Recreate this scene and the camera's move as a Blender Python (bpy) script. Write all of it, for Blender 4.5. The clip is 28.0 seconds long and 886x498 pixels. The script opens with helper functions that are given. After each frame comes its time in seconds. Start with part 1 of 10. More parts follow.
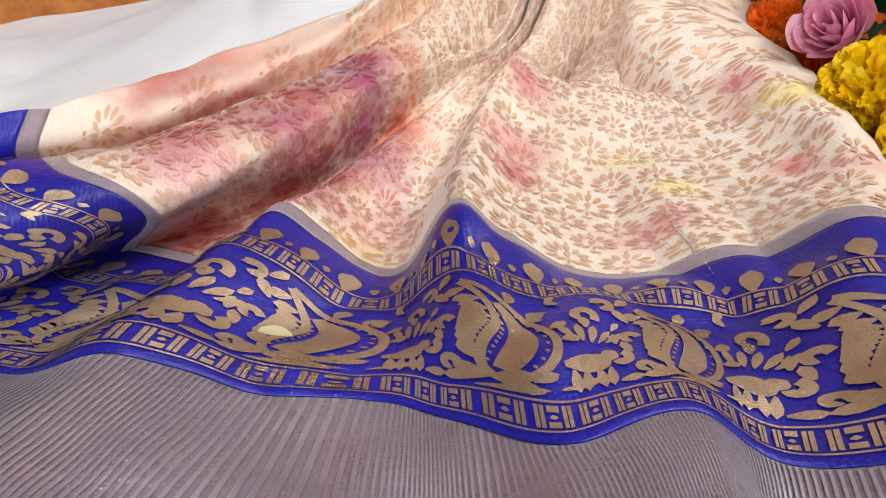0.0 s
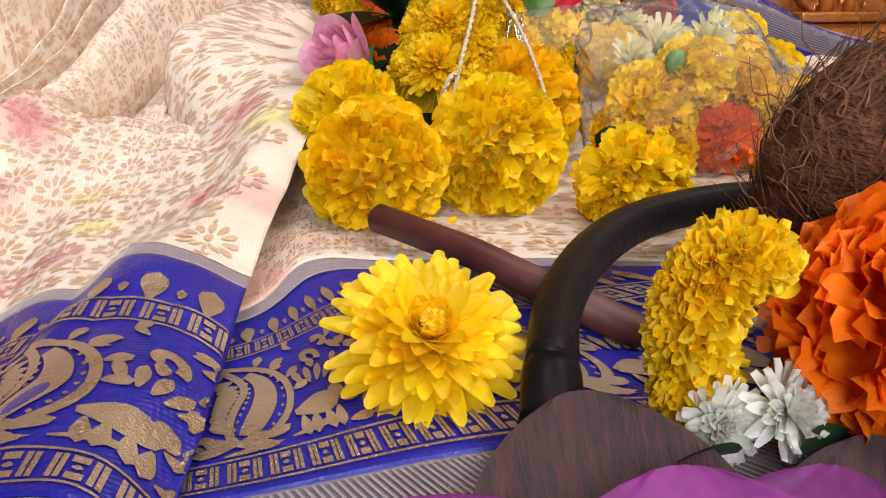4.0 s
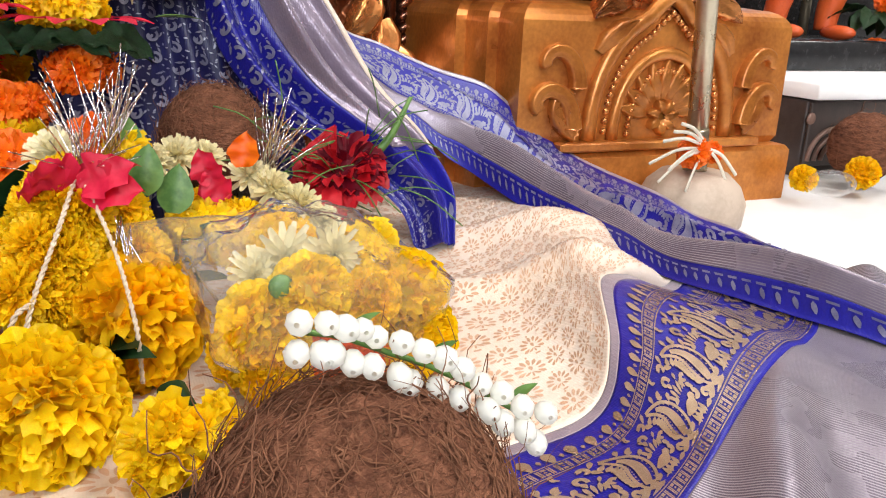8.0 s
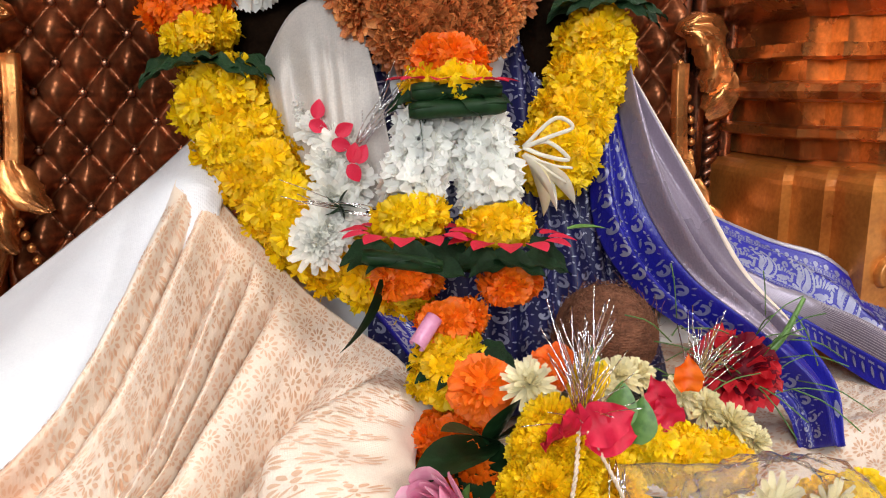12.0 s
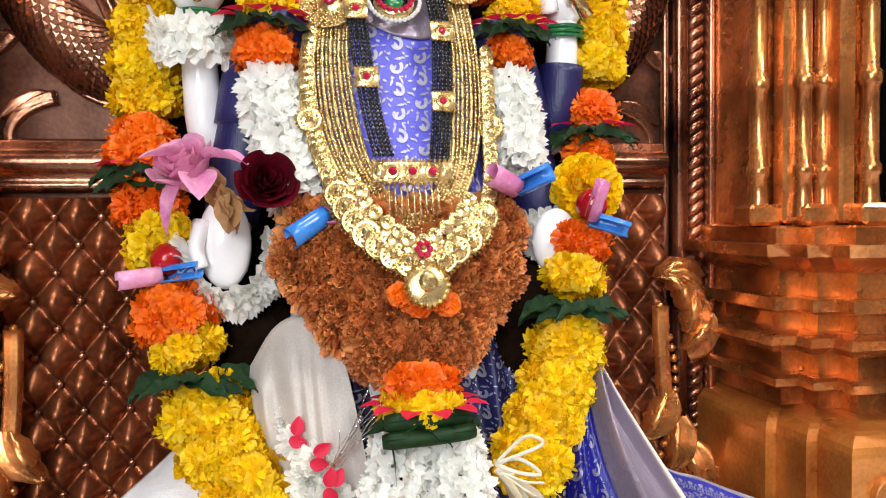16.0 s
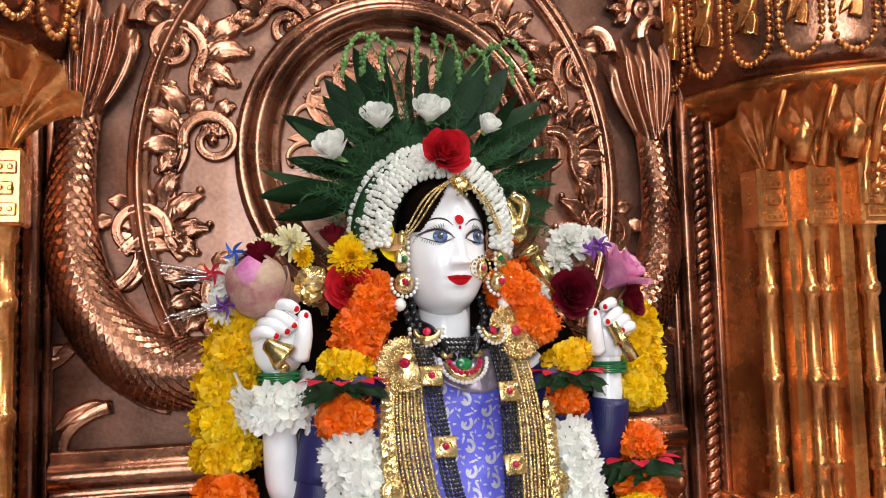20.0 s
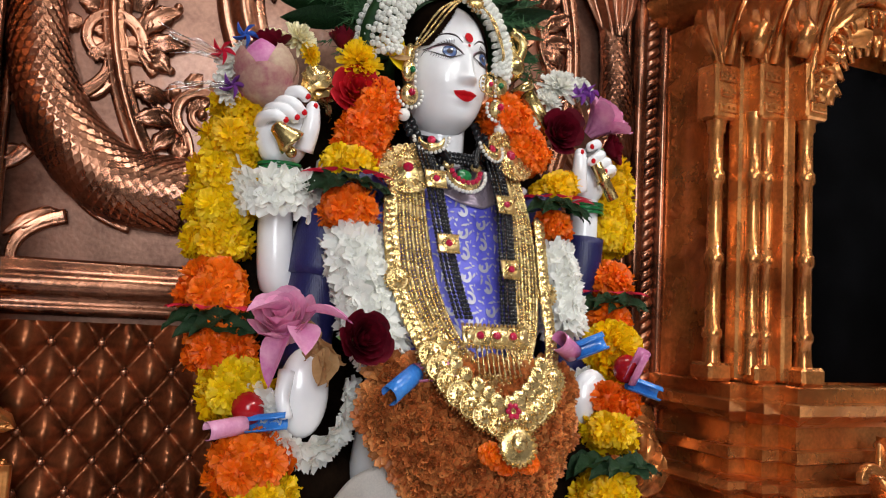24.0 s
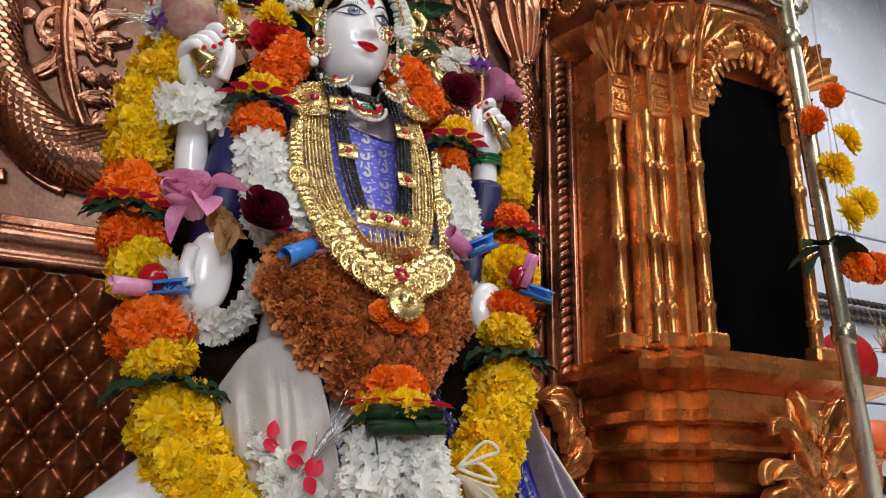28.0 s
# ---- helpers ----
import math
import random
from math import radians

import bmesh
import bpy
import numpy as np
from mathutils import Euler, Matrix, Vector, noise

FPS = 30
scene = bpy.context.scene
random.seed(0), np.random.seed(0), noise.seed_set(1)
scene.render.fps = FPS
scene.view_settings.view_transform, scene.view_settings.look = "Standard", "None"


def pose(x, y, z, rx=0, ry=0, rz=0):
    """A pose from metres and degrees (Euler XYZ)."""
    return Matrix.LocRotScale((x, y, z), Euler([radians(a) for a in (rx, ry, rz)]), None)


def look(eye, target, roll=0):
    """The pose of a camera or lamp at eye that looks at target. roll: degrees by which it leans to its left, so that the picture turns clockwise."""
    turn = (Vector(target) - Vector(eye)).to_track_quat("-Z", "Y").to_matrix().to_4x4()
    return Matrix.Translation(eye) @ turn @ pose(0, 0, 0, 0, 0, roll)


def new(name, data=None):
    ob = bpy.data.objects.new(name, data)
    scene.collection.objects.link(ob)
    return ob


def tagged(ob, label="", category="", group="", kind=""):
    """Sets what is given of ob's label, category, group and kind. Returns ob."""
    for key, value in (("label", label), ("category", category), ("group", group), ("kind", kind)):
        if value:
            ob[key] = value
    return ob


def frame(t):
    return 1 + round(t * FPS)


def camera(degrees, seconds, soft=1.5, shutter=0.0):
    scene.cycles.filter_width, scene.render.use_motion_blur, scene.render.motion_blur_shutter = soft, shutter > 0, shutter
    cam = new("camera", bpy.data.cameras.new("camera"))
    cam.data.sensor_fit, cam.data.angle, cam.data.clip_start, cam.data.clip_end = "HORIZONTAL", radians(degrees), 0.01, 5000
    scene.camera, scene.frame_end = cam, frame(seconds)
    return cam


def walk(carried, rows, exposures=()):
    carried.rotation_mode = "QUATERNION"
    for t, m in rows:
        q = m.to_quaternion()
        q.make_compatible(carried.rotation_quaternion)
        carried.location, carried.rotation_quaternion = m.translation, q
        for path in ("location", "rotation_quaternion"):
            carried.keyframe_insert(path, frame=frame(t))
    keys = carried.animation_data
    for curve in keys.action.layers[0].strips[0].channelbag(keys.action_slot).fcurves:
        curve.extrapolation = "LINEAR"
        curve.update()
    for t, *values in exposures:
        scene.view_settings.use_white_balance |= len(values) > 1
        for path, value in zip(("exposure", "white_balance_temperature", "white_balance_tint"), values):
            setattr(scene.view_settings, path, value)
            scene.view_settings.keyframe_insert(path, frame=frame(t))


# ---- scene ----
cam = camera(57.5, 28.0, soft=1.1)
METRES, EYE, TILT, LEAN, TURN = 1.6, 0.105, -22.0, -2.5, -8.0
ROWS = [
    (0.0, 0.0, 0.0, 0.0, 0.0, 0.0, -0.0),
    (0.5, -0.0084, -0.0016, 0.0099, 0.21, 0.97, 0.16),
    (1.0, -0.0041, 0.0029, 0.0195, -0.11, 1.68, 0.54),
    (1.5, 0.0044, 0.005, 0.0257, -0.78, 2.18, 0.95),
    (2.0, 0.021, 0.0062, 0.0262, -1.86, 2.37, 1.44),
    (2.5, 0.0404, 0.0041, 0.0227, -3.2, 2.31, 2.14),
    (3.0, 0.0655, 0.0002, 0.017, -4.78, 2.02, 3.19),
    (3.5, 0.0909, -0.0027, 0.0097, -6.59, 1.41, 4.2),
    (4.0, 0.1126, -0.0063, 0.0004, -8.45, 0.7, 4.83),
    (4.5, 0.1392, -0.0095, -0.0026, -10.24, 0.14, 5.45),
    (6.5, 0.2196, -0.0095, 0.0189, -15.54, 0.22, 6.34),
    (7.0, 0.2225, -0.009, 0.0277, -15.99, 1.23, 6.34),
    (7.5, 0.2173, -0.0084, 0.0373, -15.64, 2.31, 6.21),
    (8.0, 0.209, -0.008, 0.0468, -14.87, 3.39, 5.97),
    (8.5, 0.1994, -0.0076, 0.0528, -13.83, 4.22, 5.69),
    (9.0, 0.188, -0.0046, 0.0548, -12.62, 4.86, 5.43),
    (9.5, 0.1786, -0.0039, 0.0615, -11.34, 5.57, 5.1),
    (10.0, 0.1699, -0.0043, 0.0673, -9.99, 6.38, 4.71),
    (10.5, 0.1595, -0.0066, 0.0781, -8.38, 7.47, 4.3),
    (11.0, 0.1383, -0.0073, 0.0866, -6.49, 8.52, 3.9),
    (11.5, 0.1229, -0.0062, 0.0924, -4.59, 9.46, 3.62),
    (12.0, 0.1138, -0.0091, 0.1025, -3.08, 10.57, 3.45),
    (12.5, 0.1122, -0.0132, 0.1146, -2.2, 11.84, 3.27),
    (13.0, 0.1164, -0.0189, 0.1238, -1.81, 13.04, 3.13),
    (13.5, 0.1208, -0.0233, 0.1326, -1.74, 14.16, 3.15),
    (15.5, 0.1326, -0.0397, 0.1722, -2.02, 18.31, 4.08),
    (16.0, 0.1343, -0.0465, 0.1802, -2.01, 19.35, 4.21),
    (16.5, 0.1341, -0.0537, 0.193, -1.91, 20.53, 4.16),
    (17.0, 0.133, -0.0617, 0.2072, -1.59, 21.98, 4.07),
    (17.5, 0.1305, -0.0727, 0.2227, -1.2, 23.64, 4.03),
    (18.0, 0.1257, -0.085, 0.2422, -0.89, 25.32, 3.91),
    (18.5, 0.1173, -0.0955, 0.2579, -0.72, 26.75, 3.92),
    (19.0, 0.1021, -0.1061, 0.2752, -0.77, 27.7, 4.08),
    (19.5, 0.0879, -0.1133, 0.2867, -2.07, 27.64, 4.7),
    (20.0, 0.0757, -0.1221, 0.2965, -5.12, 26.4, 6.25),
    (20.5, 0.0613, -0.1226, 0.3064, -8.4, 24.36, 7.7),
    (21.0, 0.0343, -0.1175, 0.3034, -10.5, 22.04, 8.43),
    (21.5, 0.0118, -0.1021, 0.2932, -11.96, 19.76, 8.72),
    (22.0, 0.0038, -0.0806, 0.2741, -13.43, 18.13, 8.75),
    (22.5, 0.0034, -0.073, 0.2608, -14.66, 18.22, 8.22),
    (24.5, -0.0012, -0.0674, 0.188, -15.82, 27.3, 5.65),
    (25.0, 0.0051, -0.0644, 0.1666, -15.69, 28.55, 6.21),
    (25.5, 0.0118, -0.0591, 0.1475, -15.8, 29.86, 6.92),
    (26.0, 0.0259, -0.056, 0.1341, -16.16, 31.78, 7.5),
    (26.5, 0.0282, -0.0575, 0.1078, -16.27, 33.7, 7.66),
    (27.0, 0.028, -0.0457, 0.0852, -16.5, 35.26, 7.67),
    (27.5, 0.0354, -0.0359, 0.0705, -16.61, 36.83, 7.74),
    (28.0, 0.0383, -0.0308, 0.052, -16.49, 37.85, 7.81),
]
walk(cam, [(t, pose(0, 0, EYE, TILT, LEAN, TURN) @ pose(METRES * x, METRES * y, METRES * z, 90 + pitch, roll, yaw)) for t, x, y, z, yaw, pitch, roll in ROWS],
     exposures=[(0.0, -0.58), (2.0, -0.62), (3.0, -0.60), (4.5, -0.40), (7.0, -0.26), (8.0, -0.26), (10.0, -0.40), (13.0, -0.32), (16.0, -0.14), (17.0, -0.22), (18.0, -0.50), (19.0, -0.50), (20.0, -0.50), (21.0, -0.64), (22.0, -0.84), (25.0, -0.70), (28.0, -0.90)])

# ---- light: a closed temple room with unseen panel lamps added on its ceiling ----
world = bpy.data.worlds.new("world")
scene.world = world
world.use_nodes = True
world.node_tree.nodes["Background"].inputs[0].default_value = (0.85, 0.9, 1.0, 1)
world.node_tree.nodes["Background"].inputs[1].default_value = 0.04
scene.view_settings.exposure = 0.0


def lamp(name, at, target, sx, sy, watts, colour):
    data = bpy.data.lights.new(name, "AREA")
    data.shape, data.size, data.size_y, data.energy, data.color = "RECTANGLE", sx, sy, watts, colour
    ob = new(name, data)
    ob.matrix_world = look(at, target)
    return ob


# added lamps, each placed to brighten statue, throne, turret or tiles
LAMPS = [((0.55, -1.45, 1.93), 1.1, 0.36, 14.0), ((0.25, 0.35, 1.93), 0.6, 0.28, 10.0), ((1.45, -0.75, 1.93), 0.6, 0.28, 42.0), ((2.0, 0.75, 1.93), 0.6, 0.28, 22.0)]
for (lx, ly, lz), sx, sy, w in LAMPS:
    lamp("ceiling_lamp", (lx, ly, lz - 0.03), (lx, ly, 0), sx, sy, w, (1.0, 0.965, 0.93))
# cool fill added at an unseen door opening, to brighten upright faces
lamp("doorway_daylight", (-0.6, -2.25, 1.22), (0.2, 0.8, 0.8), 1.0, 1.5, 84.0, (0.92, 0.96, 1.0))


# ---- materials ----
def nodes_of(name):
    m = bpy.data.materials.new(name)
    m.use_nodes = True
    t = m.node_tree
    return m, t, t.nodes["Principled BSDF"]


def link(t, a, ao, b, bi):
    t.links.new(a.outputs[ao], b.inputs[bi])


def node(t, kind, **values):
    n = t.nodes.new(kind)
    for k, v in values.items():
        n.inputs[k.replace("_", " ")].default_value = v
    return n


def ramp(t, stops):
    n = t.nodes.new("ShaderNodeValToRGB")
    els = n.color_ramp.elements
    while len(els) < len(stops):
        els.new(0.5)
    for e, (p, c) in zip(els, stops):
        e.position, e.color = p, (*c, 1)
    return n


def surface(name, dark, light, scale=60.0, rough=0.5, metal=0.0, bump=0.3, bump_scale=400.0, spread=0.15, stretch=(1, 1, 1), sheen=0.0, depth=0.0006, coat=0.0):
    """Colour between two tones by a large and a small noise, each object a little its own; bump of fine grain."""
    m, t, p = nodes_of(name)
    co = node(t, "ShaderNodeTexCoord")
    mp = node(t, "ShaderNodeMapping")
    mp.inputs["Scale"].default_value = stretch
    link(t, co, "Object", mp, "Vector")
    big = node(t, "ShaderNodeTexNoise", Scale=scale, Detail=4.0, Roughness=0.6)
    fine = node(t, "ShaderNodeTexNoise", Scale=bump_scale, Detail=3.0)
    link(t, mp, 0, big, "Vector")
    link(t, mp, 0, fine, "Vector")
    info = node(t, "ShaderNodeObjectInfo")
    a = node(t, "ShaderNodeMath")
    a.operation = "MULTIPLY_ADD"
    a.inputs[1].default_value, a.inputs[2].default_value = spread * 2, -spread
    link(t, info, "Random", a, 0)
    b = node(t, "ShaderNodeMath")
    link(t, big, 0, b, 0)
    link(t, a, 0, b, 1)
    c = node(t, "ShaderNodeMath")
    c.operation = "MULTIPLY_ADD"
    c.inputs[1].default_value = 0.35
    link(t, fine, 0, c, 0)
    link(t, b, 0, c, 2)
    r = ramp(t, [(0.42, dark), (0.92, light)])
    link(t, c, 0, r, 0)
    link(t, r, 0, p, "Base Color")
    rr = node(t, "ShaderNodeMapRange")
    rr.inputs["To Min"].default_value, rr.inputs["To Max"].default_value = max(0.05, rough - 0.12), min(1, rough + 0.12)
    link(t, big, 0, rr, 0)
    link(t, rr, 0, p, "Roughness")
    p.inputs["Metallic"].default_value = metal
    p.inputs["Sheen Weight"].default_value = sheen
    p.inputs["Coat Weight"].default_value = coat
    bp = node(t, "ShaderNodeBump", Strength=bump, Distance=depth)
    link(t, fine, 0, bp, "Height")
    link(t, bp, 0, p, "Normal")
    return m


def petal_mat(name, dark, light, rough=0.55, sheer=0.28, vary=0.14):
    """Petals: tone by noise and by the piece; some light passes through them."""
    m = surface(name, dark, light, 55.0, rough, bump=0.2, bump_scale=300.0, spread=0.12)
    t = m.node_tree
    p = t.nodes["Principled BSDF"]
    island = node(t, "ShaderNodeNewGeometry")
    hsv = node(t, "ShaderNodeHueSaturation")
    val = node(t, "ShaderNodeMapRange")
    val.inputs["To Min"].default_value, val.inputs["To Max"].default_value = 1 - vary, 1 + vary
    link(t, island, "Random Per Island", val, 0)
    link(t, val, 0, hsv, "Value")
    src = p.inputs["Base Color"].links[0].from_node
    link(t, src, 0, hsv, "Color")
    link(t, hsv, 0, p, "Base Color")
    tr = node(t, "ShaderNodeBsdfTranslucent")
    link(t, hsv, 0, tr, "Color")
    mx = node(t, "ShaderNodeMixShader")
    mx.inputs[0].default_value = sheer
    out = t.nodes["Material Output"]
    link(t, p, 0, mx, 1)
    link(t, tr, 0, mx, 2)
    link(t, mx, 0, out, 0)
    return m


def silk(name, dark, light, rough=0.4, metal=0.0, thread=1400.0, stains=None, sheen=0.3):
    """Woven cloth: fine weave bump along x and y, blotches, and dye stains or painted crease shade where given."""
    m = surface(name, dark, light, 9.0, rough, metal, 0.0, 700.0, 0.02, sheen=sheen)
    t = m.node_tree
    p = t.nodes["Principled BSDF"]
    co = node(t, "ShaderNodeTexCoord")
    waves = []
    for axis in ("X", "Y"):
        w = node(t, "ShaderNodeTexWave", Scale=thread / 6.28, Distortion=0.6)
        w.bands_direction = axis
        link(t, co, "Object", w, "Vector")
        waves.append(w)
    ad = node(t, "ShaderNodeMath")
    link(t, waves[0], 1, ad, 0)
    link(t, waves[1], 1, ad, 1)
    crease = node(t, "ShaderNodeTexNoise", Scale=38.0, Detail=5.0, Roughness=0.65)
    link(t, co, "Object", crease, "Vector")
    bp = node(t, "ShaderNodeBump", Strength=0.25, Distance=0.0002)
    link(t, ad, 0, bp, "Height")
    bp2 = node(t, "ShaderNodeBump", Strength=0.5, Distance=0.003)
    link(t, crease, 0, bp2, "Height")
    link(t, bp, 0, bp2, "Normal")
    link(t, bp2, 0, p, "Normal")
    return tinted(m, stains)


def tinted(m, stains):
    """Lays patches over a material's colour: dye stains, and shade painted into creases."""
    t = m.node_tree
    p = t.nodes["Principled BSDF"]
    co = node(t, "ShaderNodeTexCoord")
    if stains:
        src = p.inputs["Base Color"].links[0].from_node
        last = src
        for (x, y, z), (rx, ry), colour, k in stains:
            mp = node(t, "ShaderNodeMapping")
            mp.inputs["Location"].default_value = (-x / rx, -y / ry, -z / (2.2 * max(rx, ry)))
            mp.inputs["Scale"].default_value = (1 / rx, 1 / ry, 1 / (2.2 * max(rx, ry)))
            link(t, co, "Object", mp, "Vector")
            ln = node(t, "ShaderNodeVectorMath")
            ln.operation = "LENGTH"
            link(t, mp, 0, ln, 0)
            nz = node(t, "ShaderNodeTexNoise", Scale=45.0, Detail=4.0)
            link(t, co, "Object", nz, "Vector")
            sm = node(t, "ShaderNodeMath")
            sm.operation = "MULTIPLY_ADD"
            sm.inputs[1].default_value = 1.3
            link(t, nz, 0, sm, 0)
            link(t, ln, "Value", sm, 2)
            rg = node(t, "ShaderNodeMapRange")
            rg.inputs["From Min"].default_value, rg.inputs["From Max"].default_value = 0.75, 1.6
            rg.inputs["To Min"].default_value, rg.inputs["To Max"].default_value = k, 0.0
            link(t, sm, 0, rg, 0)
            mx = node(t, "ShaderNodeMixRGB")
            mx.inputs[2].default_value = (*colour, 1)
            link(t, rg, 0, mx, 0)
            link(t, last, 0, mx, 1)
            last = mx
        link(t, last, 0, p, "Base Color")
    return m


PINK, YEL = (0.62, 0.16, 0.17), (0.85, 0.75, 0.22)
# The first four, dark red in the creases, mix dye with painted shade.
DYE_AND_SHADE = [((-0.010, 0.325, -0.002), (0.046, 0.050), (0.46, 0.035, 0.012), 1.0), ((-0.055, 0.292, -0.006), (0.050, 0.036), (0.46, 0.040, 0.014), 0.95), ((-0.075, 0.374, 0.002), (0.085, 0.034), (0.50, 0.022, 0.016), 1.0), ((0.028, 0.376, 0.016), (0.032, 0.034), (0.66, 0.12, 0.030), 0.85),
          ((-0.030, 0.395, 0.050), (0.075, 0.032), (0.86, 0.42, 0.32), 0.65), ((0.040, 0.440, 0.075), (0.030, 0.060), (0.88, 0.50, 0.32), 0.6), ((0.018, 0.345, 0.041), (0.030, 0.040), (0.36, 0.035, 0.13), 1.0), ((-0.014, 0.300, 0.033), (0.032, 0.026), (0.48, 0.12, 0.20), 0.75), ((-0.045, 0.268, 0.024), (0.030, 0.022), (0.72, 0.30, 0.36), 0.6),
          ((0.104, 0.402, 0.034), (0.026, 0.030), PINK, 0.75), ((0.086, 0.345, 0.012), (0.030, 0.022), PINK, 0.6), ((0.080, 0.318, 0.009), (0.017, 0.017), (0.55, 0.08, 0.10), 0.85), ((0.204, 0.379, 0.036), (0.018, 0.020), PINK, 0.85), ((0.195, 0.355, 0.035), (0.014, 0.014), PINK, 0.6), ((0.140, 0.295, 0.013), (0.017, 0.014), YEL, 0.95), ((0.132, 0.330, 0.012), (0.020, 0.014), YEL, 0.5),
          ((0.179, 0.279, 0.023), (0.011, 0.012), (0.66, 0.14, 0.14), 0.8), ((0.216, 0.345, 0.044), (0.022, 0.026), YEL, 0.85), ((0.122, 0.262, 0.004), (0.030, 0.016), PINK, 0.55), ((0.195, 0.256, 0.018), (0.030, 0.020), PINK, 0.6), ((0.020, 0.290, -0.004), (0.030, 0.020), PINK, 0.4), ((0.012, 0.272, -0.006), (0.016, 0.016), (0.80, 0.48, 0.16), 0.5)]
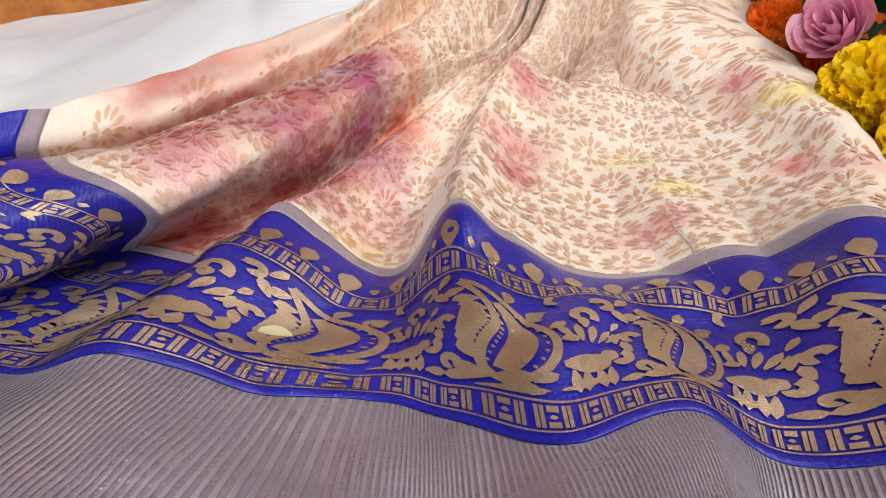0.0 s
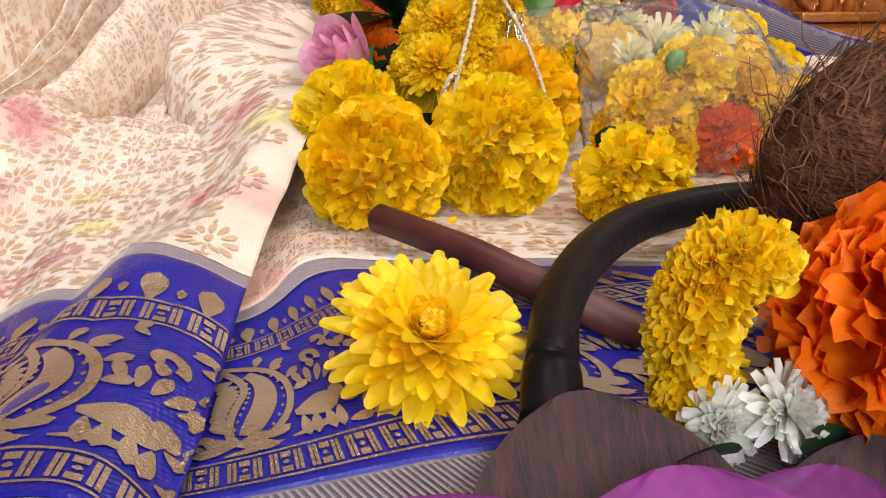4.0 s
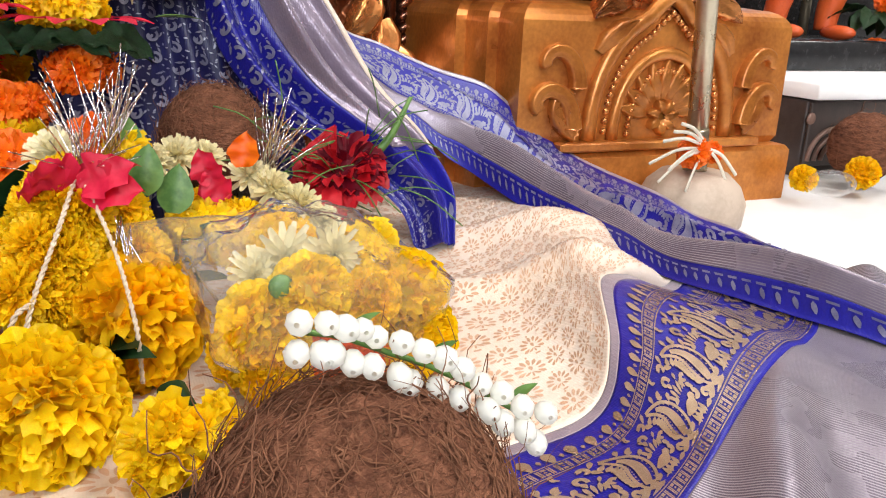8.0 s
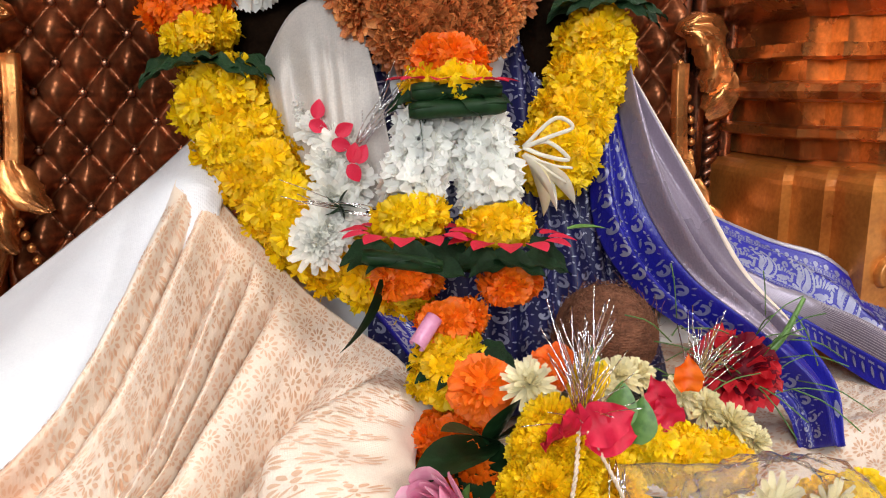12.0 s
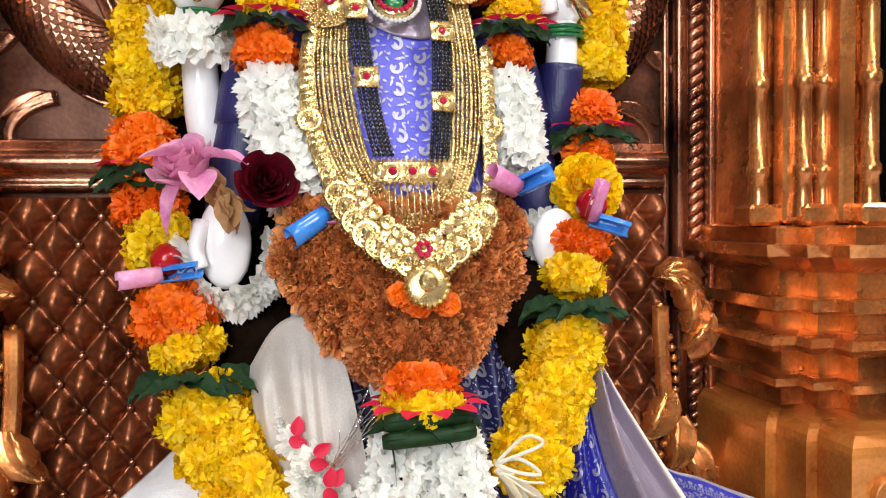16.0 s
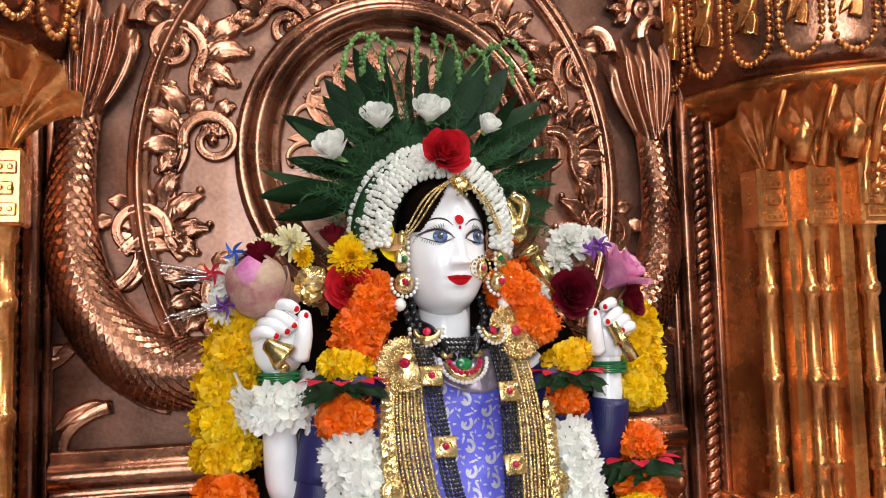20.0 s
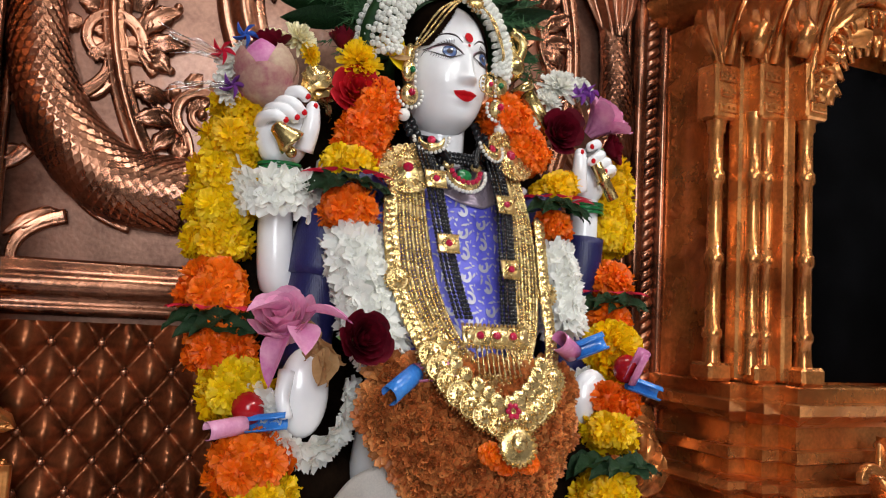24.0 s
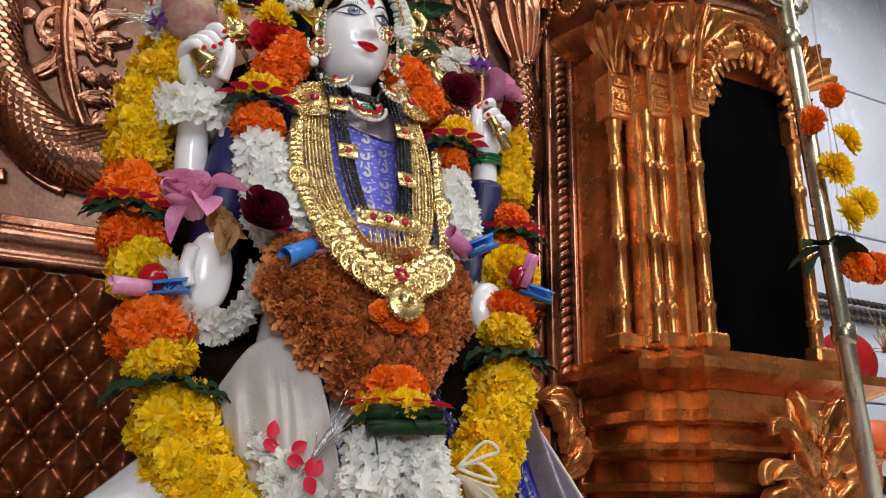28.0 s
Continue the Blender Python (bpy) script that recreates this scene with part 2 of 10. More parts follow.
M = {
    "cream": silk("cream_silk", (0.76, 0.60, 0.46), (0.90, 0.79, 0.68), 0.55, stains=DYE_AND_SHADE),
    "cream_floor": silk("cream_silk_spread", (0.74, 0.58, 0.45), (0.88, 0.77, 0.66), 0.5, stains=[((0.190, 0.222, 0.008), (0.040, 0.034), (0.80, 0.34, 0.27), 0.7), ((0.215, 0.262, 0.010), (0.030, 0.020), (0.84, 0.50, 0.38), 0.5), ((0.40, 0.275, 0.008), (0.09, 0.03), (0.86, 0.52, 0.40), 0.6)]),
    "motif_cream": tinted(surface("beige_zari", (0.67, 0.41, 0.26), (0.82, 0.58, 0.42), 40, 0.42, 0.15, 0.4, 1500.0, depth=0.0003), [(a, b, c, 0.9 * k) for a, b, c, k in DYE_AND_SHADE]),
    "blue": silk("royal_blue_silk", (0.009, 0.008, 0.17), (0.022, 0.020, 0.40), 0.36, sheen=0.0),
    # navy for the sleeves; on the hip wrap, royal blue with shade painted in
    "navy": silk("navy_brocade", (0.005, 0.005, 0.045), (0.018, 0.018, 0.12), 0.45, sheen=0.0),
    "zari": surface("gold_zari_thread", (0.30, 0.19, 0.11), (0.60, 0.46, 0.32), 30, 0.30, 0.60, 0.8, 1700.0, depth=0.0004),
    "grey_band": silk("grey_mauve_silk", (0.20, 0.15, 0.20), (0.36, 0.28, 0.31), 0.42),
    "blue_pale": silk("periwinkle_silk", (0.065, 0.065, 0.52), (0.13, 0.13, 0.72), 0.42, sheen=0.0),
    "lilac": silk("lilac_silk", (0.20, 0.155, 0.21), (0.36, 0.30, 0.38), 0.27, 0.35),
    "silver": surface("silver_zari", (0.32, 0.31, 0.40), (0.56, 0.55, 0.62), 60, 0.42, 0.3, 0.5, 1500.0, depth=0.0003),
    "silver_dull": surface("dull_silver_zari", (0.17, 0.17, 0.29), (0.38, 0.38, 0.50), 60, 0.42, 0.3, 0.5, 1500.0, depth=0.0003),
    "white_cloth": silk("white_cotton", (0.70, 0.70, 0.74), (0.86, 0.86, 0.88), 0.8, sheen=0.1),
    "pleat": silk("white_pleated_silk", (0.38, 0.35, 0.33), (0.66, 0.60, 0.53), 0.55),
    "copper": surface("copper_paint", (0.060, 0.019, 0.011), (0.58, 0.26, 0.15), 14, 0.27, 0.92, 0.35, 240, 0.05, coat=0.2),
    "copper_light": surface("pale_copper_paint", (0.085, 0.040, 0.029), (0.44, 0.24, 0.17), 12, 0.44, 0.88, 0.4, 200, 0.05, coat=0.2),
    "copper_pad": surface("padded_copper_cloth", (0.11, 0.030, 0.012), (0.46, 0.165, 0.070), 20, 0.36, 0.80, 0.15, 260, 0.05),
    "rib": surface("silver_lilac_thread", (0.26, 0.22, 0.27), (0.44, 0.40, 0.44), 40, 0.35, 0.3, 0.3, 1500.0, depth=0.0003),
    "gold_paint": surface("gold_copper_paint", (0.24, 0.046, 0.010), (1.0, 0.43, 0.13), 12, 0.27, 0.78, 0.4, 220, 0.05, coat=0.25),
    "gold_wood": surface("golden_painted_wood", (0.32, 0.085, 0.015), (0.76, 0.30, 0.062), 12, 0.32, 0.45, 0.35, 220, 0.05, coat=0.2),
    # black without gloss, painted in place of a recess
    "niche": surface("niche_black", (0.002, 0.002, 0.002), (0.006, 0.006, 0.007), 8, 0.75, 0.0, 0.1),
    "marble": surface("white_marble", (0.86, 0.86, 0.87), (0.95, 0.95, 0.95), 10, 0.18, 0.0, 0.05, 200, 0.02),
    "tile_blue": surface("pale_blue_tile", (0.60, 0.65, 0.78), (0.74, 0.79, 0.90), 5, 0.25, 0, 0.1, 60, 0.06),
    # dark tones for the unseen room, chosen to cut bounce light
    "wall": surface("plastered_wall", (0.10, 0.085, 0.07), (0.17, 0.14, 0.12), 4, 0.8, 0, 0.3, 120),
    "floor_stone": surface("dark_stone_floor", (0.07, 0.06, 0.055), (0.13, 0.115, 0.10), 6, 0.5, 0, 0.2, 80),
    "black_stone": surface("black_granite", (0.008, 0.008, 0.009), (0.03, 0.03, 0.032), 60, 0.25),
    "bronze_dark": surface("dark_patterned_tile", (0.03, 0.022, 0.02), (0.07, 0.05, 0.045), 40, 0.45),
    "tile_brown": surface("brown_tile_relief", (0.13, 0.075, 0.055), (0.22, 0.13, 0.10), 40, 0.5),
    "vermilion": surface("vermilion_paint", (0.55, 0.07, 0.015), (0.75, 0.14, 0.03), 20, 0.45),
    "brass": surface("brass", (0.42, 0.29, 0.10), (0.66, 0.50, 0.22), 30, 0.25, 0.95, 0.1, 300),
    "steel": surface("tarnished_steel", (0.32, 0.27, 0.18), (0.56, 0.50, 0.38), 25, 0.28, 0.9, 0.1, 300),
    "gold": surface("gold_jewellery", (0.52, 0.34, 0.11), (0.88, 0.67, 0.33), 120, 0.27, 0.86, 0.2, 900, 0.06),
    "pearl": surface("pearl", (0.72, 0.68, 0.60), (0.90, 0.88, 0.84), 100, 0.22),
    "bead_black": surface("black_beads", (0.006, 0.006, 0.007), (0.02, 0.02, 0.022), 100, 0.15),
    "ruby": surface("ruby_stone", (0.30, 0.004, 0.03), (0.55, 0.02, 0.07), 100, 0.12),
    "emerald": surface("green_stone", (0.005, 0.10, 0.03), (0.02, 0.2, 0.06), 100, 0.12),
    "husk": surface("coconut_husk", (0.075, 0.026, 0.014), (0.30, 0.125, 0.070), 90, 0.95, 0, 1.0, 330, 0.03, stretch=(1, 1, 3), depth=0.004),
    "fibre": surface("coir_fibre", (0.09, 0.034, 0.018), (0.27, 0.12, 0.066), 60, 0.9, 0, 0.2, 300),
    "rod": surface("maroon_lacquer_rod", (0.07, 0.016, 0.014), (0.15, 0.04, 0.035), 40, 0.5, 0, 0.3, 200),
    "pan": surface("black_iron_pan", (0.006, 0.005, 0.005), (0.014, 0.010, 0.009), 60, 0.38, 0.0, 0.5, 250),
    "string": surface("jute_string", (0.42, 0.30, 0.20), (0.70, 0.57, 0.43), 120, 0.9, 0, 0.6, 700),
    "tinsel": surface("silver_tinsel", (0.7, 0.7, 0.72), (0.92, 0.92, 0.94), 100, 0.12, 1.0, 0.1),
    "leaf": surface("dark_green_leaf", (0.003, 0.013, 0.004), (0.014, 0.048, 0.014), 30, 0.5, 0, 0.5, 120, 0.1, depth=0.001),
    "leaf_light": surface("light_green_leaf", (0.05, 0.13, 0.025), (0.17, 0.32, 0.08), 50, 0.45, 0, 0.4, 200),
    "fern": surface("fern_green", (0.008, 0.03, 0.012), (0.03, 0.09, 0.03), 60, 0.6),
    "ribbon_pink": surface("pink_satin_ribbon", (0.55, 0.16, 0.34), (0.80, 0.38, 0.55), 30, 0.2),
    "ribbon_blue": surface("blue_satin_ribbon", (0.02, 0.13, 0.48), (0.06, 0.28, 0.75), 30, 0.2),
    "ball_red": surface("red_glass_ball", (0.30, 0.005, 0.01), (0.5, 0.015, 0.02), 30, 0.08),
    "stat_skin": surface("polished_white_marble", (0.84, 0.83, 0.85), (0.92, 0.91, 0.92), 6, 0.16, 0, 0.02, 200, 0.0, coat=0.4),
    # painted hair, and the added balls that darken gaps between garlands
    "stat_black": surface("black_painted_hair", (0.005, 0.003, 0.002), (0.022, 0.012, 0.007), 30, 0.85),
    "stat_lip": surface("red_painted_lips", (0.50, 0.006, 0.012), (0.62, 0.014, 0.02), 30, 0.5),
    "stat_brow": surface("brown_painted_line", (0.02, 0.008, 0.008), (0.05, 0.02, 0.02), 30, 0.4),
    "stat_iris": surface("blue_painted_iris", (0.06, 0.10, 0.26), (0.20, 0.30, 0.50), 400, 0.1),
    "stat_lid": surface("mauve_painted_lid", (0.35, 0.20, 0.24), (0.5, 0.32, 0.35), 200, 0.3),
    "mari_y": petal_mat("yellow_marigold", (0.96, 0.54, 0.001), (1.0, 0.79, 0.006), 0.5, 0.36, 0.20),
    "mari_o": petal_mat("orange_marigold", (0.88, 0.11, 0.001), (1.0, 0.25, 0.004), 0.5, 0.28),
    "mum_y": petal_mat("yellow_chrysanthemum", (0.96, 0.56, 0.002), (1.0, 0.80, 0.012), 0.5, 0.36, 0.18),
    "mum_w": petal_mat("white_chrysanthemum", (0.92, 0.91, 0.84), (0.97, 0.97, 0.94), 0.5, 0.42),
    "jasmine": petal_mat("white_jasmine", (0.92, 0.92, 0.86), (0.97, 0.97, 0.94), 0.5, 0.42),
    "cream_fl": petal_mat("cream_chrysanthemum", (0.78, 0.68, 0.34), (0.90, 0.85, 0.62)),
    "bronze_fl": petal_mat("rust_chrysanthemum", (0.32, 0.042, 0.008), (0.97, 0.43, 0.13), 0.45, 0.25, 0.48),
    "rose_pink": petal_mat("pink_rose", (0.80, 0.20, 0.42), (0.95, 0.62, 0.72)),
    "rose_red": petal_mat("red_rose", (0.42, 0.004, 0.01), (0.68, 0.015, 0.03)),
    "rose_dark": petal_mat("dark_red_rose", (0.07, 0.002, 0.008), (0.20, 0.004, 0.018)),
    "rose_white": petal_mat("white_rose", (0.86, 0.86, 0.80), (0.95, 0.95, 0.92), 0.5, 0.28),
    "lotus_pink": petal_mat("pink_lotus", (0.66, 0.16, 0.42), (0.90, 0.48, 0.66)),
    "lotus_mag": petal_mat("magenta_lotus", (0.13, 0.004, 0.12), (0.32, 0.026, 0.28)),
    "lotus_brown": surface("withered_lotus_petal", (0.020, 0.007, 0.007), (0.105, 0.034, 0.032), 60, 0.7, 0, 0.6, 200, stretch=(1, 8, 8)),
    "stone_dull": surface("worn_beige_stone", (0.36, 0.27, 0.20), (0.55, 0.44, 0.35), 30, 0.6, 0, 0.4, 200),
    "lotus_green": petal_mat("greenish_lotus_bud", (0.42, 0.13, 0.16), (0.66, 0.50, 0.34)),
    "tan_fl": petal_mat("dried_tan_petal", (0.42, 0.22, 0.08), (0.62, 0.38, 0.18)),
    "silk_red": petal_mat("red_cloth_petal", (0.58, 0.006, 0.03), (0.78, 0.02, 0.08)),
    "lily": petal_mat("pale_lily_petal", (0.80, 0.74, 0.60), (0.90, 0.88, 0.80)),
    "purple_fl": petal_mat("purple_petal", (0.16, 0.03, 0.30), (0.32, 0.10, 0.48)),
    "blue_fl": petal_mat("blue_petal", (0.02, 0.10, 0.55), (0.06, 0.2, 0.75)),
}
film_m = bpy.data.materials.new("clear_plastic_film")
film_m.use_nodes = True
_t = film_m.node_tree
_t.nodes.remove(_t.nodes["Principled BSDF"])
_tr, _gl, _mx, _fr = _t.nodes.new("ShaderNodeBsdfTransparent"), _t.nodes.new("ShaderNodeBsdfGlossy"), _t.nodes.new("ShaderNodeMixShader"), _t.nodes.new("ShaderNodeFresnel")
_tr.inputs[0].default_value, _gl.inputs["Roughness"].default_value, _fr.inputs[0].default_value = (0.98, 0.98, 0.98, 1), 0.13, 1.07
_t.links.new(_fr.outputs[0], _mx.inputs[0]), _t.links.new(_tr.outputs[0], _mx.inputs[1]), _t.links.new(_gl.outputs[0], _mx.inputs[2])
_nz, _bp = _t.nodes.new("ShaderNodeTexNoise"), _t.nodes.new("ShaderNodeBump")
_nz.inputs["Scale"].default_value, _bp.inputs["Distance"].default_value = 45.0, 0.0006
_t.links.new(_nz.outputs[0], _bp.inputs["Height"]), _t.links.new(_bp.outputs[0], _gl.inputs["Normal"]), _t.links.new(_bp.outputs[0], _fr.inputs["Normal"])
_df, _m2 = _t.nodes.new("ShaderNodeBsdfDiffuse"), _t.nodes.new("ShaderNodeMixShader")
_df.inputs[0].default_value, _m2.inputs[0].default_value = (0.92, 0.92, 0.88, 1), 0.06
_t.links.new(_mx.outputs[0], _m2.inputs[1]), _t.links.new(_df.outputs[0], _m2.inputs[2])
_t.links.new(_m2.outputs[0], _t.nodes["Material Output"].inputs[0])
M["film"] = film_m
for _k in ("leaf", "fern", "stat_black", "rose_dark", "husk", "fibre", "wall"):
    M[_k].node_tree.nodes["Principled BSDF"].inputs["Specular IOR Level"].default_value = 0.2
for _k in ("niche", "stat_black"):
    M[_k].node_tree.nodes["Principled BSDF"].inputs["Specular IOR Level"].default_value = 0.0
for _k in ("pan", "stat_lip"):
    M[_k].node_tree.nodes["Principled BSDF"].inputs["Specular IOR Level"].default_value = 0.07


# ---- mesh helpers ----
def rnd(a, b):
    return random.uniform(a, b)


def quads(nu, nv, wrap=False):
    """Faces of a grid of nu x nv points, row after row of nv; wrap closes it along v."""
    return [(i * nv + j, i * nv + (j + 1) % nv, (i + 1) * nv + (j + 1) % nv, (i + 1) * nv + j) for i in range(nu - 1) for j in range(nv if wrap else nv - 1)]


def merge(pieces):
    V, F, n = [], [], 0
    for v, f in pieces:
        v = np.asarray(v, float)
        V.append(v)
        F += [tuple(i + n for i in q) for q in f]
        n += len(v)
    return np.concatenate(V), F


def mesh_data(name, V, F, mats, slots=None, smooth=True):
    me = bpy.data.meshes.new(name)
    me.from_pydata(np.asarray(V, float).tolist(), [], F)
    for m in (mats if isinstance(mats, (list, tuple)) else [mats]):
        me.materials.append(m if not isinstance(m, str) else M[m])
    if slots is not None:
        me.polygons.foreach_set("material_index", slots)
    if smooth:
        me.polygons.foreach_set("use_smooth", [True] * len(me.polygons))
    me.update()
    return me


def part(name, VF, mat, parent=None, label="", smooth=True, at=None, kind=""):
    """One mesh object, under a thing or a part."""
    me = VF if isinstance(VF, bpy.types.Mesh) else mesh_data(name, VF[0], VF[1], mat, smooth=smooth)
    ob = new(name, me)
    if parent is not None:
        ob.parent = parent
    if at is not None:
        ob.matrix_basis = at
    return tagged(ob, label=label, kind=kind)


def thing(name, label, category, at=(0, 0, 0), group="", kind=""):
    ob = new(name)
    ob.location = at
    ob.empty_display_size = 0.02
    return tagged(ob, label, category, group, kind)


def spline(ctrl, n):
    """n points along a smooth curve through the given ones."""
    P = np.asarray(ctrl, float)
    P = np.vstack([2 * P[0] - P[1], P, 2 * P[-1] - P[-2]])
    s = np.asarray(n, float) if np.ndim(n) else np.linspace(0, 1, n)
    x = np.clip(s, 0, 1) * (len(P) - 3)
    i = np.minimum(x.astype(int), len(P) - 4)
    f = (x - i)[..., None]
    a, b, c, d = P[i], P[i + 1], P[i + 2], P[i + 3]
    return 0.5 * (2 * b + (c - a) * f + (2 * a - 5 * b + 4 * c - d) * f ** 2 + (3 * b - a - 3 * c + d) * f ** 3)


def frames_of(P):
    """Tangent and two normals along a path, with no twist."""
    T = np.gradient(P, axis=0)
    T /= np.linalg.norm(T, axis=1)[:, None] + 1e-12
    a = np.array([0, -1.0, 0]) if abs(T[0, 1]) < 0.9 else np.array([1.0, 0, 0])
    N = np.zeros_like(P)
    for i, t in enumerate(T):
        a = a - t * (a @ t)
        a /= np.linalg.norm(a) + 1e-12
        N[i] = a
    return T, N, np.cross(T, N)


def tube(P, radii, n=8, flat=1.0, caps=True):
    P = np.asarray(P, float)
    T, N, B = frames_of(P)
    r = np.broadcast_to(np.asarray(radii, float), (len(P),))[:, None, None]
    a = np.linspace(0, 2 * math.pi, n, endpoint=False)
    V = P[:, None] + r * (np.cos(a)[None, :, None] * N[:, None] * flat + np.sin(a)[None, :, None] * B[:, None])
    F = quads(len(P), n, True)
    if caps:
        F = F + [tuple(range(n))[::-1], tuple(range((len(P) - 1) * n, len(P) * n))]
    return V.reshape(-1, 3), F


def lathe(profile, n=24, centre=(0, 0, 0), axis="z"):
    pr = np.asarray(profile, float)
    a = np.linspace(0, 2 * math.pi, n, endpoint=False)
    x, y, z = pr[:, :1] * np.cos(a), pr[:, :1] * np.sin(a), np.repeat(pr[:, 1:2], n, 1)
    V = np.stack([x, y, z] if axis == "z" else [x, -z, y], -1).reshape(-1, 3) + np.asarray(centre)
    return V, quads(len(pr), n, True)


def block(x0, x1, y0, y1, z0, z1, b=0.003):
    """A box with chamfered edges."""
    cs = []
    for sx in (0, 1):
        for sy in (0, 1):
            for sz in (0, 1):
                p = np.array([(x0, x1)[sx], (y0, y1)[sy], (z0, z1)[sz]])
                s = np.array([1 - 2 * sx, 1 - 2 * sy, 1 - 2 * sz])
                for k in range(3):
                    cs.append(p + b * s * (np.arange(3) != k))
    bm = bmesh.new()
    for c in cs:
        bm.verts.new(c)
    bmesh.ops.convex_hull(bm, input=bm.verts)
    bmesh.ops.dissolve_limit(bm, angle_limit=0.02, verts=bm.verts, edges=bm.edges)
    bm.verts.index_update()
    V = np.array([v.co[:] for v in bm.verts])
    F = [tuple(v.index for v in f.verts) for f in bm.faces]
    bm.free()
    return V, F


def ball(c, r, nu=8, nv=12, squash=(1, 1, 1)):
    th = np.linspace(0.02, math.pi - 0.02, nu)
    V, F = lathe(np.stack([np.sin(th), np.cos(th)], 1), nv)
    F = F + [tuple(range(nv)), tuple(range((nu - 1) * nv, nu * nv))[::-1]]
    return V * r * np.asarray(squash) + np.asarray(c), F


def turn(V, m):
    A = np.array(m.to_3x3() if len(m) == 4 else m)
    return np.asarray(V) @ A.T + (np.array(m.translation) if len(m) == 4 else 0)

# ---- the setting: platform, and an unseen dark room added round it ----
CX = 0.29          # the throne's middle
YB = 0.925         # face of the throne's back panel

part("platform", block(-1.1, 2.76, -0.32, 2.4, -0.34, -0.0125, 0.004), "marble", kind="structure")
tagged(bpy.data.objects["platform"], "white polished marble platform top", "platform")
# floor, walls and ceiling are added out of view to limit bounce
part("floor", block(-2.2, 2.76, -2.3, 2.4, -0.40, -0.3405, 0.002), "floor_stone", kind="structure")
tagged(bpy.data.objects["floor"], "unseen dark floor, added to keep bounce light low", "floor")
for nm, b in (("wall_back", (-2.4, 3.0, 2.4, 2.5, -0.40, 2.0)), ("wall_left", (-2.3, -2.2, -2.6, 2.4, -0.40, 2.0)), ("wall_right", (2.76, 2.86, -2.6, 2.4, -0.40, 2.0))):
    tagged(part(nm, block(*b, 0.002), "wall", kind="structure"), "unseen dark wall, added to keep bounce light low", "wall")
tagged(part("wall_front_left", block(-2.2, -1.15, -2.4, -2.3, -0.40, 2.0, 0.002), "wall", kind="structure"), "unseen dark wall, added to keep bounce light low", "wall")
tagged(part("wall_front_right", block(-0.05, 2.6, -2.4, -2.3, -0.40, 2.0, 0.002), "wall", kind="structure"), "unseen dark wall, added to keep bounce light low", "wall")
tagged(part("ceiling", block(-2.2, 2.6, -2.3, 2.4, 2.0, 2.1, 0.002), "wall", kind="structure"), "unseen dark ceiling, added to keep bounce light low", "ceiling")
lit, lt, lp = nodes_of("lit_diffuser")
lp.inputs["Emission Color"].default_value, lp.inputs["Emission Strength"].default_value = (1, 0.95, 0.88, 1), 6.0
# made-up unseen fixtures that go with the added lamps
for (lx, ly, lz), sx, sy, w in LAMPS:
    li = thing("ceiling_light", "unseen lit white ceiling panel, added to light the scene", "ceiling light", (lx, ly, 1.965), "ceiling panel lights")
    part("frame", block(-sx / 2 - 0.02, sx / 2 + 0.02, -sy / 2 - 0.02, sy / 2 + 0.02, 0.0, 0.034, 0.004), "steel", li)
    part("diffuser", block(-sx / 2, sx / 2, -sy / 2, sy / 2, -0.006, -0.001, 0.002), lit, li)

# tiled side wall behind the right turret, seen past the staff: pale blue tiles with thin joints
tw = part("wall_tiled", block(1.10, 2.76, 1.512, 1.55, -0.004, 2.0, 0.002), "grey_band", kind="structure")
tagged(tw, "pale blue glossy wall tiles with thin grey joints", "wall")
for i in range(5):
    for j in range(4):
        x0, z0 = 1.105 + i * 0.335, 0.002 + j * 0.5
        part("tile", block(x0, min(x0 + 0.33, 2.755), 1.50, 1.5121, z0, min(z0 + 0.494, 1.995), 0.002), "tile_blue", tw, smooth=False)

# ---- throne back ----
throne = thing("throne_back", "carved copper throne back with ring mouldings and tufted panel", "throne", (CX, YB, 0))


def tp(name, VF, mat, label="", parent=None, smooth=True):
    V, F = VF
    p = parent or throne
    off = np.array([CX, YB, 0]) if p == throne else np.array([CX, YB, 0])
    ob = part(name, (np.asarray(V) - off, F), mat, p, label, smooth)
    if p != throne:
        ob.matrix_parent_inverse = Matrix.Identity(4)
    return ob


tp("back_board", block(CX - 0.40, CX + 0.40, YB, YB + 0.03, 0.0, 1.32), "copper_light")
# frame posts of several fillets and a twisted rope between them
for s in (-1, 1):
    for off, w, d in ((0.373, 0.010, 0.012), (0.388, 0.016, 0.024), (0.4265, 0.012, 0.026)):
        x = CX + s * off
        tp("frame_post", block(x - w / 2, x + w / 2, YB - d, YB, 0.0, 1.32, 0.003), "copper")
    zs = np.linspace(0.02, 1.3, 420)
    cx = CX + s * 0.409
    strands = []
    for k in range(2):
        a = zs * 2 * math.pi / 0.028 + k * math.pi
        strands.append(tube(np.stack([cx + 0.007 * np.cos(a), YB - 0.012 + 0.005 * np.sin(a), zs], 1), 0.0062, 6))
    tp("rope_moulding", merge(strands), "copper")
# cross rail
pr = [(-0.004, 0.435), (-0.016, 0.438), (-0.018, 0.446), (-0.010, 0.449), (-0.026, 0.456), (-0.030, 0.466), (-0.026, 0.476), (-0.012, 0.481), (-0.014, 0.488), (-0.004, 0.492)]
V = np.array([[x, YB + y, z] for x in (CX - 0.368, CX + 0.368) for y, z in pr])
tp("cross_rail", (V, quads(2, len(pr))), "copper")


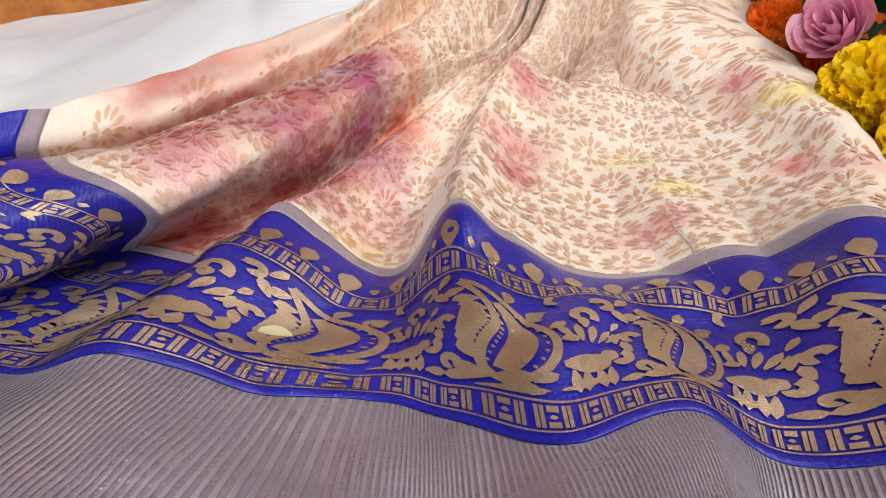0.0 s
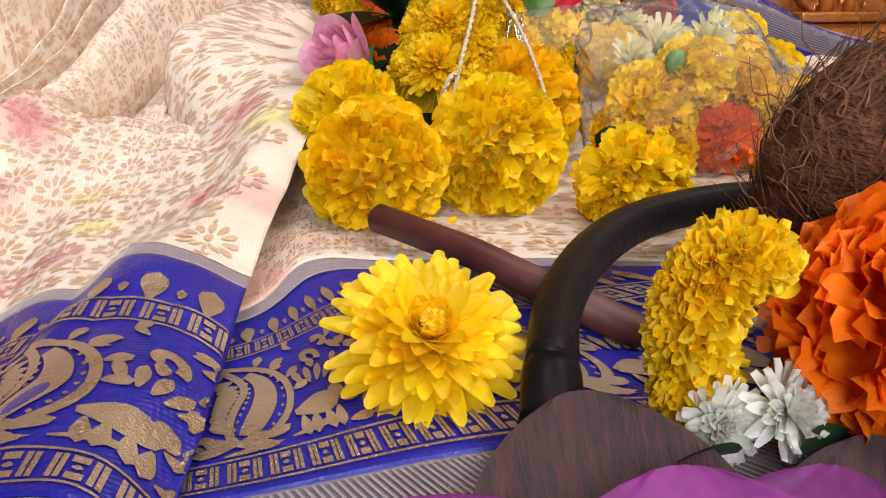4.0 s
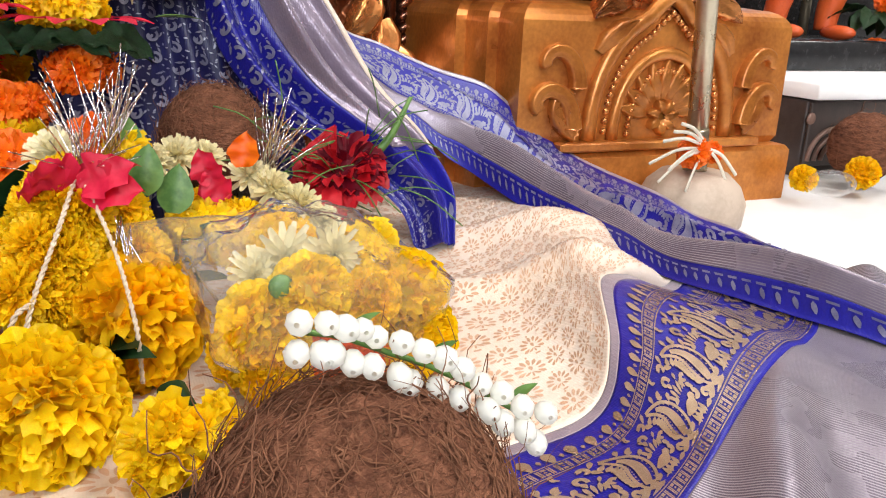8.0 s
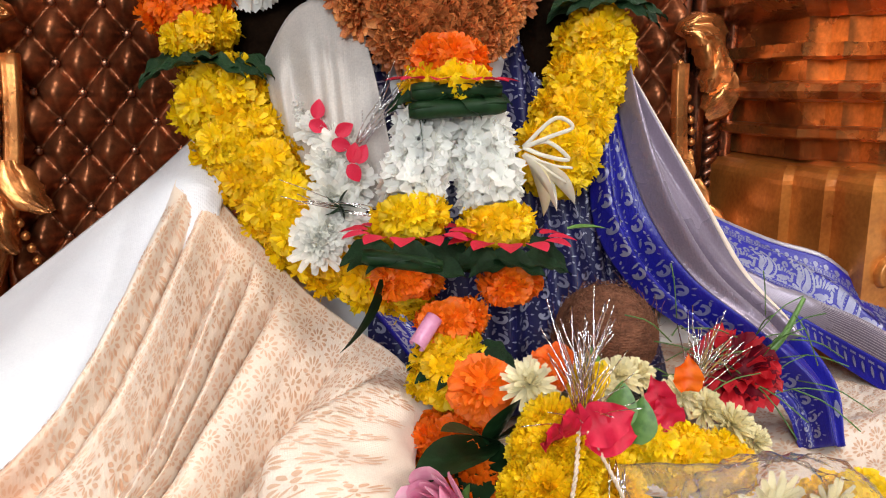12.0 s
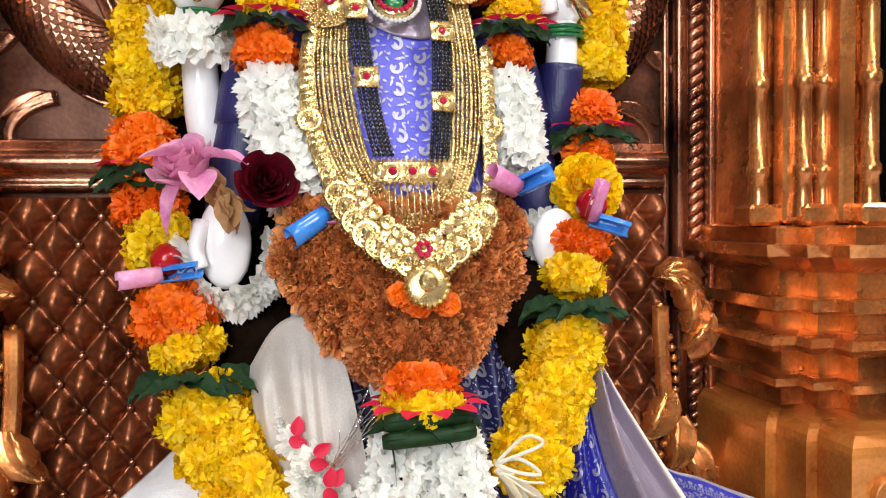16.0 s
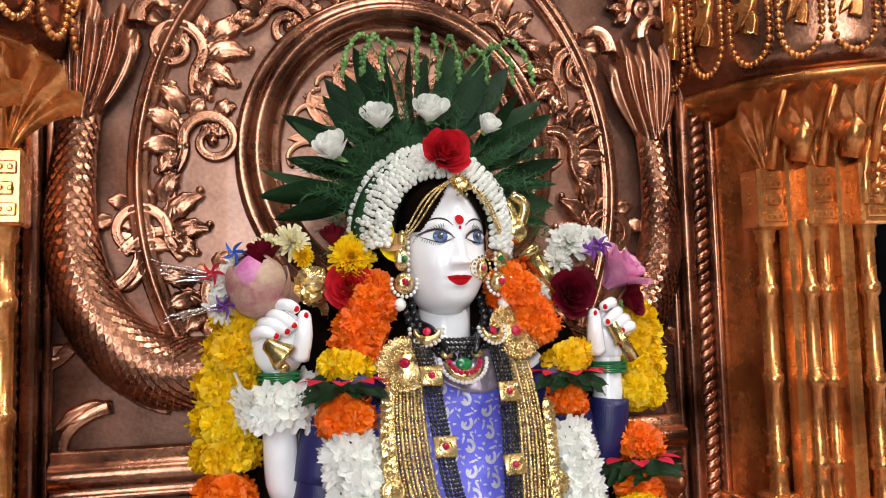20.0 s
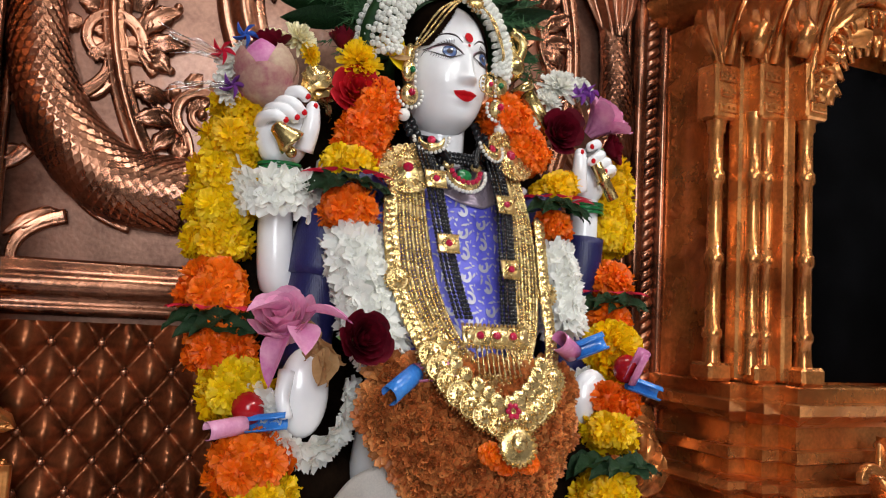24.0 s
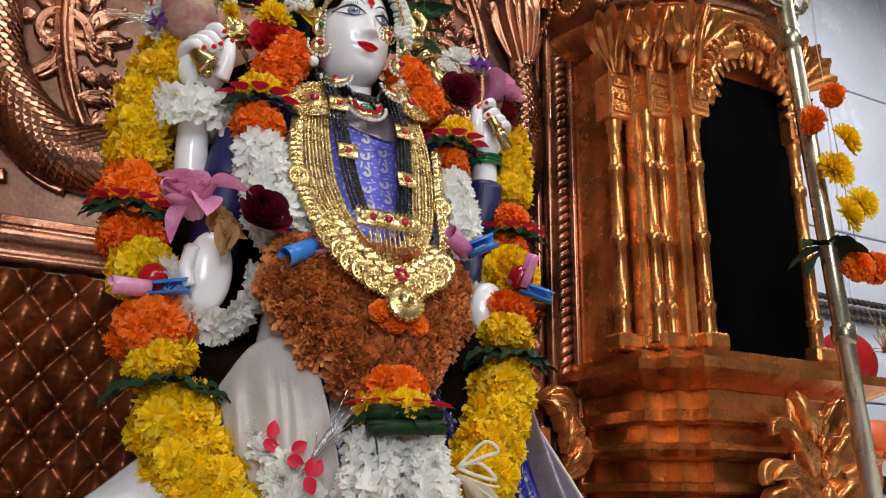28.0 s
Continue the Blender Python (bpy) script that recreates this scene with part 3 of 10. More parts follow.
def ring(name, cx, cz, rx, rz, prof, mat, y=YB, n=96, a0=0.0, a1=2 * math.pi):
    """An oval moulding in the plane of the back: prof gives (outward, forward) of its cross-section."""
    a = np.linspace(a0, a1, n)
    V = [[cx + (rx + o) * math.cos(t), y - f, cz + (rz + o) * math.sin(t)] for t in a for o, f in prof]
    return tp(name, (V, quads(n, len(prof))), mat)


RZ = 0.785
bead = [(-0.012, 0.0), (-0.012, 0.006), (-0.009, 0.010), (-0.005, 0.008), (-0.004, 0.012), (0.0, 0.017), (0.004, 0.012), (0.005, 0.008), (0.009, 0.010), (0.012, 0.006), (0.012, 0.0)]
ring("oval_moulding", CX, RZ, 0.285, 0.34, bead, "copper")
big = [(-0.030, 0.0), (-0.030, 0.008), (-0.025, 0.013), (-0.020, 0.009), (-0.017, 0.018), (-0.008, 0.028), (0.002, 0.028), (0.008, 0.018), (0.010, 0.010), (0.016, 0.013), (0.021, 0.009), (0.022, 0.0)]
ring("round_moulding", CX + 0.012, 0.815, 0.172, 0.178, big, "copper")


# scrollwork: curling tapered stems with leaf lobes
def curl(x, z, ang, length, spin, r0=0.0055, r1=0.0022, n=26, y=None):
    """A stem that starts at (x, z), heads by ang and winds up by spin radians in all."""
    P, a = [], ang
    step = length / n
    for i in range(n):
        f = i / (n - 1)
        P.append((x, (YB if y is None else y) - 0.004, z))
        a += spin * (0.25 + 1.5 * f * f) / n
        x += math.cos(a) * step
        z += math.sin(a) * step
    Q = np.array(P)
    T = np.gradient(Q[:, [0, 2]], axis=0)
    T /= np.linalg.norm(T, axis=1)[:, None] + 1e-9
    V = []
    for i in range(n):
        r = r0 + (r1 - r0) * i / (n - 1)
        for o, h in ((-1, -0.25), (-0.92, 0.7), (-0.6, 1.0), (-0.3, 0.75), (0, 1.15), (0.3, 0.75), (0.6, 1.0), (0.92, 0.7), (1, -0.25)):
            V.append((Q[i, 0] - T[i, 1] * o * r * 1.35, Q[i, 1] + 0.003 - h * r * 1.5, Q[i, 2] + T[i, 0] * o * r * 1.35))
    return (V, quads(n, 9) + [tuple(range(9)), tuple(range((n - 1) * 9, n * 9))]), P


def lobe(x, z, ang, length, width, y=None, lift=0.006, bend=0.6):
    """A leaf-like lobe lying on the back: a raised rib, falling to both edges, curved."""
    n, V = 9, []
    a = ang
    for i in range(n):
        f = i / (n - 1)
        w = width * math.sin(math.pi * min(1, f * 0.90 + 0.10)) ** 0.7 * (1 - 0.25 * f) * (1 + 0.13 * math.cos(i * 2.6))
        for s, h in ((-1, -0.12), (-0.9, 0.55), (-0.5, 0.9), (-0.2, 0.55), (0, 0.75), (0.2, 0.55), (0.5, 1.0), (0.9, 0.6), (1, -0.12)):
            V.append((x - math.sin(a) * w * s, (YB if y is None else y) + 0.001 - lift * h * (0.55 + 0.45 * math.sin(math.pi * f) + 0.35 * f), z + math.cos(a) * w * s))
        a += bend / n
        x += math.cos(a) * length / n
        z += math.sin(a) * length / n
    return V, quads(n, 9) + [tuple(range((n - 1) * 9, n * 9))]


def band(P, w0, w1, y=YB, lift=0.010):
    """A grooved carved band along points in the plane of the back."""
    P = np.asarray(P, float)
    T = np.gradient(P, axis=0)
    T /= np.linalg.norm(T, axis=1)[:, None] + 1e-9
    V = []
    for i, (p, t) in enumerate(zip(P, T)):
        w = w0 + (w1 - w0) * i / (len(P) - 1)
        for o, h in ((-1, -0.15), (-0.85, 0.75), (-0.45, 1.0), (0, 0.45), (0.45, 1.0), (0.85, 0.75), (1, -0.15)):
            V.append((p[0] - t[1] * o * w, y + 0.001 - h * lift * (0.55 + 0.45 * w / w0), p[1] + t[0] * o * w))
    n = len(P)
    return V, quads(n, 7) + [tuple(range(7)), tuple(range((n - 1) * 7, n * 7))]


def acanthus(x, z, ang, size, flip):
    """A stem with one large volute, an eye in it, leaves along its outer side and a split leaf on the other side."""
    ca, sa = math.cos(ang - math.pi / 2), math.sin(ang - math.pi / 2)
    put = lambda q: np.stack([x + size * (q[:, 0] * flip * ca - q[:, 1] * sa), z + size * (q[:, 0] * flip * sa + q[:, 1] * ca)], 1)
    heading = lambda a: ang - math.pi / 2 + (a if flip > 0 else math.pi - a)
    out = []
    f = np.linspace(0, 1, 22)
    out.append(band(put(np.stack([0.10 * np.sin(f * 5.5), f * 1.08], 1)), 0.075 * size, 0.055 * size, lift=0.010))
    t = np.linspace(math.pi * 1.12, -math.pi * 1.75, 44)
    r = np.linspace(0.34, 0.07, 44)
    c = (0.40, 0.42)
    out.append(band(put(np.stack([c[0] + r * np.cos(t), c[1] + r * np.sin(t)], 1)), 0.085 * size, 0.045 * size, lift=0.012))
    e = put(np.array([c]))[0]
    out.append(ball((e[0], YB - 0.004, e[1]), 0.075 * size, 6, 9, (1, 0.9, 1)))
    for k in range(4):
        a = math.pi * 0.95 - k * 0.75
        q = put(np.array([[c[0] + 0.34 * math.cos(a), c[1] + 0.34 * math.sin(a)]]))[0]
        out.append(lobe(q[0], q[1], heading(a - 0.6), 0.28 * size, 0.13 * size, lift=0.010, bend=-flip * 0.9))
    for a, ln, by in ((2.75, 0.52, 0.30), (2.25, 0.60, 0.48), (1.85, 0.46, 0.72), (3.5, 0.34, 0.22)):
        q = put(np.array([[0.05, by]]))[0]
        out.append(lobe(q[0], q[1], heading(a), ln * size, 0.16 * size, lift=0.013, bend=flip * 1.0))
        tip = put(np.array([[0.05 + ln * 0.86 * math.cos(a + 0.35), by + ln * 0.86 * math.sin(a + 0.35)]]))[0]
        out.append(ball((tip[0], YB - 0.004, tip[1]), 0.055 * size, 5, 8, (1, 0.9, 1)))
    for a in (0.9, 0.35, -0.3):
        q = put(np.array([[c[0] + 0.12 * math.cos(a + 2), c[1] + 0.12 * math.sin(a + 2)]]))[0]
        out.append(lobe(q[0], q[1], heading(a), 0.22 * size, 0.09 * size, lift=0.009, bend=flip * 0.8))
    return merge(out)


for s in (-1, 1):
    for k, (th, size) in enumerate(((-38, 0.086), (-17, 0.094), (4, 0.098), (25, 0.098), (46, 0.094), (67, 0.090))):
        t = radians(th)
        x, z = 0.006 + 0.242 * math.cos(t), 0.80 + 0.262 * math.sin(t)
        a = math.pi / 2 + t * 0.85
        tp("scroll_ornament", acanthus(CX + s * x, z - 0.03, a if s > 0 else math.pi - a, size, s * (1 if k % 2 else -1)), "copper")
    # corner ornaments above the oval
    for x, z, a, size, fl in ((0.315, 1.00, 1.45, 0.06, 1), (0.285, 1.09, 0.9, 0.075, -1), (0.33, 1.17, 1.9, 0.075, 1)):
        tp("corner_ornament", acanthus(CX + s * x, z, a if s > 0 else math.pi - a, size, s * fl), "copper")
# radiating leaves inside the round moulding
for k in range(14):
    a = math.pi * (0.08 + 0.84 * k / 13)
    tp("rosette_leaf", merge([lobe(CX + 0.012 + 0.07 * math.cos(a), 0.815 + 0.07 * math.sin(a), a, 0.075, 0.014, bend=0.5 if k % 2 else -0.5), curl(CX + 0.012 + 0.09 * math.cos(a + 0.1), 0.815 + 0.09 * math.sin(a + 0.1), a, 0.07, 4 if k % 2 else -4, 0.004, 0.002)[0]]), "copper")

# two sea beasts with scaly bodies rising along the posts to fan tails
for s in (-1, 1):
    path = spline([(CX + s * 0.20, YB - 0.008, 0.565), (CX + s * 0.27, YB - 0.010, 0.575), (CX + s * 0.325, YB - 0.012, 0.63), (CX + s * 0.350, YB - 0.012, 0.71), (CX + s * 0.350, YB - 0.012, 0.79), (CX + s * 0.340, YB - 0.012, 0.86)], 60)
    rad = np.interp(np.linspace(0, 1, 60), [0, 0.3, 0.7, 1], [0.042, 0.038, 0.026, 0.018])
    beast = tp("sea_beast", tube(path, rad, 18, 0.75), "copper", "scaly sea beast relief with a fan tail")
    T, N, B = frames_of(path)
    sc = []
    for i in range(2, 58):
        r = rad[i]
        kmax = int(r / 0.0048)
        for k in range(-kmax, kmax + 1):
            a = k * 0.0085 / r * 1.0 + (0.5 * 0.0085 / r if i % 2 else 0)
            if abs(a) > 1.35:
                continue
            c = path[i] + r * (0.75 * math.cos(a) * N[i] + math.sin(a) * B[i])
            nrm = math.cos(a) * N[i] + math.sin(a) * B[i]
            bt = -math.sin(a) * N[i] + math.cos(a) * B[i]
            w, l = 0.0042, 0.0075
            sc.append(([c - bt * w + nrm * 0.0002, c + bt * w + nrm * 0.0002, c + bt * w * 0.8 - T[i] * l * 0.6 + nrm * 0.0014, c - T[i] * l + nrm * 0.002, c - bt * w * 0.8 - T[i] * l * 0.6 + nrm * 0.0014], [(0, 1, 2, 3, 4)]))
    tagged(tp("scale_skin", merge(sc), "copper", parent=beast, smooth=False), kind="stuff")
    V_ = []
    for f in np.linspace(0, 1, 22):
        for q in np.linspace(-1, 1, 41):
            wdt = 0.017 + 0.030 * math.sin(min(1, f * 1.25) * math.pi / 2) ** 1.2 + 0.010 * max(0, f - 0.75) * abs(q)
            top = 0.105 + 0.030 * abs(math.cos(1.5 * math.pi * q)) - 0.012 * q * q
            V_.append((CX + s * 0.343 + q * wdt - s * 0.012 * f, YB - 0.004 - (0.026 + 0.010 * f) * math.sqrt(max(0, 1 - q * q * 0.96)) - 0.0045 * math.cos(q * 6 * math.pi) * min(1, f * 4) + 0.010 * max(0, f - 0.8) * 4, 0.842 + top * f))
    fan = [(V_, quads(22, 41))]
    for q, sp in ((-0.98, 1), (0.0, -s), (0.98, -1)):
        fan.append(curl(CX + s * 0.331 + q * 0.046, 0.955 + (0.02 if q == 0 else 0), math.pi / 2, 0.055, sp * 4.6, 0.0075, 0.005, y=YB - 0.014)[0])
    tp("fan_tail", merge(fan), "copper", parent=beast)
    fins = []
    for x, z, a, ln, sp in ((0.30, 0.70, 2.2, 0.10, 5.0), (0.31, 0.66, 2.6, 0.09, -4.5), (0.31, 0.535, -0.2, 0.10, -4.0), (0.25, 0.53, 0.2, 0.12, 3.6), (0.35, 0.60, -1.0, 0.07, 4.4), (0.17, 0.53, 0.0, 0.10, 2.5)):
        aa = a if s > 0 else math.pi - a
        fins.append(curl(CX + s * x, z, aa, ln, s * sp, 0.006, 0.0035)[0])
        fins.append(lobe(CX + s * x, z, aa + 0.3 * s, ln * 0.7, 0.012, bend=s * sp * 0.25, lift=0.01))
    tp("fin", merge(fins), "copper", parent=beast)

# tufted lower panel: diamonds that bulge between buttons
PX, PZ, Z0 = 0.0462, 0.0585, 0.381
nx, nz = 280, 165
X, Z = np.meshgrid(np.linspace(CX - 0.366, CX + 0.366, nx), np.linspace(0.01, 0.430, nz), indexing="ij")
a, b = (X + 0.001) / PX + (Z - Z0) / PZ, (X + 0.001) / PX - (Z - Z0) / PZ
bulge = (np.abs(np.sin(a * math.pi)) * np.abs(np.sin(b * math.pi))) ** 0.70
V = np.stack([X, YB - 0.006 - 0.027 * bulge, Z], -1).reshape(-1, 3)
quilt = tp("tufted_panel", (V, quads(nx, nz)), "copper_pad", "diamond-tufted copper panel with buttons")
bv = mesh_data("button", *ball((0, 0, 0), 0.0048, 6, 10, (1, 0.6, 1)), "copper")
for i in range(-18, 22):
    for j in range(-14, 4):
        x, z = -0.001 + i * PX / 2, Z0 + j * PZ / 2
        if (i + j) % 2 == 0 and abs(x - CX) < 0.36 and 0.02 < z < 0.425:
            part("button", bv, None, quilt, at=Matrix.Translation((x - CX, -0.013, z)))
# carved scroll brackets at the panel's sides, over the turret bases
for s in (-1, 1):
    out = []
    for k in range(5):
        z = 0.33 - 0.022 * k
        out.append(lobe(CX + s * (0.392 - 0.004 * k), z, math.pi / 2 + s * (0.9 - 0.5 * k), 0.066, 0.020, y=YB - 0.052, lift=0.022, bend=s * 1.2))
    out.append(curl(CX + s * 0.345, 0.30, -math.pi / 2, 0.30, s * 1.0, 0.0065, 0.0055, y=YB - 0.050)[0])
    for k in range(4):
        out.append(lobe(CX + s * (0.355 + 0.012 * k), 0.20 - 0.03 * k, -math.pi / 2 + s * 0.4 * k, 0.075, 0.020, y=YB - 0.052, lift=0.022, bend=-s * 1.3))
    out.append(curl(CX + s * 0.40, 0.11, -math.pi / 2, 0.16, s * 5.5, 0.010, 0.006, y=YB - 0.055)[0])
    br = tp("side_bracket", out[5], "gold_paint", "gilded acanthus bracket")
    for k in range(11):
        if k != 5:
            tp("bracket_leaf", out[k], "gold_paint", parent=br)
    bd = mesh_data("bead", *ball((0, 0, 0), 0.005, 5, 8), "gold_paint")
    for k in range(22):
        z = 0.30 - 0.0125 * k
        ob = part("bead", bd, None, br, at=Matrix.Translation((s * (0.345 + 0.02 * math.sin(k * 0.22)), -0.05, z)))


# ---- turrets: stepped pedestal, clustered shafts, arched niche ----
def stepped(hw, hd, step, n, off):
    """A rectangle in plan with its corners stepped in n times, then let out by off all round."""
    q = []
    for k in range(n + 1):
        q.append((hw - k * step[0] + off, hd - (n - k) * step[1] + off))
        if k < n:
            q.append((hw - (k + 1) * step[0] + off, hd - (n - k) * step[1] + off))
    # corners run from the right side round to the front; mirrored for the rest
    pts = [(x, -y) for x, y in q][::1]
    pts = pts + [(-x, y) for x, y in pts[::-1]]
    pts = pts + [(x, -y) for x, y in pts[::-1]]
    return pts


def prism(levels, hw, hd, step, n):
    V, m = [], None
    for z, off in levels:
        pl = stepped(hw, hd, step, n, off)
        m = len(pl)
        V += [(x, y, z) for x, y in pl]
    F = quads(len(levels), m, True)
    F += [tuple(range(m))[::-1], tuple(range((len(levels) - 1) * m, len(levels) * m))]
    return V, F


HW, HD, ST, NS = 0.192, 0.263, (0.012, 0.050), 2    # pedestal
HM, DM, SM, NM = 0.200, 0.235, (0.026, 0.026), 2     # its mouldings
HU, DU, SU, NU = 0.203, 0.217, (0.043, 0.030), 2    # shafts and arch


def mirror(t):
    """Mirror a turret's parts for the other side of the throne."""
    for ch in t.children:
        m = ch.matrix_basis.copy()
        if m == Matrix.Identity(4):
            co = np.empty(len(ch.data.vertices) * 3)
            ch.data.vertices.foreach_get("co", co)
            co = co.reshape(-1, 3)
            co[:, 0] *= -1
            ch.data.vertices.foreach_set("co", co.ravel())
            ch.data.flip_normals()
            ch.data.update()
        else:
            m.translation.x *= -1
            ch.matrix_basis = Matrix.Translation(m.translation) @ Matrix.Rotation(-m.to_euler().z, 4, "Z")


def turret(at, side):
    t = thing("shrine_turret", "gold-painted turret with clustered shafts and dark arched niche", "turret", at, "turrets flanking the throne")
    part("plinth", prism([(-0.0125, 0.016), (0.045, 0.016), (0.05, 0.012), (0.052, 0.004)], HW, HD, ST, NS), "gold_wood", t, smooth=False)
    body = [(0.0522, 0.0)] + [(0.06 + 0.115 * f, 0.004 + 0.0 * f) for f in np.linspace(0, 1, 4)] + [(0.175 + 0.022 * math.sin(f), -0.022 + 0.026 * math.cos(f)) for f in np.linspace(0.2, 1.57, 6)] + [(0.199, -0.036)]
    part("pedestal_body", prism(body, HW, HD, ST, NS), "gold_wood", t, smooth=False)
    z = 0.1992
    for h, pr_ in ((0.022, ((0, -0.034), (1, -0.034))), (0.014, ((0, -0.02), (0.2, -0.014), (0.8, -0.014), (1, -0.02))), (0.024, ((0, -0.034), (1, -0.034))), (0.022, ((0, -0.024), (0.15, -0.006), (0.5, 0.002), (0.85, -0.006), (1, -0.022))),
                   (0.020, ((0, -0.03), (1, -0.03))), (0.016, ((0, -0.014), (0.2, -0.008), (1, -0.008))), (0.026, ((0, -0.026), (1, -0.026))), (0.030, ((0, -0.02), (0.3, 0.0), (0.6, 0.016), (1, 0.018)))):
        part("moulding", prism([(z + h * f, o) for f, o in pr_], HM, DM, SM, NM), "gold_paint", t, smooth=False)
        z += h + 0.0002
    top = z
    part("upper_plinth", prism([(top, -0.012), (top + 0.016, -0.012), (top + 0.018, -0.016)], HM, DM, SM, NM), "gold_paint", t, smooth=False)
    z0 = top + 0.018
    part("core", prism([(z0, -0.028), (0.86, -0.028)], HU, DU, SU, NU), "gold_paint", t, smooth=False)
    # flat black pane in front of the core; its colour stands for the niche's dark depth
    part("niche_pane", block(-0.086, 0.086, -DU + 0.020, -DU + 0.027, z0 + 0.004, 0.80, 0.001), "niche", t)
    # shafts with rings and square carved capitals, on each step of both front corners
    prof = [(0.016, 0.0), (0.013, 0.02), (0.0125, 0.035), (0.0155, 0.038), (0.0155, 0.045), (0.0120, 0.048), (0.0118, 0.115), (0.0150, 0.118), (0.0155, 0.123), (0.0150, 0.128), (0.0115, 0.131), (0.0112, 0.205), (0.0145, 0.208), (0.015, 0.213), (0.0145, 0.218), (0.0110, 0.221), (0.0108, 0.262), (0.014, 0.265), (0.014, 0.272), (0.0165, 0.276), (0.0165, 0.284)]
    hsc = (0.712 - z0) / 0.284
    shaft_me = mesh_data("shaft", *lathe([(r * 0.80, h * hsc) for r, h in prof], 14), "gold_paint")
    foot_me = mesh_data("foot", *block(-0.019, 0.019, -0.019, 0.019, 0.0, 0.022, 0.004), "gold_paint", smooth=False)
    cap_me = mesh_data("carved_block", *merge([block(-0.018, 0.018, -0.018, 0.018, 0.0, 0.07, 0.003)] + [block(-0.013 + 0.003 * (k % 2), 0.013 - 0.003 * (k % 2), -0.0205, -0.018, 0.008 + 0.019 * k, 0.020 + 0.019 * k, 0.001) for k in range(3)] + [ball((dx, -0.0205, 0.014 + 0.019 * k), 0.0028, 4, 6) for k in range(3) for dx in (-0.008, 0, 0.008)]), "gold_paint", smooth=False)
    for s in (-1, 1):
        for k in range(NU + 1):
            if s > 0 and k < NU:
                continue
            x, y = s * (HU - 0.013 - k * SU[0]) - (0.016 if s > 0 else 0), -(DU - 0.016 - (NU - k) * SU[1])
            for me, zz in ((foot_me, z0), (shaft_me, z0 + 0.01), (cap_me, 0.713)):
                for dx in ((-0.0115, 0.0115) if k == 1 and me == shaft_me else (0.0,)):
                    part(me.name.split(".")[0], me, None, t, at=Matrix.Translation((x + dx, y, zz)))
            # plume-like leaves that spread over each capital
            V_ = []
            for f in np.linspace(0, 1, 9):
                for q in np.linspace(-1, 1, 37):
                    aa = math.pi / 2 - q * (0.45 + 0.60 * f)
                    rr_ = 0.012 + 0.088 * f * (1 - 0.16 * q * q) * (1 + (0.06 * math.cos(q * 7 * math.pi) if f > 0.9 else 0))
                    V_.append((rr_ * math.cos(aa) * 0.95, -0.018 - 0.030 * f * f + 0.012 * q * q - 0.0032 * math.cos(q * 7 * math.pi) * min(1, 3 * f), rr_ * math.sin(aa) - 0.012))
            part("capital_leaf", merge([(V_, quads(9, 37)), tube([(0, -0.022, 0), (0, -0.034, 0.045), (0, -0.052, 0.085)], [0.006, 0.005, 0.003], 7)]), "gold_paint", t, at=Matrix.Translation((x, y + 0.004, 0.782)))
    for s in (-1,):
        for k in range(NU):
            x = s * (HU - 0.013 - (k + 0.5) * SU[0])
            part("pilaster", block(x - 0.009, x + 0.009, -DU + 0.018 + 0.030 * (NU - k - 1), -DU + 0.040 + 0.030 * (NU - k - 1), z0 + 0.002, 0.84, 0.003), "gold_paint", t, smooth=False)
            part("capital_bud", merge([tube([(0, 0, 0), (0, -0.012, 0.03), (0, -0.006, 0.065)], [0.013, 0.015, 0.001], 6)]), "gold_paint", t, at=Matrix.Translation((x, -DU + 0.010 + 0.030 * (NU - k - 1), 0.79)))
    # pointed arch with cusps and rope edge
    for rx, rz, w, d, nm in ((0.088, 0.10, 0.010, 0.016, "arch_inner"), (0.106, 0.118, 0.010, 0.022, "arch_band"), (0.124, 0.136, 0.006, 0.018, "arch_rim")):
        pts = []
        for f in np.linspace(0, 1, 41):
            a_ = math.pi * f
            cz = math.sin(a_) ** 0.75 * (1 + 0.10 * max(0, 1 - abs(f - 0.5) * 6))
            pts.append((rx * 0.94 * math.cos(a_), -DU + 0.004, 0.735 + rz * cz))
        part(nm, tube(pts, [w * (0.8 + 0.25 * (i % 2)) for i in range(41)], 8, d / w * 0.6), "gold_paint", t)
    cusps = merge([tube([(0.085 * math.cos(a_), -DU + 0.0, 0.735 + 0.10 * math.sin(a_) ** 0.75), (0.064 * math.cos(a_), -DU + 0.002, 0.732 + 0.078 * math.sin(a_) ** 0.75)], [0.009, 0.004], 6) for a_ in np.linspace(0.15, math.pi - 0.15, 13)])
    part("cusp_band", cusps, "gold_paint", t)
    filig = []
    for k in range(22):
        a_ = math.pi * (0.04 + 0.92 * k / 21)
        filig.append(lobe(0.091 * math.cos(a_), 0.735 + 0.109 * math.sin(a_) ** 0.8, a_, 0.022, 0.005, y=-DU - 0.010, lift=0.008, bend=0.6))
    part("leaf_band", merge(filig), "gold_paint", t)
    part("spandrel", block(-0.115, 0.115, -DU + 0.012, -DU + 0.03, 0.835, 0.862, 0.003), "gold_paint", t, smooth=False)
    # flaring abacus and beaded hanging frieze
    def drum(profile):
        V_, F_ = lathe(profile, 48)
        return V_ * np.array([0.76, 0.78, 1.0]), F_

    part("abacus", drum([(0.20, 0.858), (0.225, 0.862), (0.255, 0.874), (0.276, 0.884), (0.286, 0.893), (0.284, 0.900), (0.27, 0.9005)]), "gold_paint", t)
    part("frieze", drum([(0.27, 0.9008), (0.292, 0.906), (0.300, 0.93), (0.305, 1.0), (0.30, 1.1), (0.27, 1.16), (0.0, 1.16)]), "copper", t)
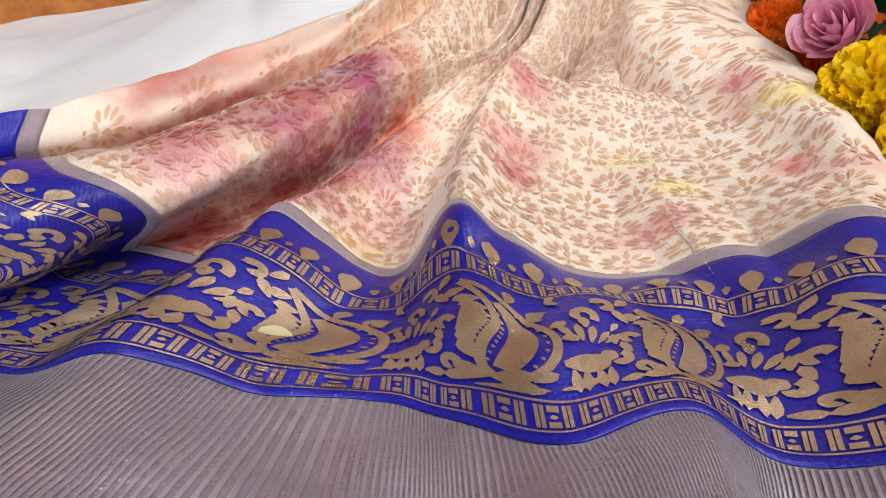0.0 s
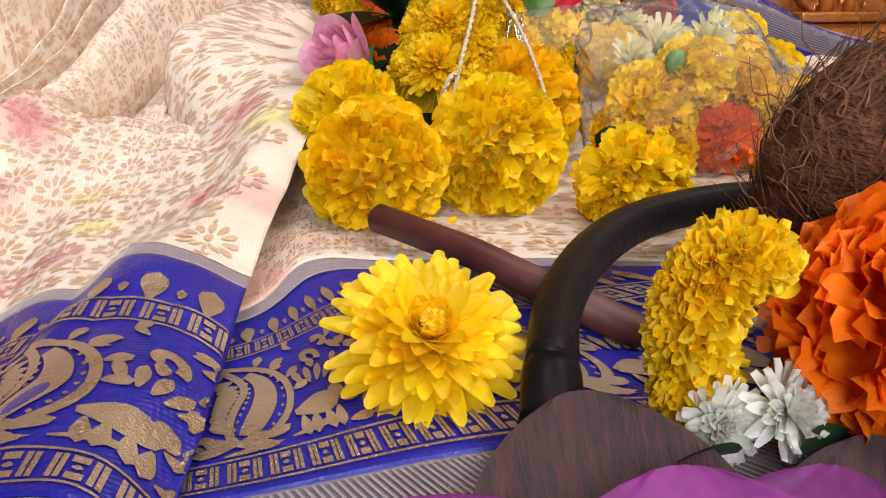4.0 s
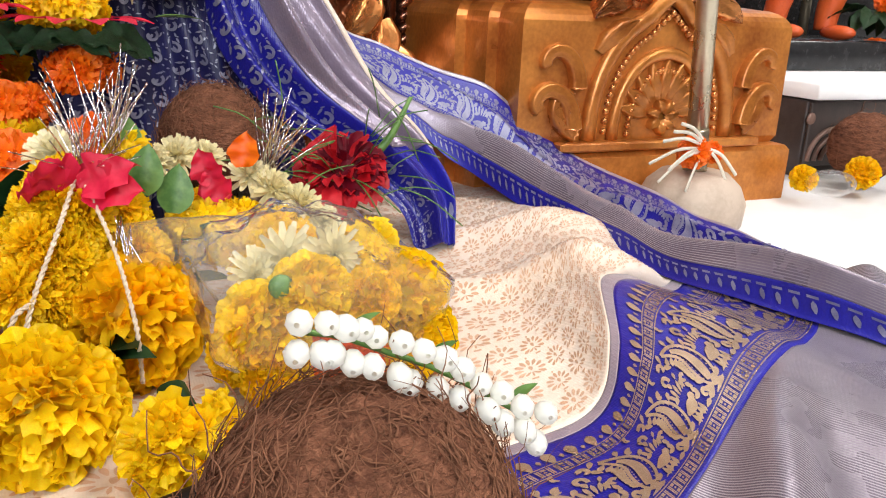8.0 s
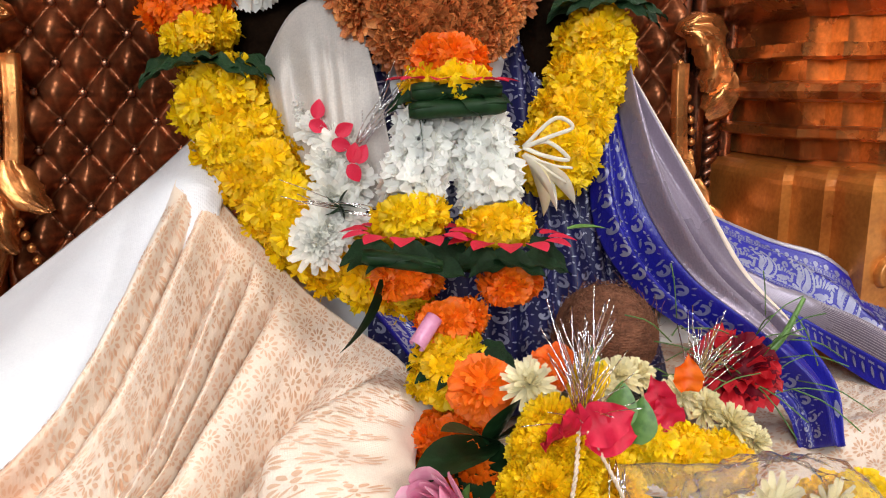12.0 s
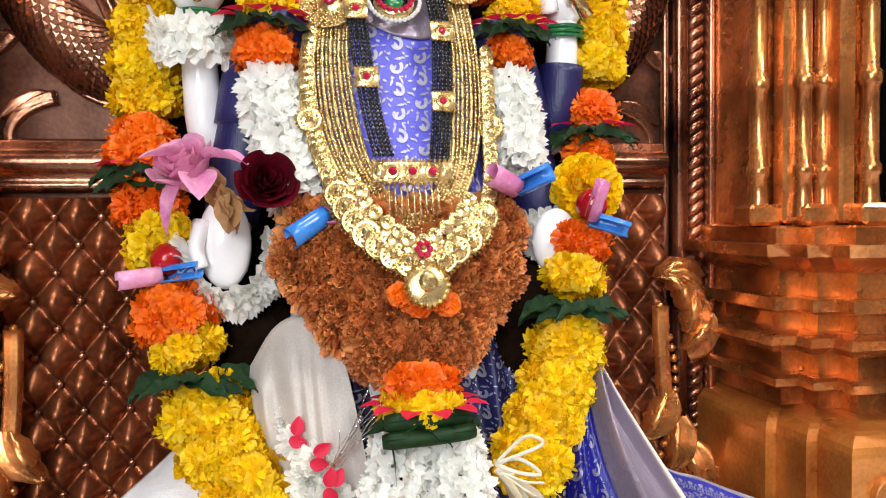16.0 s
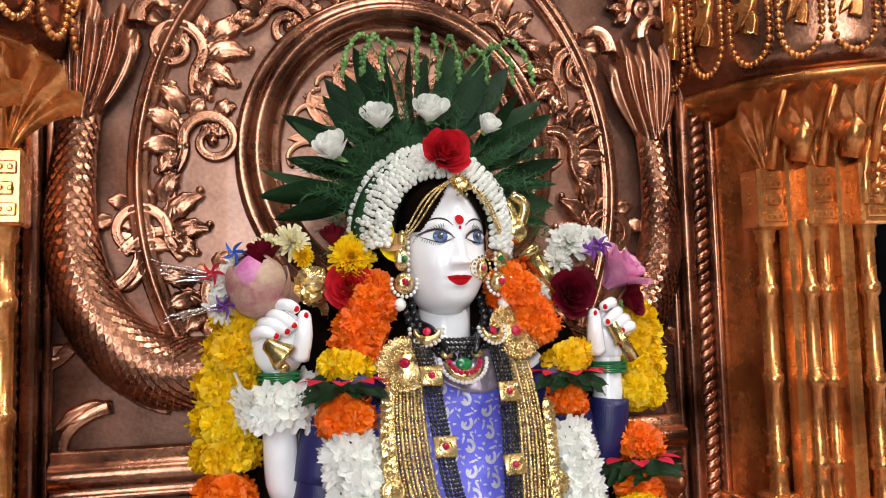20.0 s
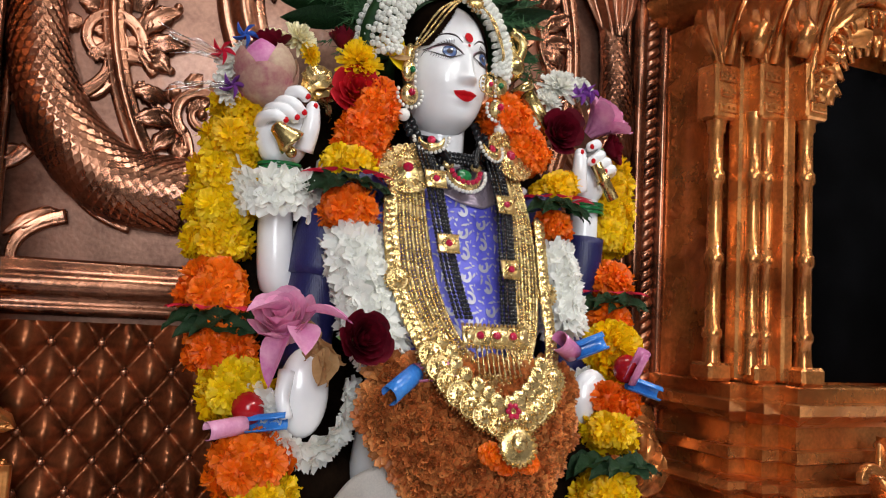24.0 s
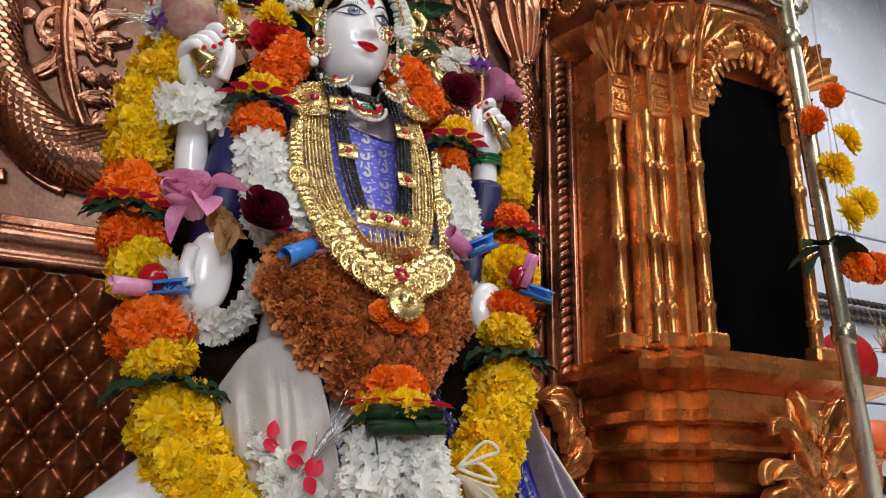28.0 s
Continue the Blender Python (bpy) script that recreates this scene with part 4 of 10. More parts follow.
    bead_me = mesh_data("bead", *ball((0, 0, 0), 0.0036, 5, 8), "gold_paint")
    for k in range(13):
        a_ = math.pi * (1.0 + (k + 0.5) / 13)
        x, y = 0.230 * math.cos(a_), 0.236 * math.sin(a_)
        rot = Matrix.Translation((x, y, 0)) @ Matrix.Rotation(a_ + math.pi / 2, 4, "Z")
        loopp = [(0.023 * math.cos(q), 0.95 - 0.038 * math.sin(q)) for q in np.linspace(0.0, math.pi, 13)] + [(sx * 0.023, 0.958 + 0.0085 * j) for j in range(14) for sx in (-1, 1)]
        part("beaded_loop", merge([ball((lx_, -0.002, lz_), 0.0044, 4, 7) for lx_, lz_ in loopp]), "gold_paint", t, at=rot)
        part("carved_drop", merge([lobe(0, 1.03, -math.pi / 2 + 0.3, 0.09, 0.013, y=0.002, lift=0.012, bend=-1.0), curl(0, 0.95, 1.2, 0.06, 5.0, 0.006, 0.004, y=0.002)[0], curl(0, 1.0, 2.0, 0.05, -5.0, 0.006, 0.004, y=0.002)[0]]), "gold_paint", t, at=rot)
    # arched shell panel with beads on the pedestal's front
    yf = -HD - 0.004
    for rx, rz, w in ((0.090, 0.128, 0.009), (0.060, 0.088, 0.007)):
        a_ = np.linspace(0.0, math.pi, 33)
        pts = np.stack([rx * np.cos(a_), np.full(33, yf - 0.002), 0.062 + rz * np.sin(a_) ** 0.85 + 0.02 * (rx > 0.08) * np.maximum(0, 1 - np.abs(a_ - math.pi / 2) * 3)], 1)
        part("arch_moulding", tube(pts, w, 8, 0.8), "gold_wood", t)
        for f in np.linspace(0.02, 0.98, 41 if rx > 0.08 else 31):
            i = f * 32
            j = min(int(i), 31)
            p = pts[j] * (1 - (i - j)) + pts[j + 1] * (i - j)
            p = np.array([p[0] * (1 - 0.017 / rx), yf - 0.004, 0.062 + (p[2] - 0.062) * (1 - 0.017 / rz)])
            part("bead", bead_me, None, t, at=Matrix.Translation(p))
    shell = []
    for k in range(9):
        a_ = math.pi * (0.06 + 0.88 * k / 8)
        shell.append(lobe(0.018 * math.cos(a_), 0.085 + 0.018 * math.sin(a_), a_, 0.046, 0.009, y=yf, lift=0.009, bend=0.0))
    for k in range(7):
        a_ = 2 * math.pi * k / 7
        shell.append(lobe(0.004 * math.cos(a_), 0.085 + 0.004 * math.sin(a_), a_, 0.018, 0.006, y=yf - 0.002, lift=0.010))
    for piece in shell:
        part("shell_leaf", piece, "gold_wood", t)
    for sgn in (-1, 1):
        sc = [curl(sgn * 0.112, 0.075, math.pi / 2, 0.085, -sgn * 5.6, 0.008, 0.005, y=yf)[0], curl(sgn * 0.108, 0.115, math.pi / 2, 0.075, -sgn * 5.0, 0.007, 0.0045, y=yf)[0], curl(sgn * 0.108, 0.07, 0.3 if sgn > 0 else 2.8, 0.065, sgn * 5.0, 0.007, 0.0045, y=yf)[0],
              lobe(sgn * 0.085, 0.15, math.pi / 2 + sgn * 0.5, 0.06, 0.012, y=yf, lift=0.012, bend=sgn * 0.8)]
        for piece in sc:
            part("side_scroll", piece, "gold_wood", t)
    part("shelf", block(-0.130, 0.130, -HD - 0.022, -HD - 0.0045, 0.0525, 0.062, 0.002), "gold_wood", t, smooth=False)
    # tall acanthus crest over the arched panel, standing before the mouldings
    crest = []
    for sgn in (-1, 1):
        for k, (x, z_, a_, ln, wd, bd_) in enumerate(((0.010, 0.195, 1.15, 0.085, 0.018, 0.9), (0.030, 0.205, 0.75, 0.080, 0.017, 1.1), (0.012, 0.245, 1.25, 0.080, 0.017, 0.8), (0.006, 0.285, 1.35, 0.075, 0.015, 0.7), (0.045, 0.200, 0.25, 0.060, 0.015, 1.2), (0.038, 0.245, 0.5, 0.060, 0.014, 1.3))):
            crest.append(lobe(sgn * x, z_, a_ if sgn > 0 else math.pi - a_, ln, wd, y=yf + 0.012, lift=0.020, bend=-sgn * bd_))
        crest.append(curl(sgn * 0.052, 0.215, math.pi / 2, 0.085, -sgn * 5.4, 0.008, 0.005, y=yf + 0.010)[0])
        crest.append(curl(sgn * 0.036, 0.270, math.pi / 2, 0.070, -sgn * 5.0, 0.007, 0.0045, y=yf + 0.012)[0])
    crest += [ball((0, yf + 0.002, 0.222 + 0.030 * k), 0.0105 - 0.0015 * k, 6, 9, (1, 0.8, 1.3)) for k in range(4)]
    part("crest_board", block(-0.045, 0.045, yf + 0.008, yf + 0.016, 0.19, 0.335, 0.004), "gold_paint", t)
    for piece in crest:
        part("crest_leaf", piece, "gold_paint", t)
    if side < 0:
        mirror(t)
    return t


tr_r = turret((0.895, 0.93, 0.0), 1)
tr_l = turret((-0.285, 0.93, 0.0), -1)

# ---- the spread sari: parametric sheets, with the woven figures laid on them ----
def sm(x, a, b):
    f = np.clip((x - a) / (b - a), 0, 1)
    return f * f * (3 - 2 * f)


def wob(x, y, seed, scale):
    """Smooth wrinkles from a few crossed waves."""
    r = np.random.RandomState(seed)
    z = 0
    for k in range(5):
        a, f, p = r.uniform(0, math.pi), r.uniform(0.6, 1.9) / scale, r.uniform(0, 6.28)
        z = z + np.sin((x * math.cos(a) + y * math.sin(a)) * f * 6.28 + p + 1.3 * np.sin((x * math.sin(a) - y * math.cos(a)) * f * 2.7)) / 5
    return z


def sheet_mesh(fn, u0, u1, nu, v0, v1, nv, push=0.0):
    U, W = np.meshgrid(np.linspace(u0, u1, nu), np.linspace(v0, v1, nv), indexing="ij")
    return lift_pts(fn, U.ravel(), W.ravel(), push), quads(nu, nv)


def lift_pts(fn, u, v, push):
    P = fn(u, v)
    if push:
        e = 1e-3
        n = np.cross(fn(u + e, v) - P, fn(u, v + e) - P)
        n /= np.linalg.norm(n, axis=1)[:, None] + 1e-12
        n[np.sum(n * (np.array([0.2, -0.1, 0.35]) - P), axis=1) < 0] *= -1
        P = P + n * push
    return P


def cloth_part(name, fn, box, res, mat, parent, label="", push=0.0, thick=0.0005):
    V, F = sheet_mesh(fn, box[0], box[1], res[0], box[2], box[3], res[1], push)
    q = F[len(F) // 2 + res[1] // 2]
    nrm = np.cross(V[q[1]] - V[q[0]], V[q[3]] - V[q[0]])
    if nrm @ (np.array([0.2, -0.1, 0.35]) - V[q[0]]) < 0:
        F = [f[::-1] for f in F]
    ob = part(name, (V, F), mat, parent, label)
    so = ob.modifiers.new("thickness", "SOLIDIFY")
    so.thickness, so.offset = thick, -1
    return ob


# woven figures, as strips in a flat unit square: each strip is a left and a right edge
def stroke(pts, widths):
    P = np.asarray(pts, float)
    T = np.gradient(P, axis=0)
    T /= np.linalg.norm(T, axis=1)[:, None] + 1e-9
    N = 1.3 * np.stack([-T[:, 1], T[:, 0]], 1) * (np.asarray(widths, float)[:, None] if np.ndim(widths) else widths)
    return P + N, P - N


def drop(x, y, ang, length, width, n=5):
    f = np.linspace(0, 1, n)
    pts = np.stack([x + np.cos(ang) * f * length, y + np.sin(ang) * f * length], 1)
    return stroke(pts, width * np.sin(np.pi * np.clip(f * 0.9 + 0.1, 0, 1)) ** 0.7 * (0.35 + 0.65 * f))


def arc(cx, cy, r, a0, a1, w, n=12, r1=None):
    t = np.linspace(a0, a1, n)
    rr = np.linspace(r, r if r1 is None else r1, n)
    return stroke(np.stack([cx + rr * np.cos(t), cy + rr * np.sin(t)], 1), w)


def fan_figure():
    """The small fan-shaped flower of the ground: slim petals round a heart, with short leaves below."""
    out = []
    for k in range(9):
        a = -0.55 + (math.pi + 1.1) * k / 8
        r = 0.185 + 0.03 * abs(k - 4) / 4
        out.append(drop(r * math.cos(a), r * math.sin(a) - 0.02, a, 0.262, 0.066, 6))
    out += [drop(0.0, -0.07, math.pi / 2, 0.20, 0.075, 5), drop(0.0, 0.44, math.pi / 2, 0.10, 0.04, 4)]
    out += [drop(0.03 * s, -0.14, -math.pi / 2 + s * 0.95, 0.25, 0.045, 5) for s in (-1, 1)]
    out += [drop(0.0, -0.14, -math.pi / 2, 0.22, 0.036, 4), stroke([(-0.10, -0.44), (0.10, -0.44)], 0.026)]
    return out


def paisley_figure():
    """A curled drop with a dotted rim, a fringe of petals and a leafy foot, and a plumed beast beside it; one unit is the pitch."""
    f = np.linspace(0, 1, 26)
    x, y = -0.22 + 0.20 * np.sin(f * 2.3) - 0.26 * f ** 4, 0.10 + 0.78 * f
    w = 0.185 * np.sin(np.pi * np.clip(f, 0, 1) ** 0.75) ** 0.8 * (1 - 0.35 * f) + 0.006
    S = np.stack([x, y], 1)
    T = np.gradient(S, axis=0)
    T /= np.linalg.norm(T, axis=1)[:, None]
    N = np.stack([-T[:, 1], T[:, 0]], 1)
    out = [stroke(S + N * w[:, None], 0.014), stroke(S - N * w[:, None], 0.014), stroke(S[2:22] + N[2:22] * 0.0, w[2:22] * 0.27)]
    for k in range(3, 23, 2):
        for s in (-1, 1):
            p = S[k] + s * N[k] * w[k] * 0.72
            out.append(drop(p[0] - 0.01, p[1], 0.0, 0.024, 0.014, 3))
    for k in range(2, 25, 2):
        p = S[k] + N[k] * (w[k] + 0.028)
        a = math.atan2(N[k, 1], N[k, 0]) - 0.55
        out.append(drop(p[0], p[1], a, 0.135, 0.034, 5))
    for k in range(12, 24, 3):
        p = S[k] - N[k] * (w[k] + 0.028)
        out.append(drop(p[0], p[1], math.atan2(-N[k, 1], -N[k, 0]) + 0.5, 0.12, 0.032, 5))
    out += [drop(-0.24, 0.10, a, ln, 0.036, 6) for a, ln in ((-0.3, 0.24), (0.25, 0.20), (3.3, 0.22), (2.7, 0.18))]
    out += [arc(-0.42, 0.16, 0.055, 0.3, 5.2, 0.017, 12, 0.015), drop(-0.30, 0.02, 0.1, 0.32, 0.022, 6)]
    # the beast: rounded body and head, four feet, curling trunk, saddle cloth and a spray above it
    out += [drop(0.10, 0.24, 0.12, 0.30, 0.075, 9), drop(0.33, 0.27, 0.7, 0.14, 0.050, 6), arc(0.45, 0.28, 0.07, 1.2, -2.6, 0.020, 12, 0.03)]
    out += [drop(0.14 + 0.075 * k, 0.20, -math.pi / 2 + 0.08 * (-1) ** k, 0.17, 0.030, 5) for k in range(4)]
    out += [drop(0.20 + 0.05 * k, 0.46, 1.9 - 0.32 * k, 0.17, 0.024, 6) for k in range(5)]
    out += [arc(0.30, 0.72, 0.085, -0.6, 4.4, 0.017, 14, 0.02), drop(0.30, 0.60, 1.57, 0.10, 0.03, 5), drop(0.38, 0.86, 0.4, 0.10, 0.022), drop(0.20, 0.88, 2.4, 0.10, 0.022), drop(0.08, 0.56, 2.0, 0.10, 0.022), drop(0.46, 0.60, 0.9, 0.10, 0.022), drop(0.06, 0.06, 0.2, 0.30, 0.022, 6)]
    out += [arc(0.46, 0.84, 0.07, 2.6, -2.2, 0.017, 12, 0.02), arc(-0.44, 0.50, 0.06, 0.2, 4.9, 0.016, 12, 0.018), arc(0.06, 0.76, 0.055, 0.6, 5.4, 0.015, 12, 0.016)]
    out += [drop(-0.46, 0.34, 1.9, 0.13, 0.030), drop(-0.40, 0.70, 2.3, 0.15, 0.032), drop(-0.46, 0.86, 0.9, 0.14, 0.030), drop(0.14, 0.92, 1.2, 0.10, 0.026), drop(0.46, 0.44, 1.5, 0.12, 0.030), drop(-0.06, 0.10, 0.5, 0.14, 0.030), drop(0.40, 0.06, 0.1, 0.16, 0.030)]
    return out


def scroll_figure():
    """A leafy curled drop, for the brocade."""
    out = [arc(0.0, 0.06, 0.26, -1.3, 3.4, 0.05, 16, 0.10), drop(0.0, -0.02, 1.7, 0.22, 0.07), drop(-0.16, -0.20, -0.7, 0.30, 0.055), drop(0.30, -0.05, -1.4, 0.26, 0.05), drop(-0.32, 0.22, 2.6, 0.16, 0.045), drop(0.28, 0.26, 0.9, 0.18, 0.045), drop(-0.30, -0.05, 3.6, 0.18, 0.04), drop(0.05, 0.40, 1.3, 0.14, 0.04)]
    out += [drop(0.36, -0.36, 0.6, 0.12, 0.035), drop(-0.40, -0.36, 2.2, 0.14, 0.035), drop(0.0, -0.42, 0.0, 0.16, 0.03)]
    return out


def stamp(fn, figure, spots, su, sv, push=0.0005):
    """The figure's strips at each (u, v, turn, scale) of the sheet, su and sv being the sheet's units for one pitch."""
    pcs = []
    for u, v, rot, k in spots:
        c, s = math.cos(rot), math.sin(rot)
        for L, R in figure:
            n = len(L)
            Q = np.concatenate([L, R]) * k
            uu, vv = u + (Q[:, 0] * c - Q[:, 1] * s) * su, v + (Q[:, 0] * s + Q[:, 1] * c) * sv
            pcs.append((uu, vv, n))
    U, W = np.concatenate([p[0] for p in pcs]), np.concatenate([p[1] for p in pcs])
    F, o = [], 0
    for _, _, n in pcs:
        F += [(o + i, o + i + 1, o + n + i + 1, o + n + i) for i in range(n - 1)]
        o += 2 * n
    return lift_pts(fn, U, W, push), F


def border_figures(fn, u0, u1, v0, v1, pitch_u, parent, mat="zari", push=0.0007):
    """All rows of a border between v0 (inner) and v1 (outer): drops, ladder, curled drops and beasts, ladder."""
    dv = v1 - v0
    out = []
    n = int(round((u1 - u0) / pitch_u))
    big_, small = [], []
    for k in range(n):
        big_.append((u0 + (k + 0.5) * pitch_u, v1 - 0.155 * dv, 0.0, 1.0))
    out.append(stamp(fn, [((p + q) / 2 + (p - q) * 0.66, (p + q) / 2 - (p - q) * 0.66) for p, q in paisley_figure()], [(u, v, r, k) for u, v, r, k in big_], pitch_u, -0.53 * dv, push))
    tear = [drop(0, -0.5, math.pi / 2, 1.0, 0.34, 6)]
    m = n * 4
    out.append(stamp(fn, tear, [(u0 + (k + 0.5) * pitch_u / 4, v0 + 0.155 * dv, 0.0, 1.0) for k in range(m)], pitch_u / 5, -0.12 * dv, push))
    out.append(stamp(fn, [drop(0, -0.3, math.pi / 2, 0.6, 0.2, 4)], [(u0 + k * pitch_u / 4, v0 + 0.17 * dv, 0.0, 0.7) for k in range(m)], pitch_u / 5, -0.10 * dv, push))
    for f0, f1 in ((0.225, 0.31), (0.86, 0.96)):
        dash = [stroke([(x, -0.42), (x, 0.42)], 0.035) for x in (-0.36, -0.24, 0.24, 0.36)] + [stroke([(-0.13, y), (0.13, y)], 0.09) for y in (-0.3, 0.3)] + [drop(0, -0.09, math.pi / 2, 0.18, 0.10, 4)]
        out.append(stamp(fn, dash, [(u0 + (k + 0.5) * pitch_u / 5, v0 + (f0 + f1) / 2 * dv, 0.0, 1.0) for k in range(n * 5)], pitch_u / 5, (f1 - f0) * dv, push))
        for f in (f0 - 0.006, f1 + 0.006):
            uu = np.linspace(u0, u1, 260)
            U, W = np.concatenate([uu, uu]), np.concatenate([np.full(260, v0 + (f - 0.004) * dv), np.full(260, v0 + (f + 0.004) * dv)])
            out.append((lift_pts(fn, U, W, push), [(i, i + 1, 260 + i + 1, 260 + i) for i in range(259)]))
    return part("border_pattern", merge(out), mat, parent, "woven gold figures", smooth=False, kind="stuff")


def stripes(fn, u0, u1, v0, v1, n, parent, fill=0.5, seg=60, mat="rib"):
    """Fine raised metallic ribs that run along v."""
    out = []
    vv = np.linspace(v0, v1, seg)
    for k in range(n):
        a = u0 + (u1 - u0) * k / n
        b = a + (u1 - u0) / n * fill
        U, W = np.concatenate([np.full(seg, a), np.full(seg, b)]), np.concatenate([vv, vv])
        out.append((lift_pts(fn, U, W, 0.0005), [(i, i + 1, seg + i + 1, seg + i) for i in range(seg - 1)]))
    return part("ribbed_weave", merge(out), mat, parent, smooth=True, kind="stuff")


# -- the skirt that fans out over the floor from under the garlands --
TOP1 = [(0.118, 0.635, 0.212), (0.135, 0.630, 0.200), (0.155, 0.622, 0.178), (0.180, 0.610, 0.150), (0.205, 0.595, 0.125), (0.235, 0.575, 0.104), (0.262, 0.553, 0.088), (0.285, 0.525, 0.065)]
# folds and creases of the skirt, from the far left to the far edge: points behind, half way, near the hem, on the hem and on the border's end
RIBS = [((0.074, 0.500, 0.112), (0.030, 0.440, 0.072), (-0.050, 0.385, 0.044), (-0.107, 0.336, 0.030), (-0.200, 0.305, 0.020)),
        ((0.078, 0.496, 0.108), (0.030, 0.424, 0.066), (-0.046, 0.362, 0.030), (-0.112, 0.330, 0.016), (-0.200, 0.285, 0.008)),
        ((0.084, 0.494, 0.096), (0.032, 0.428, 0.045), (-0.052, 0.384, 0.006), (-0.116, 0.350, -0.003), (-0.200, 0.300, -0.008)),
        ((0.092, 0.490, 0.092), (0.036, 0.414, 0.050), (-0.062, 0.344, 0.012), (-0.104, 0.318, 0.012), (-0.180, 0.275, 0.010)),
        ((0.100, 0.482, 0.082), (0.043, 0.402, 0.056), (-0.036, 0.326, 0.034), (-0.078, 0.258, 0.030), (-0.135, 0.222, 0.020)),
        ((0.104, 0.464, 0.062), (0.054, 0.388, 0.049), (-0.013, 0.291, 0.031), (-0.052, 0.252, 0.015), (-0.100, 0.232, 0.004)),
        ((0.110, 0.468, 0.052), (0.060, 0.402, 0.028), (-0.008, 0.336, -0.004), (-0.068, 0.290, -0.010), (-0.125, 0.215, -0.011)),
        ((0.116, 0.472, 0.052), (0.068, 0.402, 0.030), (0.004, 0.335, 0.000), (-0.034, 0.273, -0.008), (-0.085, 0.199, -0.010)),
        ((0.122, 0.475, 0.056), (0.076, 0.406, 0.034), (0.017, 0.339, 0.007), (-0.014, 0.280, 0.009), (-0.054, 0.186, 0.002)),
        ((0.128, 0.477, 0.050), (0.085, 0.410, 0.030), (0.030, 0.320, -0.003), (0.013, 0.265, -0.009), (-0.016, 0.183, -0.010)),
        ((0.136, 0.477, 0.046), (0.092, 0.415, 0.030), (0.043, 0.315, -0.001), (0.028, 0.260, -0.007), (0.014, 0.178, -0.010)),
        ((0.142, 0.472, 0.034), (0.100, 0.420, 0.042), (0.064, 0.335, 0.021), (0.042, 0.249, 0.022), (0.034, 0.158, -0.004)),
        ((0.142, 0.470, 0.022), (0.114, 0.424, 0.036), (0.082, 0.325, 0.008), (0.058, 0.236, 0.013), (0.052, 0.138, 0.004)),
        ((0.156, 0.462, 0.020), (0.148, 0.410, 0.026), (0.113, 0.300, 0.004), (0.098, 0.238, -0.002), (0.077, 0.138, 0.012)),
        ((0.170, 0.452, 0.024), (0.168, 0.398, 0.022), (0.146, 0.292, 0.010), (0.136, 0.229, 0.008), (0.098, 0.130, 0.000)),
        ((0.176, 0.470, 0.060), (0.190, 0.390, 0.030), (0.178, 0.284, 0.022), (0.159, 0.216, 0.029), (0.130, 0.112, 0.016)),
        ((0.215, 0.466, 0.060), (0.222, 0.400, 0.046), (0.203, 0.300, 0.038), (0.176, 0.209, 0.027), (0.150, 0.102, 0.020)),
        ((0.262, 0.470, 0.055), (0.250, 0.400, 0.044), (0.222, 0.302, 0.034), (0.192, 0.207, 0.019), (0.164, 0.092, 0.006))]
_hem = spline([r[3] for r in RIBS], 400)
_run = np.concatenate([[0], np.cumsum(np.linalg.norm(np.diff(_hem, axis=0), axis=1))])


def skirt(u, v):
    """The skirt lofted over its folds: 0 to 1 the brocade from the waist to the hem, 1 to 2 the border, 2 to 3 the ribbed silk."""
    k = np.interp(np.clip(u, 0, 1), _run / _run[-1], np.linspace(0, 1, 400))
    C = [spline(TOP1, k)] + [spline([r[j] for r in RIBS], k) for j in range(5)]
    E = C[5] + 1.15 * (C[5] - C[4]) * np.array([1, 1, 0.35])
    E[:, 2] = np.maximum(E[:, 2], -0.0105)
    C = [C[0] + (C[0] - C[1]) * 0.5] + C + [E, 2 * E - C[5]]
    knots = np.array([0.0, 0.40, 0.62, 0.82, 1.0, 2.0, 3.0])
    w = np.clip(v, 0, 2.9999)
    i = np.clip(np.searchsorted(knots, w, side="right") - 1, 0, 5)
    f = ((w - knots[i]) / (knots[i + 1] - knots[i]))[:, None]
    a, b, c, d = (np.choose((i + q)[:, None], C) for q in range(4))
    t1, t2 = (c - a) * 0.5, (d - b) * 0.5
    near = (i >= 3)[:, None]                      # the border runs on straight from the hem
    t1 = np.where(near & (i >= 4)[:, None], (c - b) * 0.9, t1)
    t2 = np.where(near, (c - b) * 0.8, t2)
    P = (2 * f ** 3 - 3 * f ** 2 + 1) * b + (f ** 3 - 2 * f ** 2 + f) * t1 + (3 * f ** 2 - 2 * f ** 3) * c + (f ** 3 - f ** 2) * t2
    # pleats gathered under the garland, dying out half way
    amp = 0.024 * sm(w, 0.02, 0.16) * (1 - sm(w, 0.36, 0.74))
    pl = np.abs(np.sin(u * 21 + 0.8 * np.sin(u * 13) + 0.5 * np.sin(w * 5))) ** 0.6 - 0.6
    P[:, 2] += amp * pl
    P[:, 1] -= amp * pl * 0.9
    soft = sm(w, 0.1, 0.4)
    P[:, 2] += soft * (0.0022 * wob(P[:, 0], P[:, 1], 4, 0.075) + 0.0012 * wob(P[:, 0], P[:, 1], 9, 0.030))
    P[:, 2] += 0.006 * np.sin(np.clip(w - 1, 0, 1) * math.pi) * np.maximum(0, wob(P[:, 0], P[:, 1], 8, 0.07))
    P[:, 2] += 0.010 * np.clip(w - 2, 0, 1) * np.maximum(0, np.sin(P[:, 0] * 62 - P[:, 1] * 20 + 0.6)) ** 1.5
    P[:, 2] = np.maximum(P[:, 2], -0.0105 + 0.0215 * sm(P[:, 0], 0.090, 0.135))
    return P


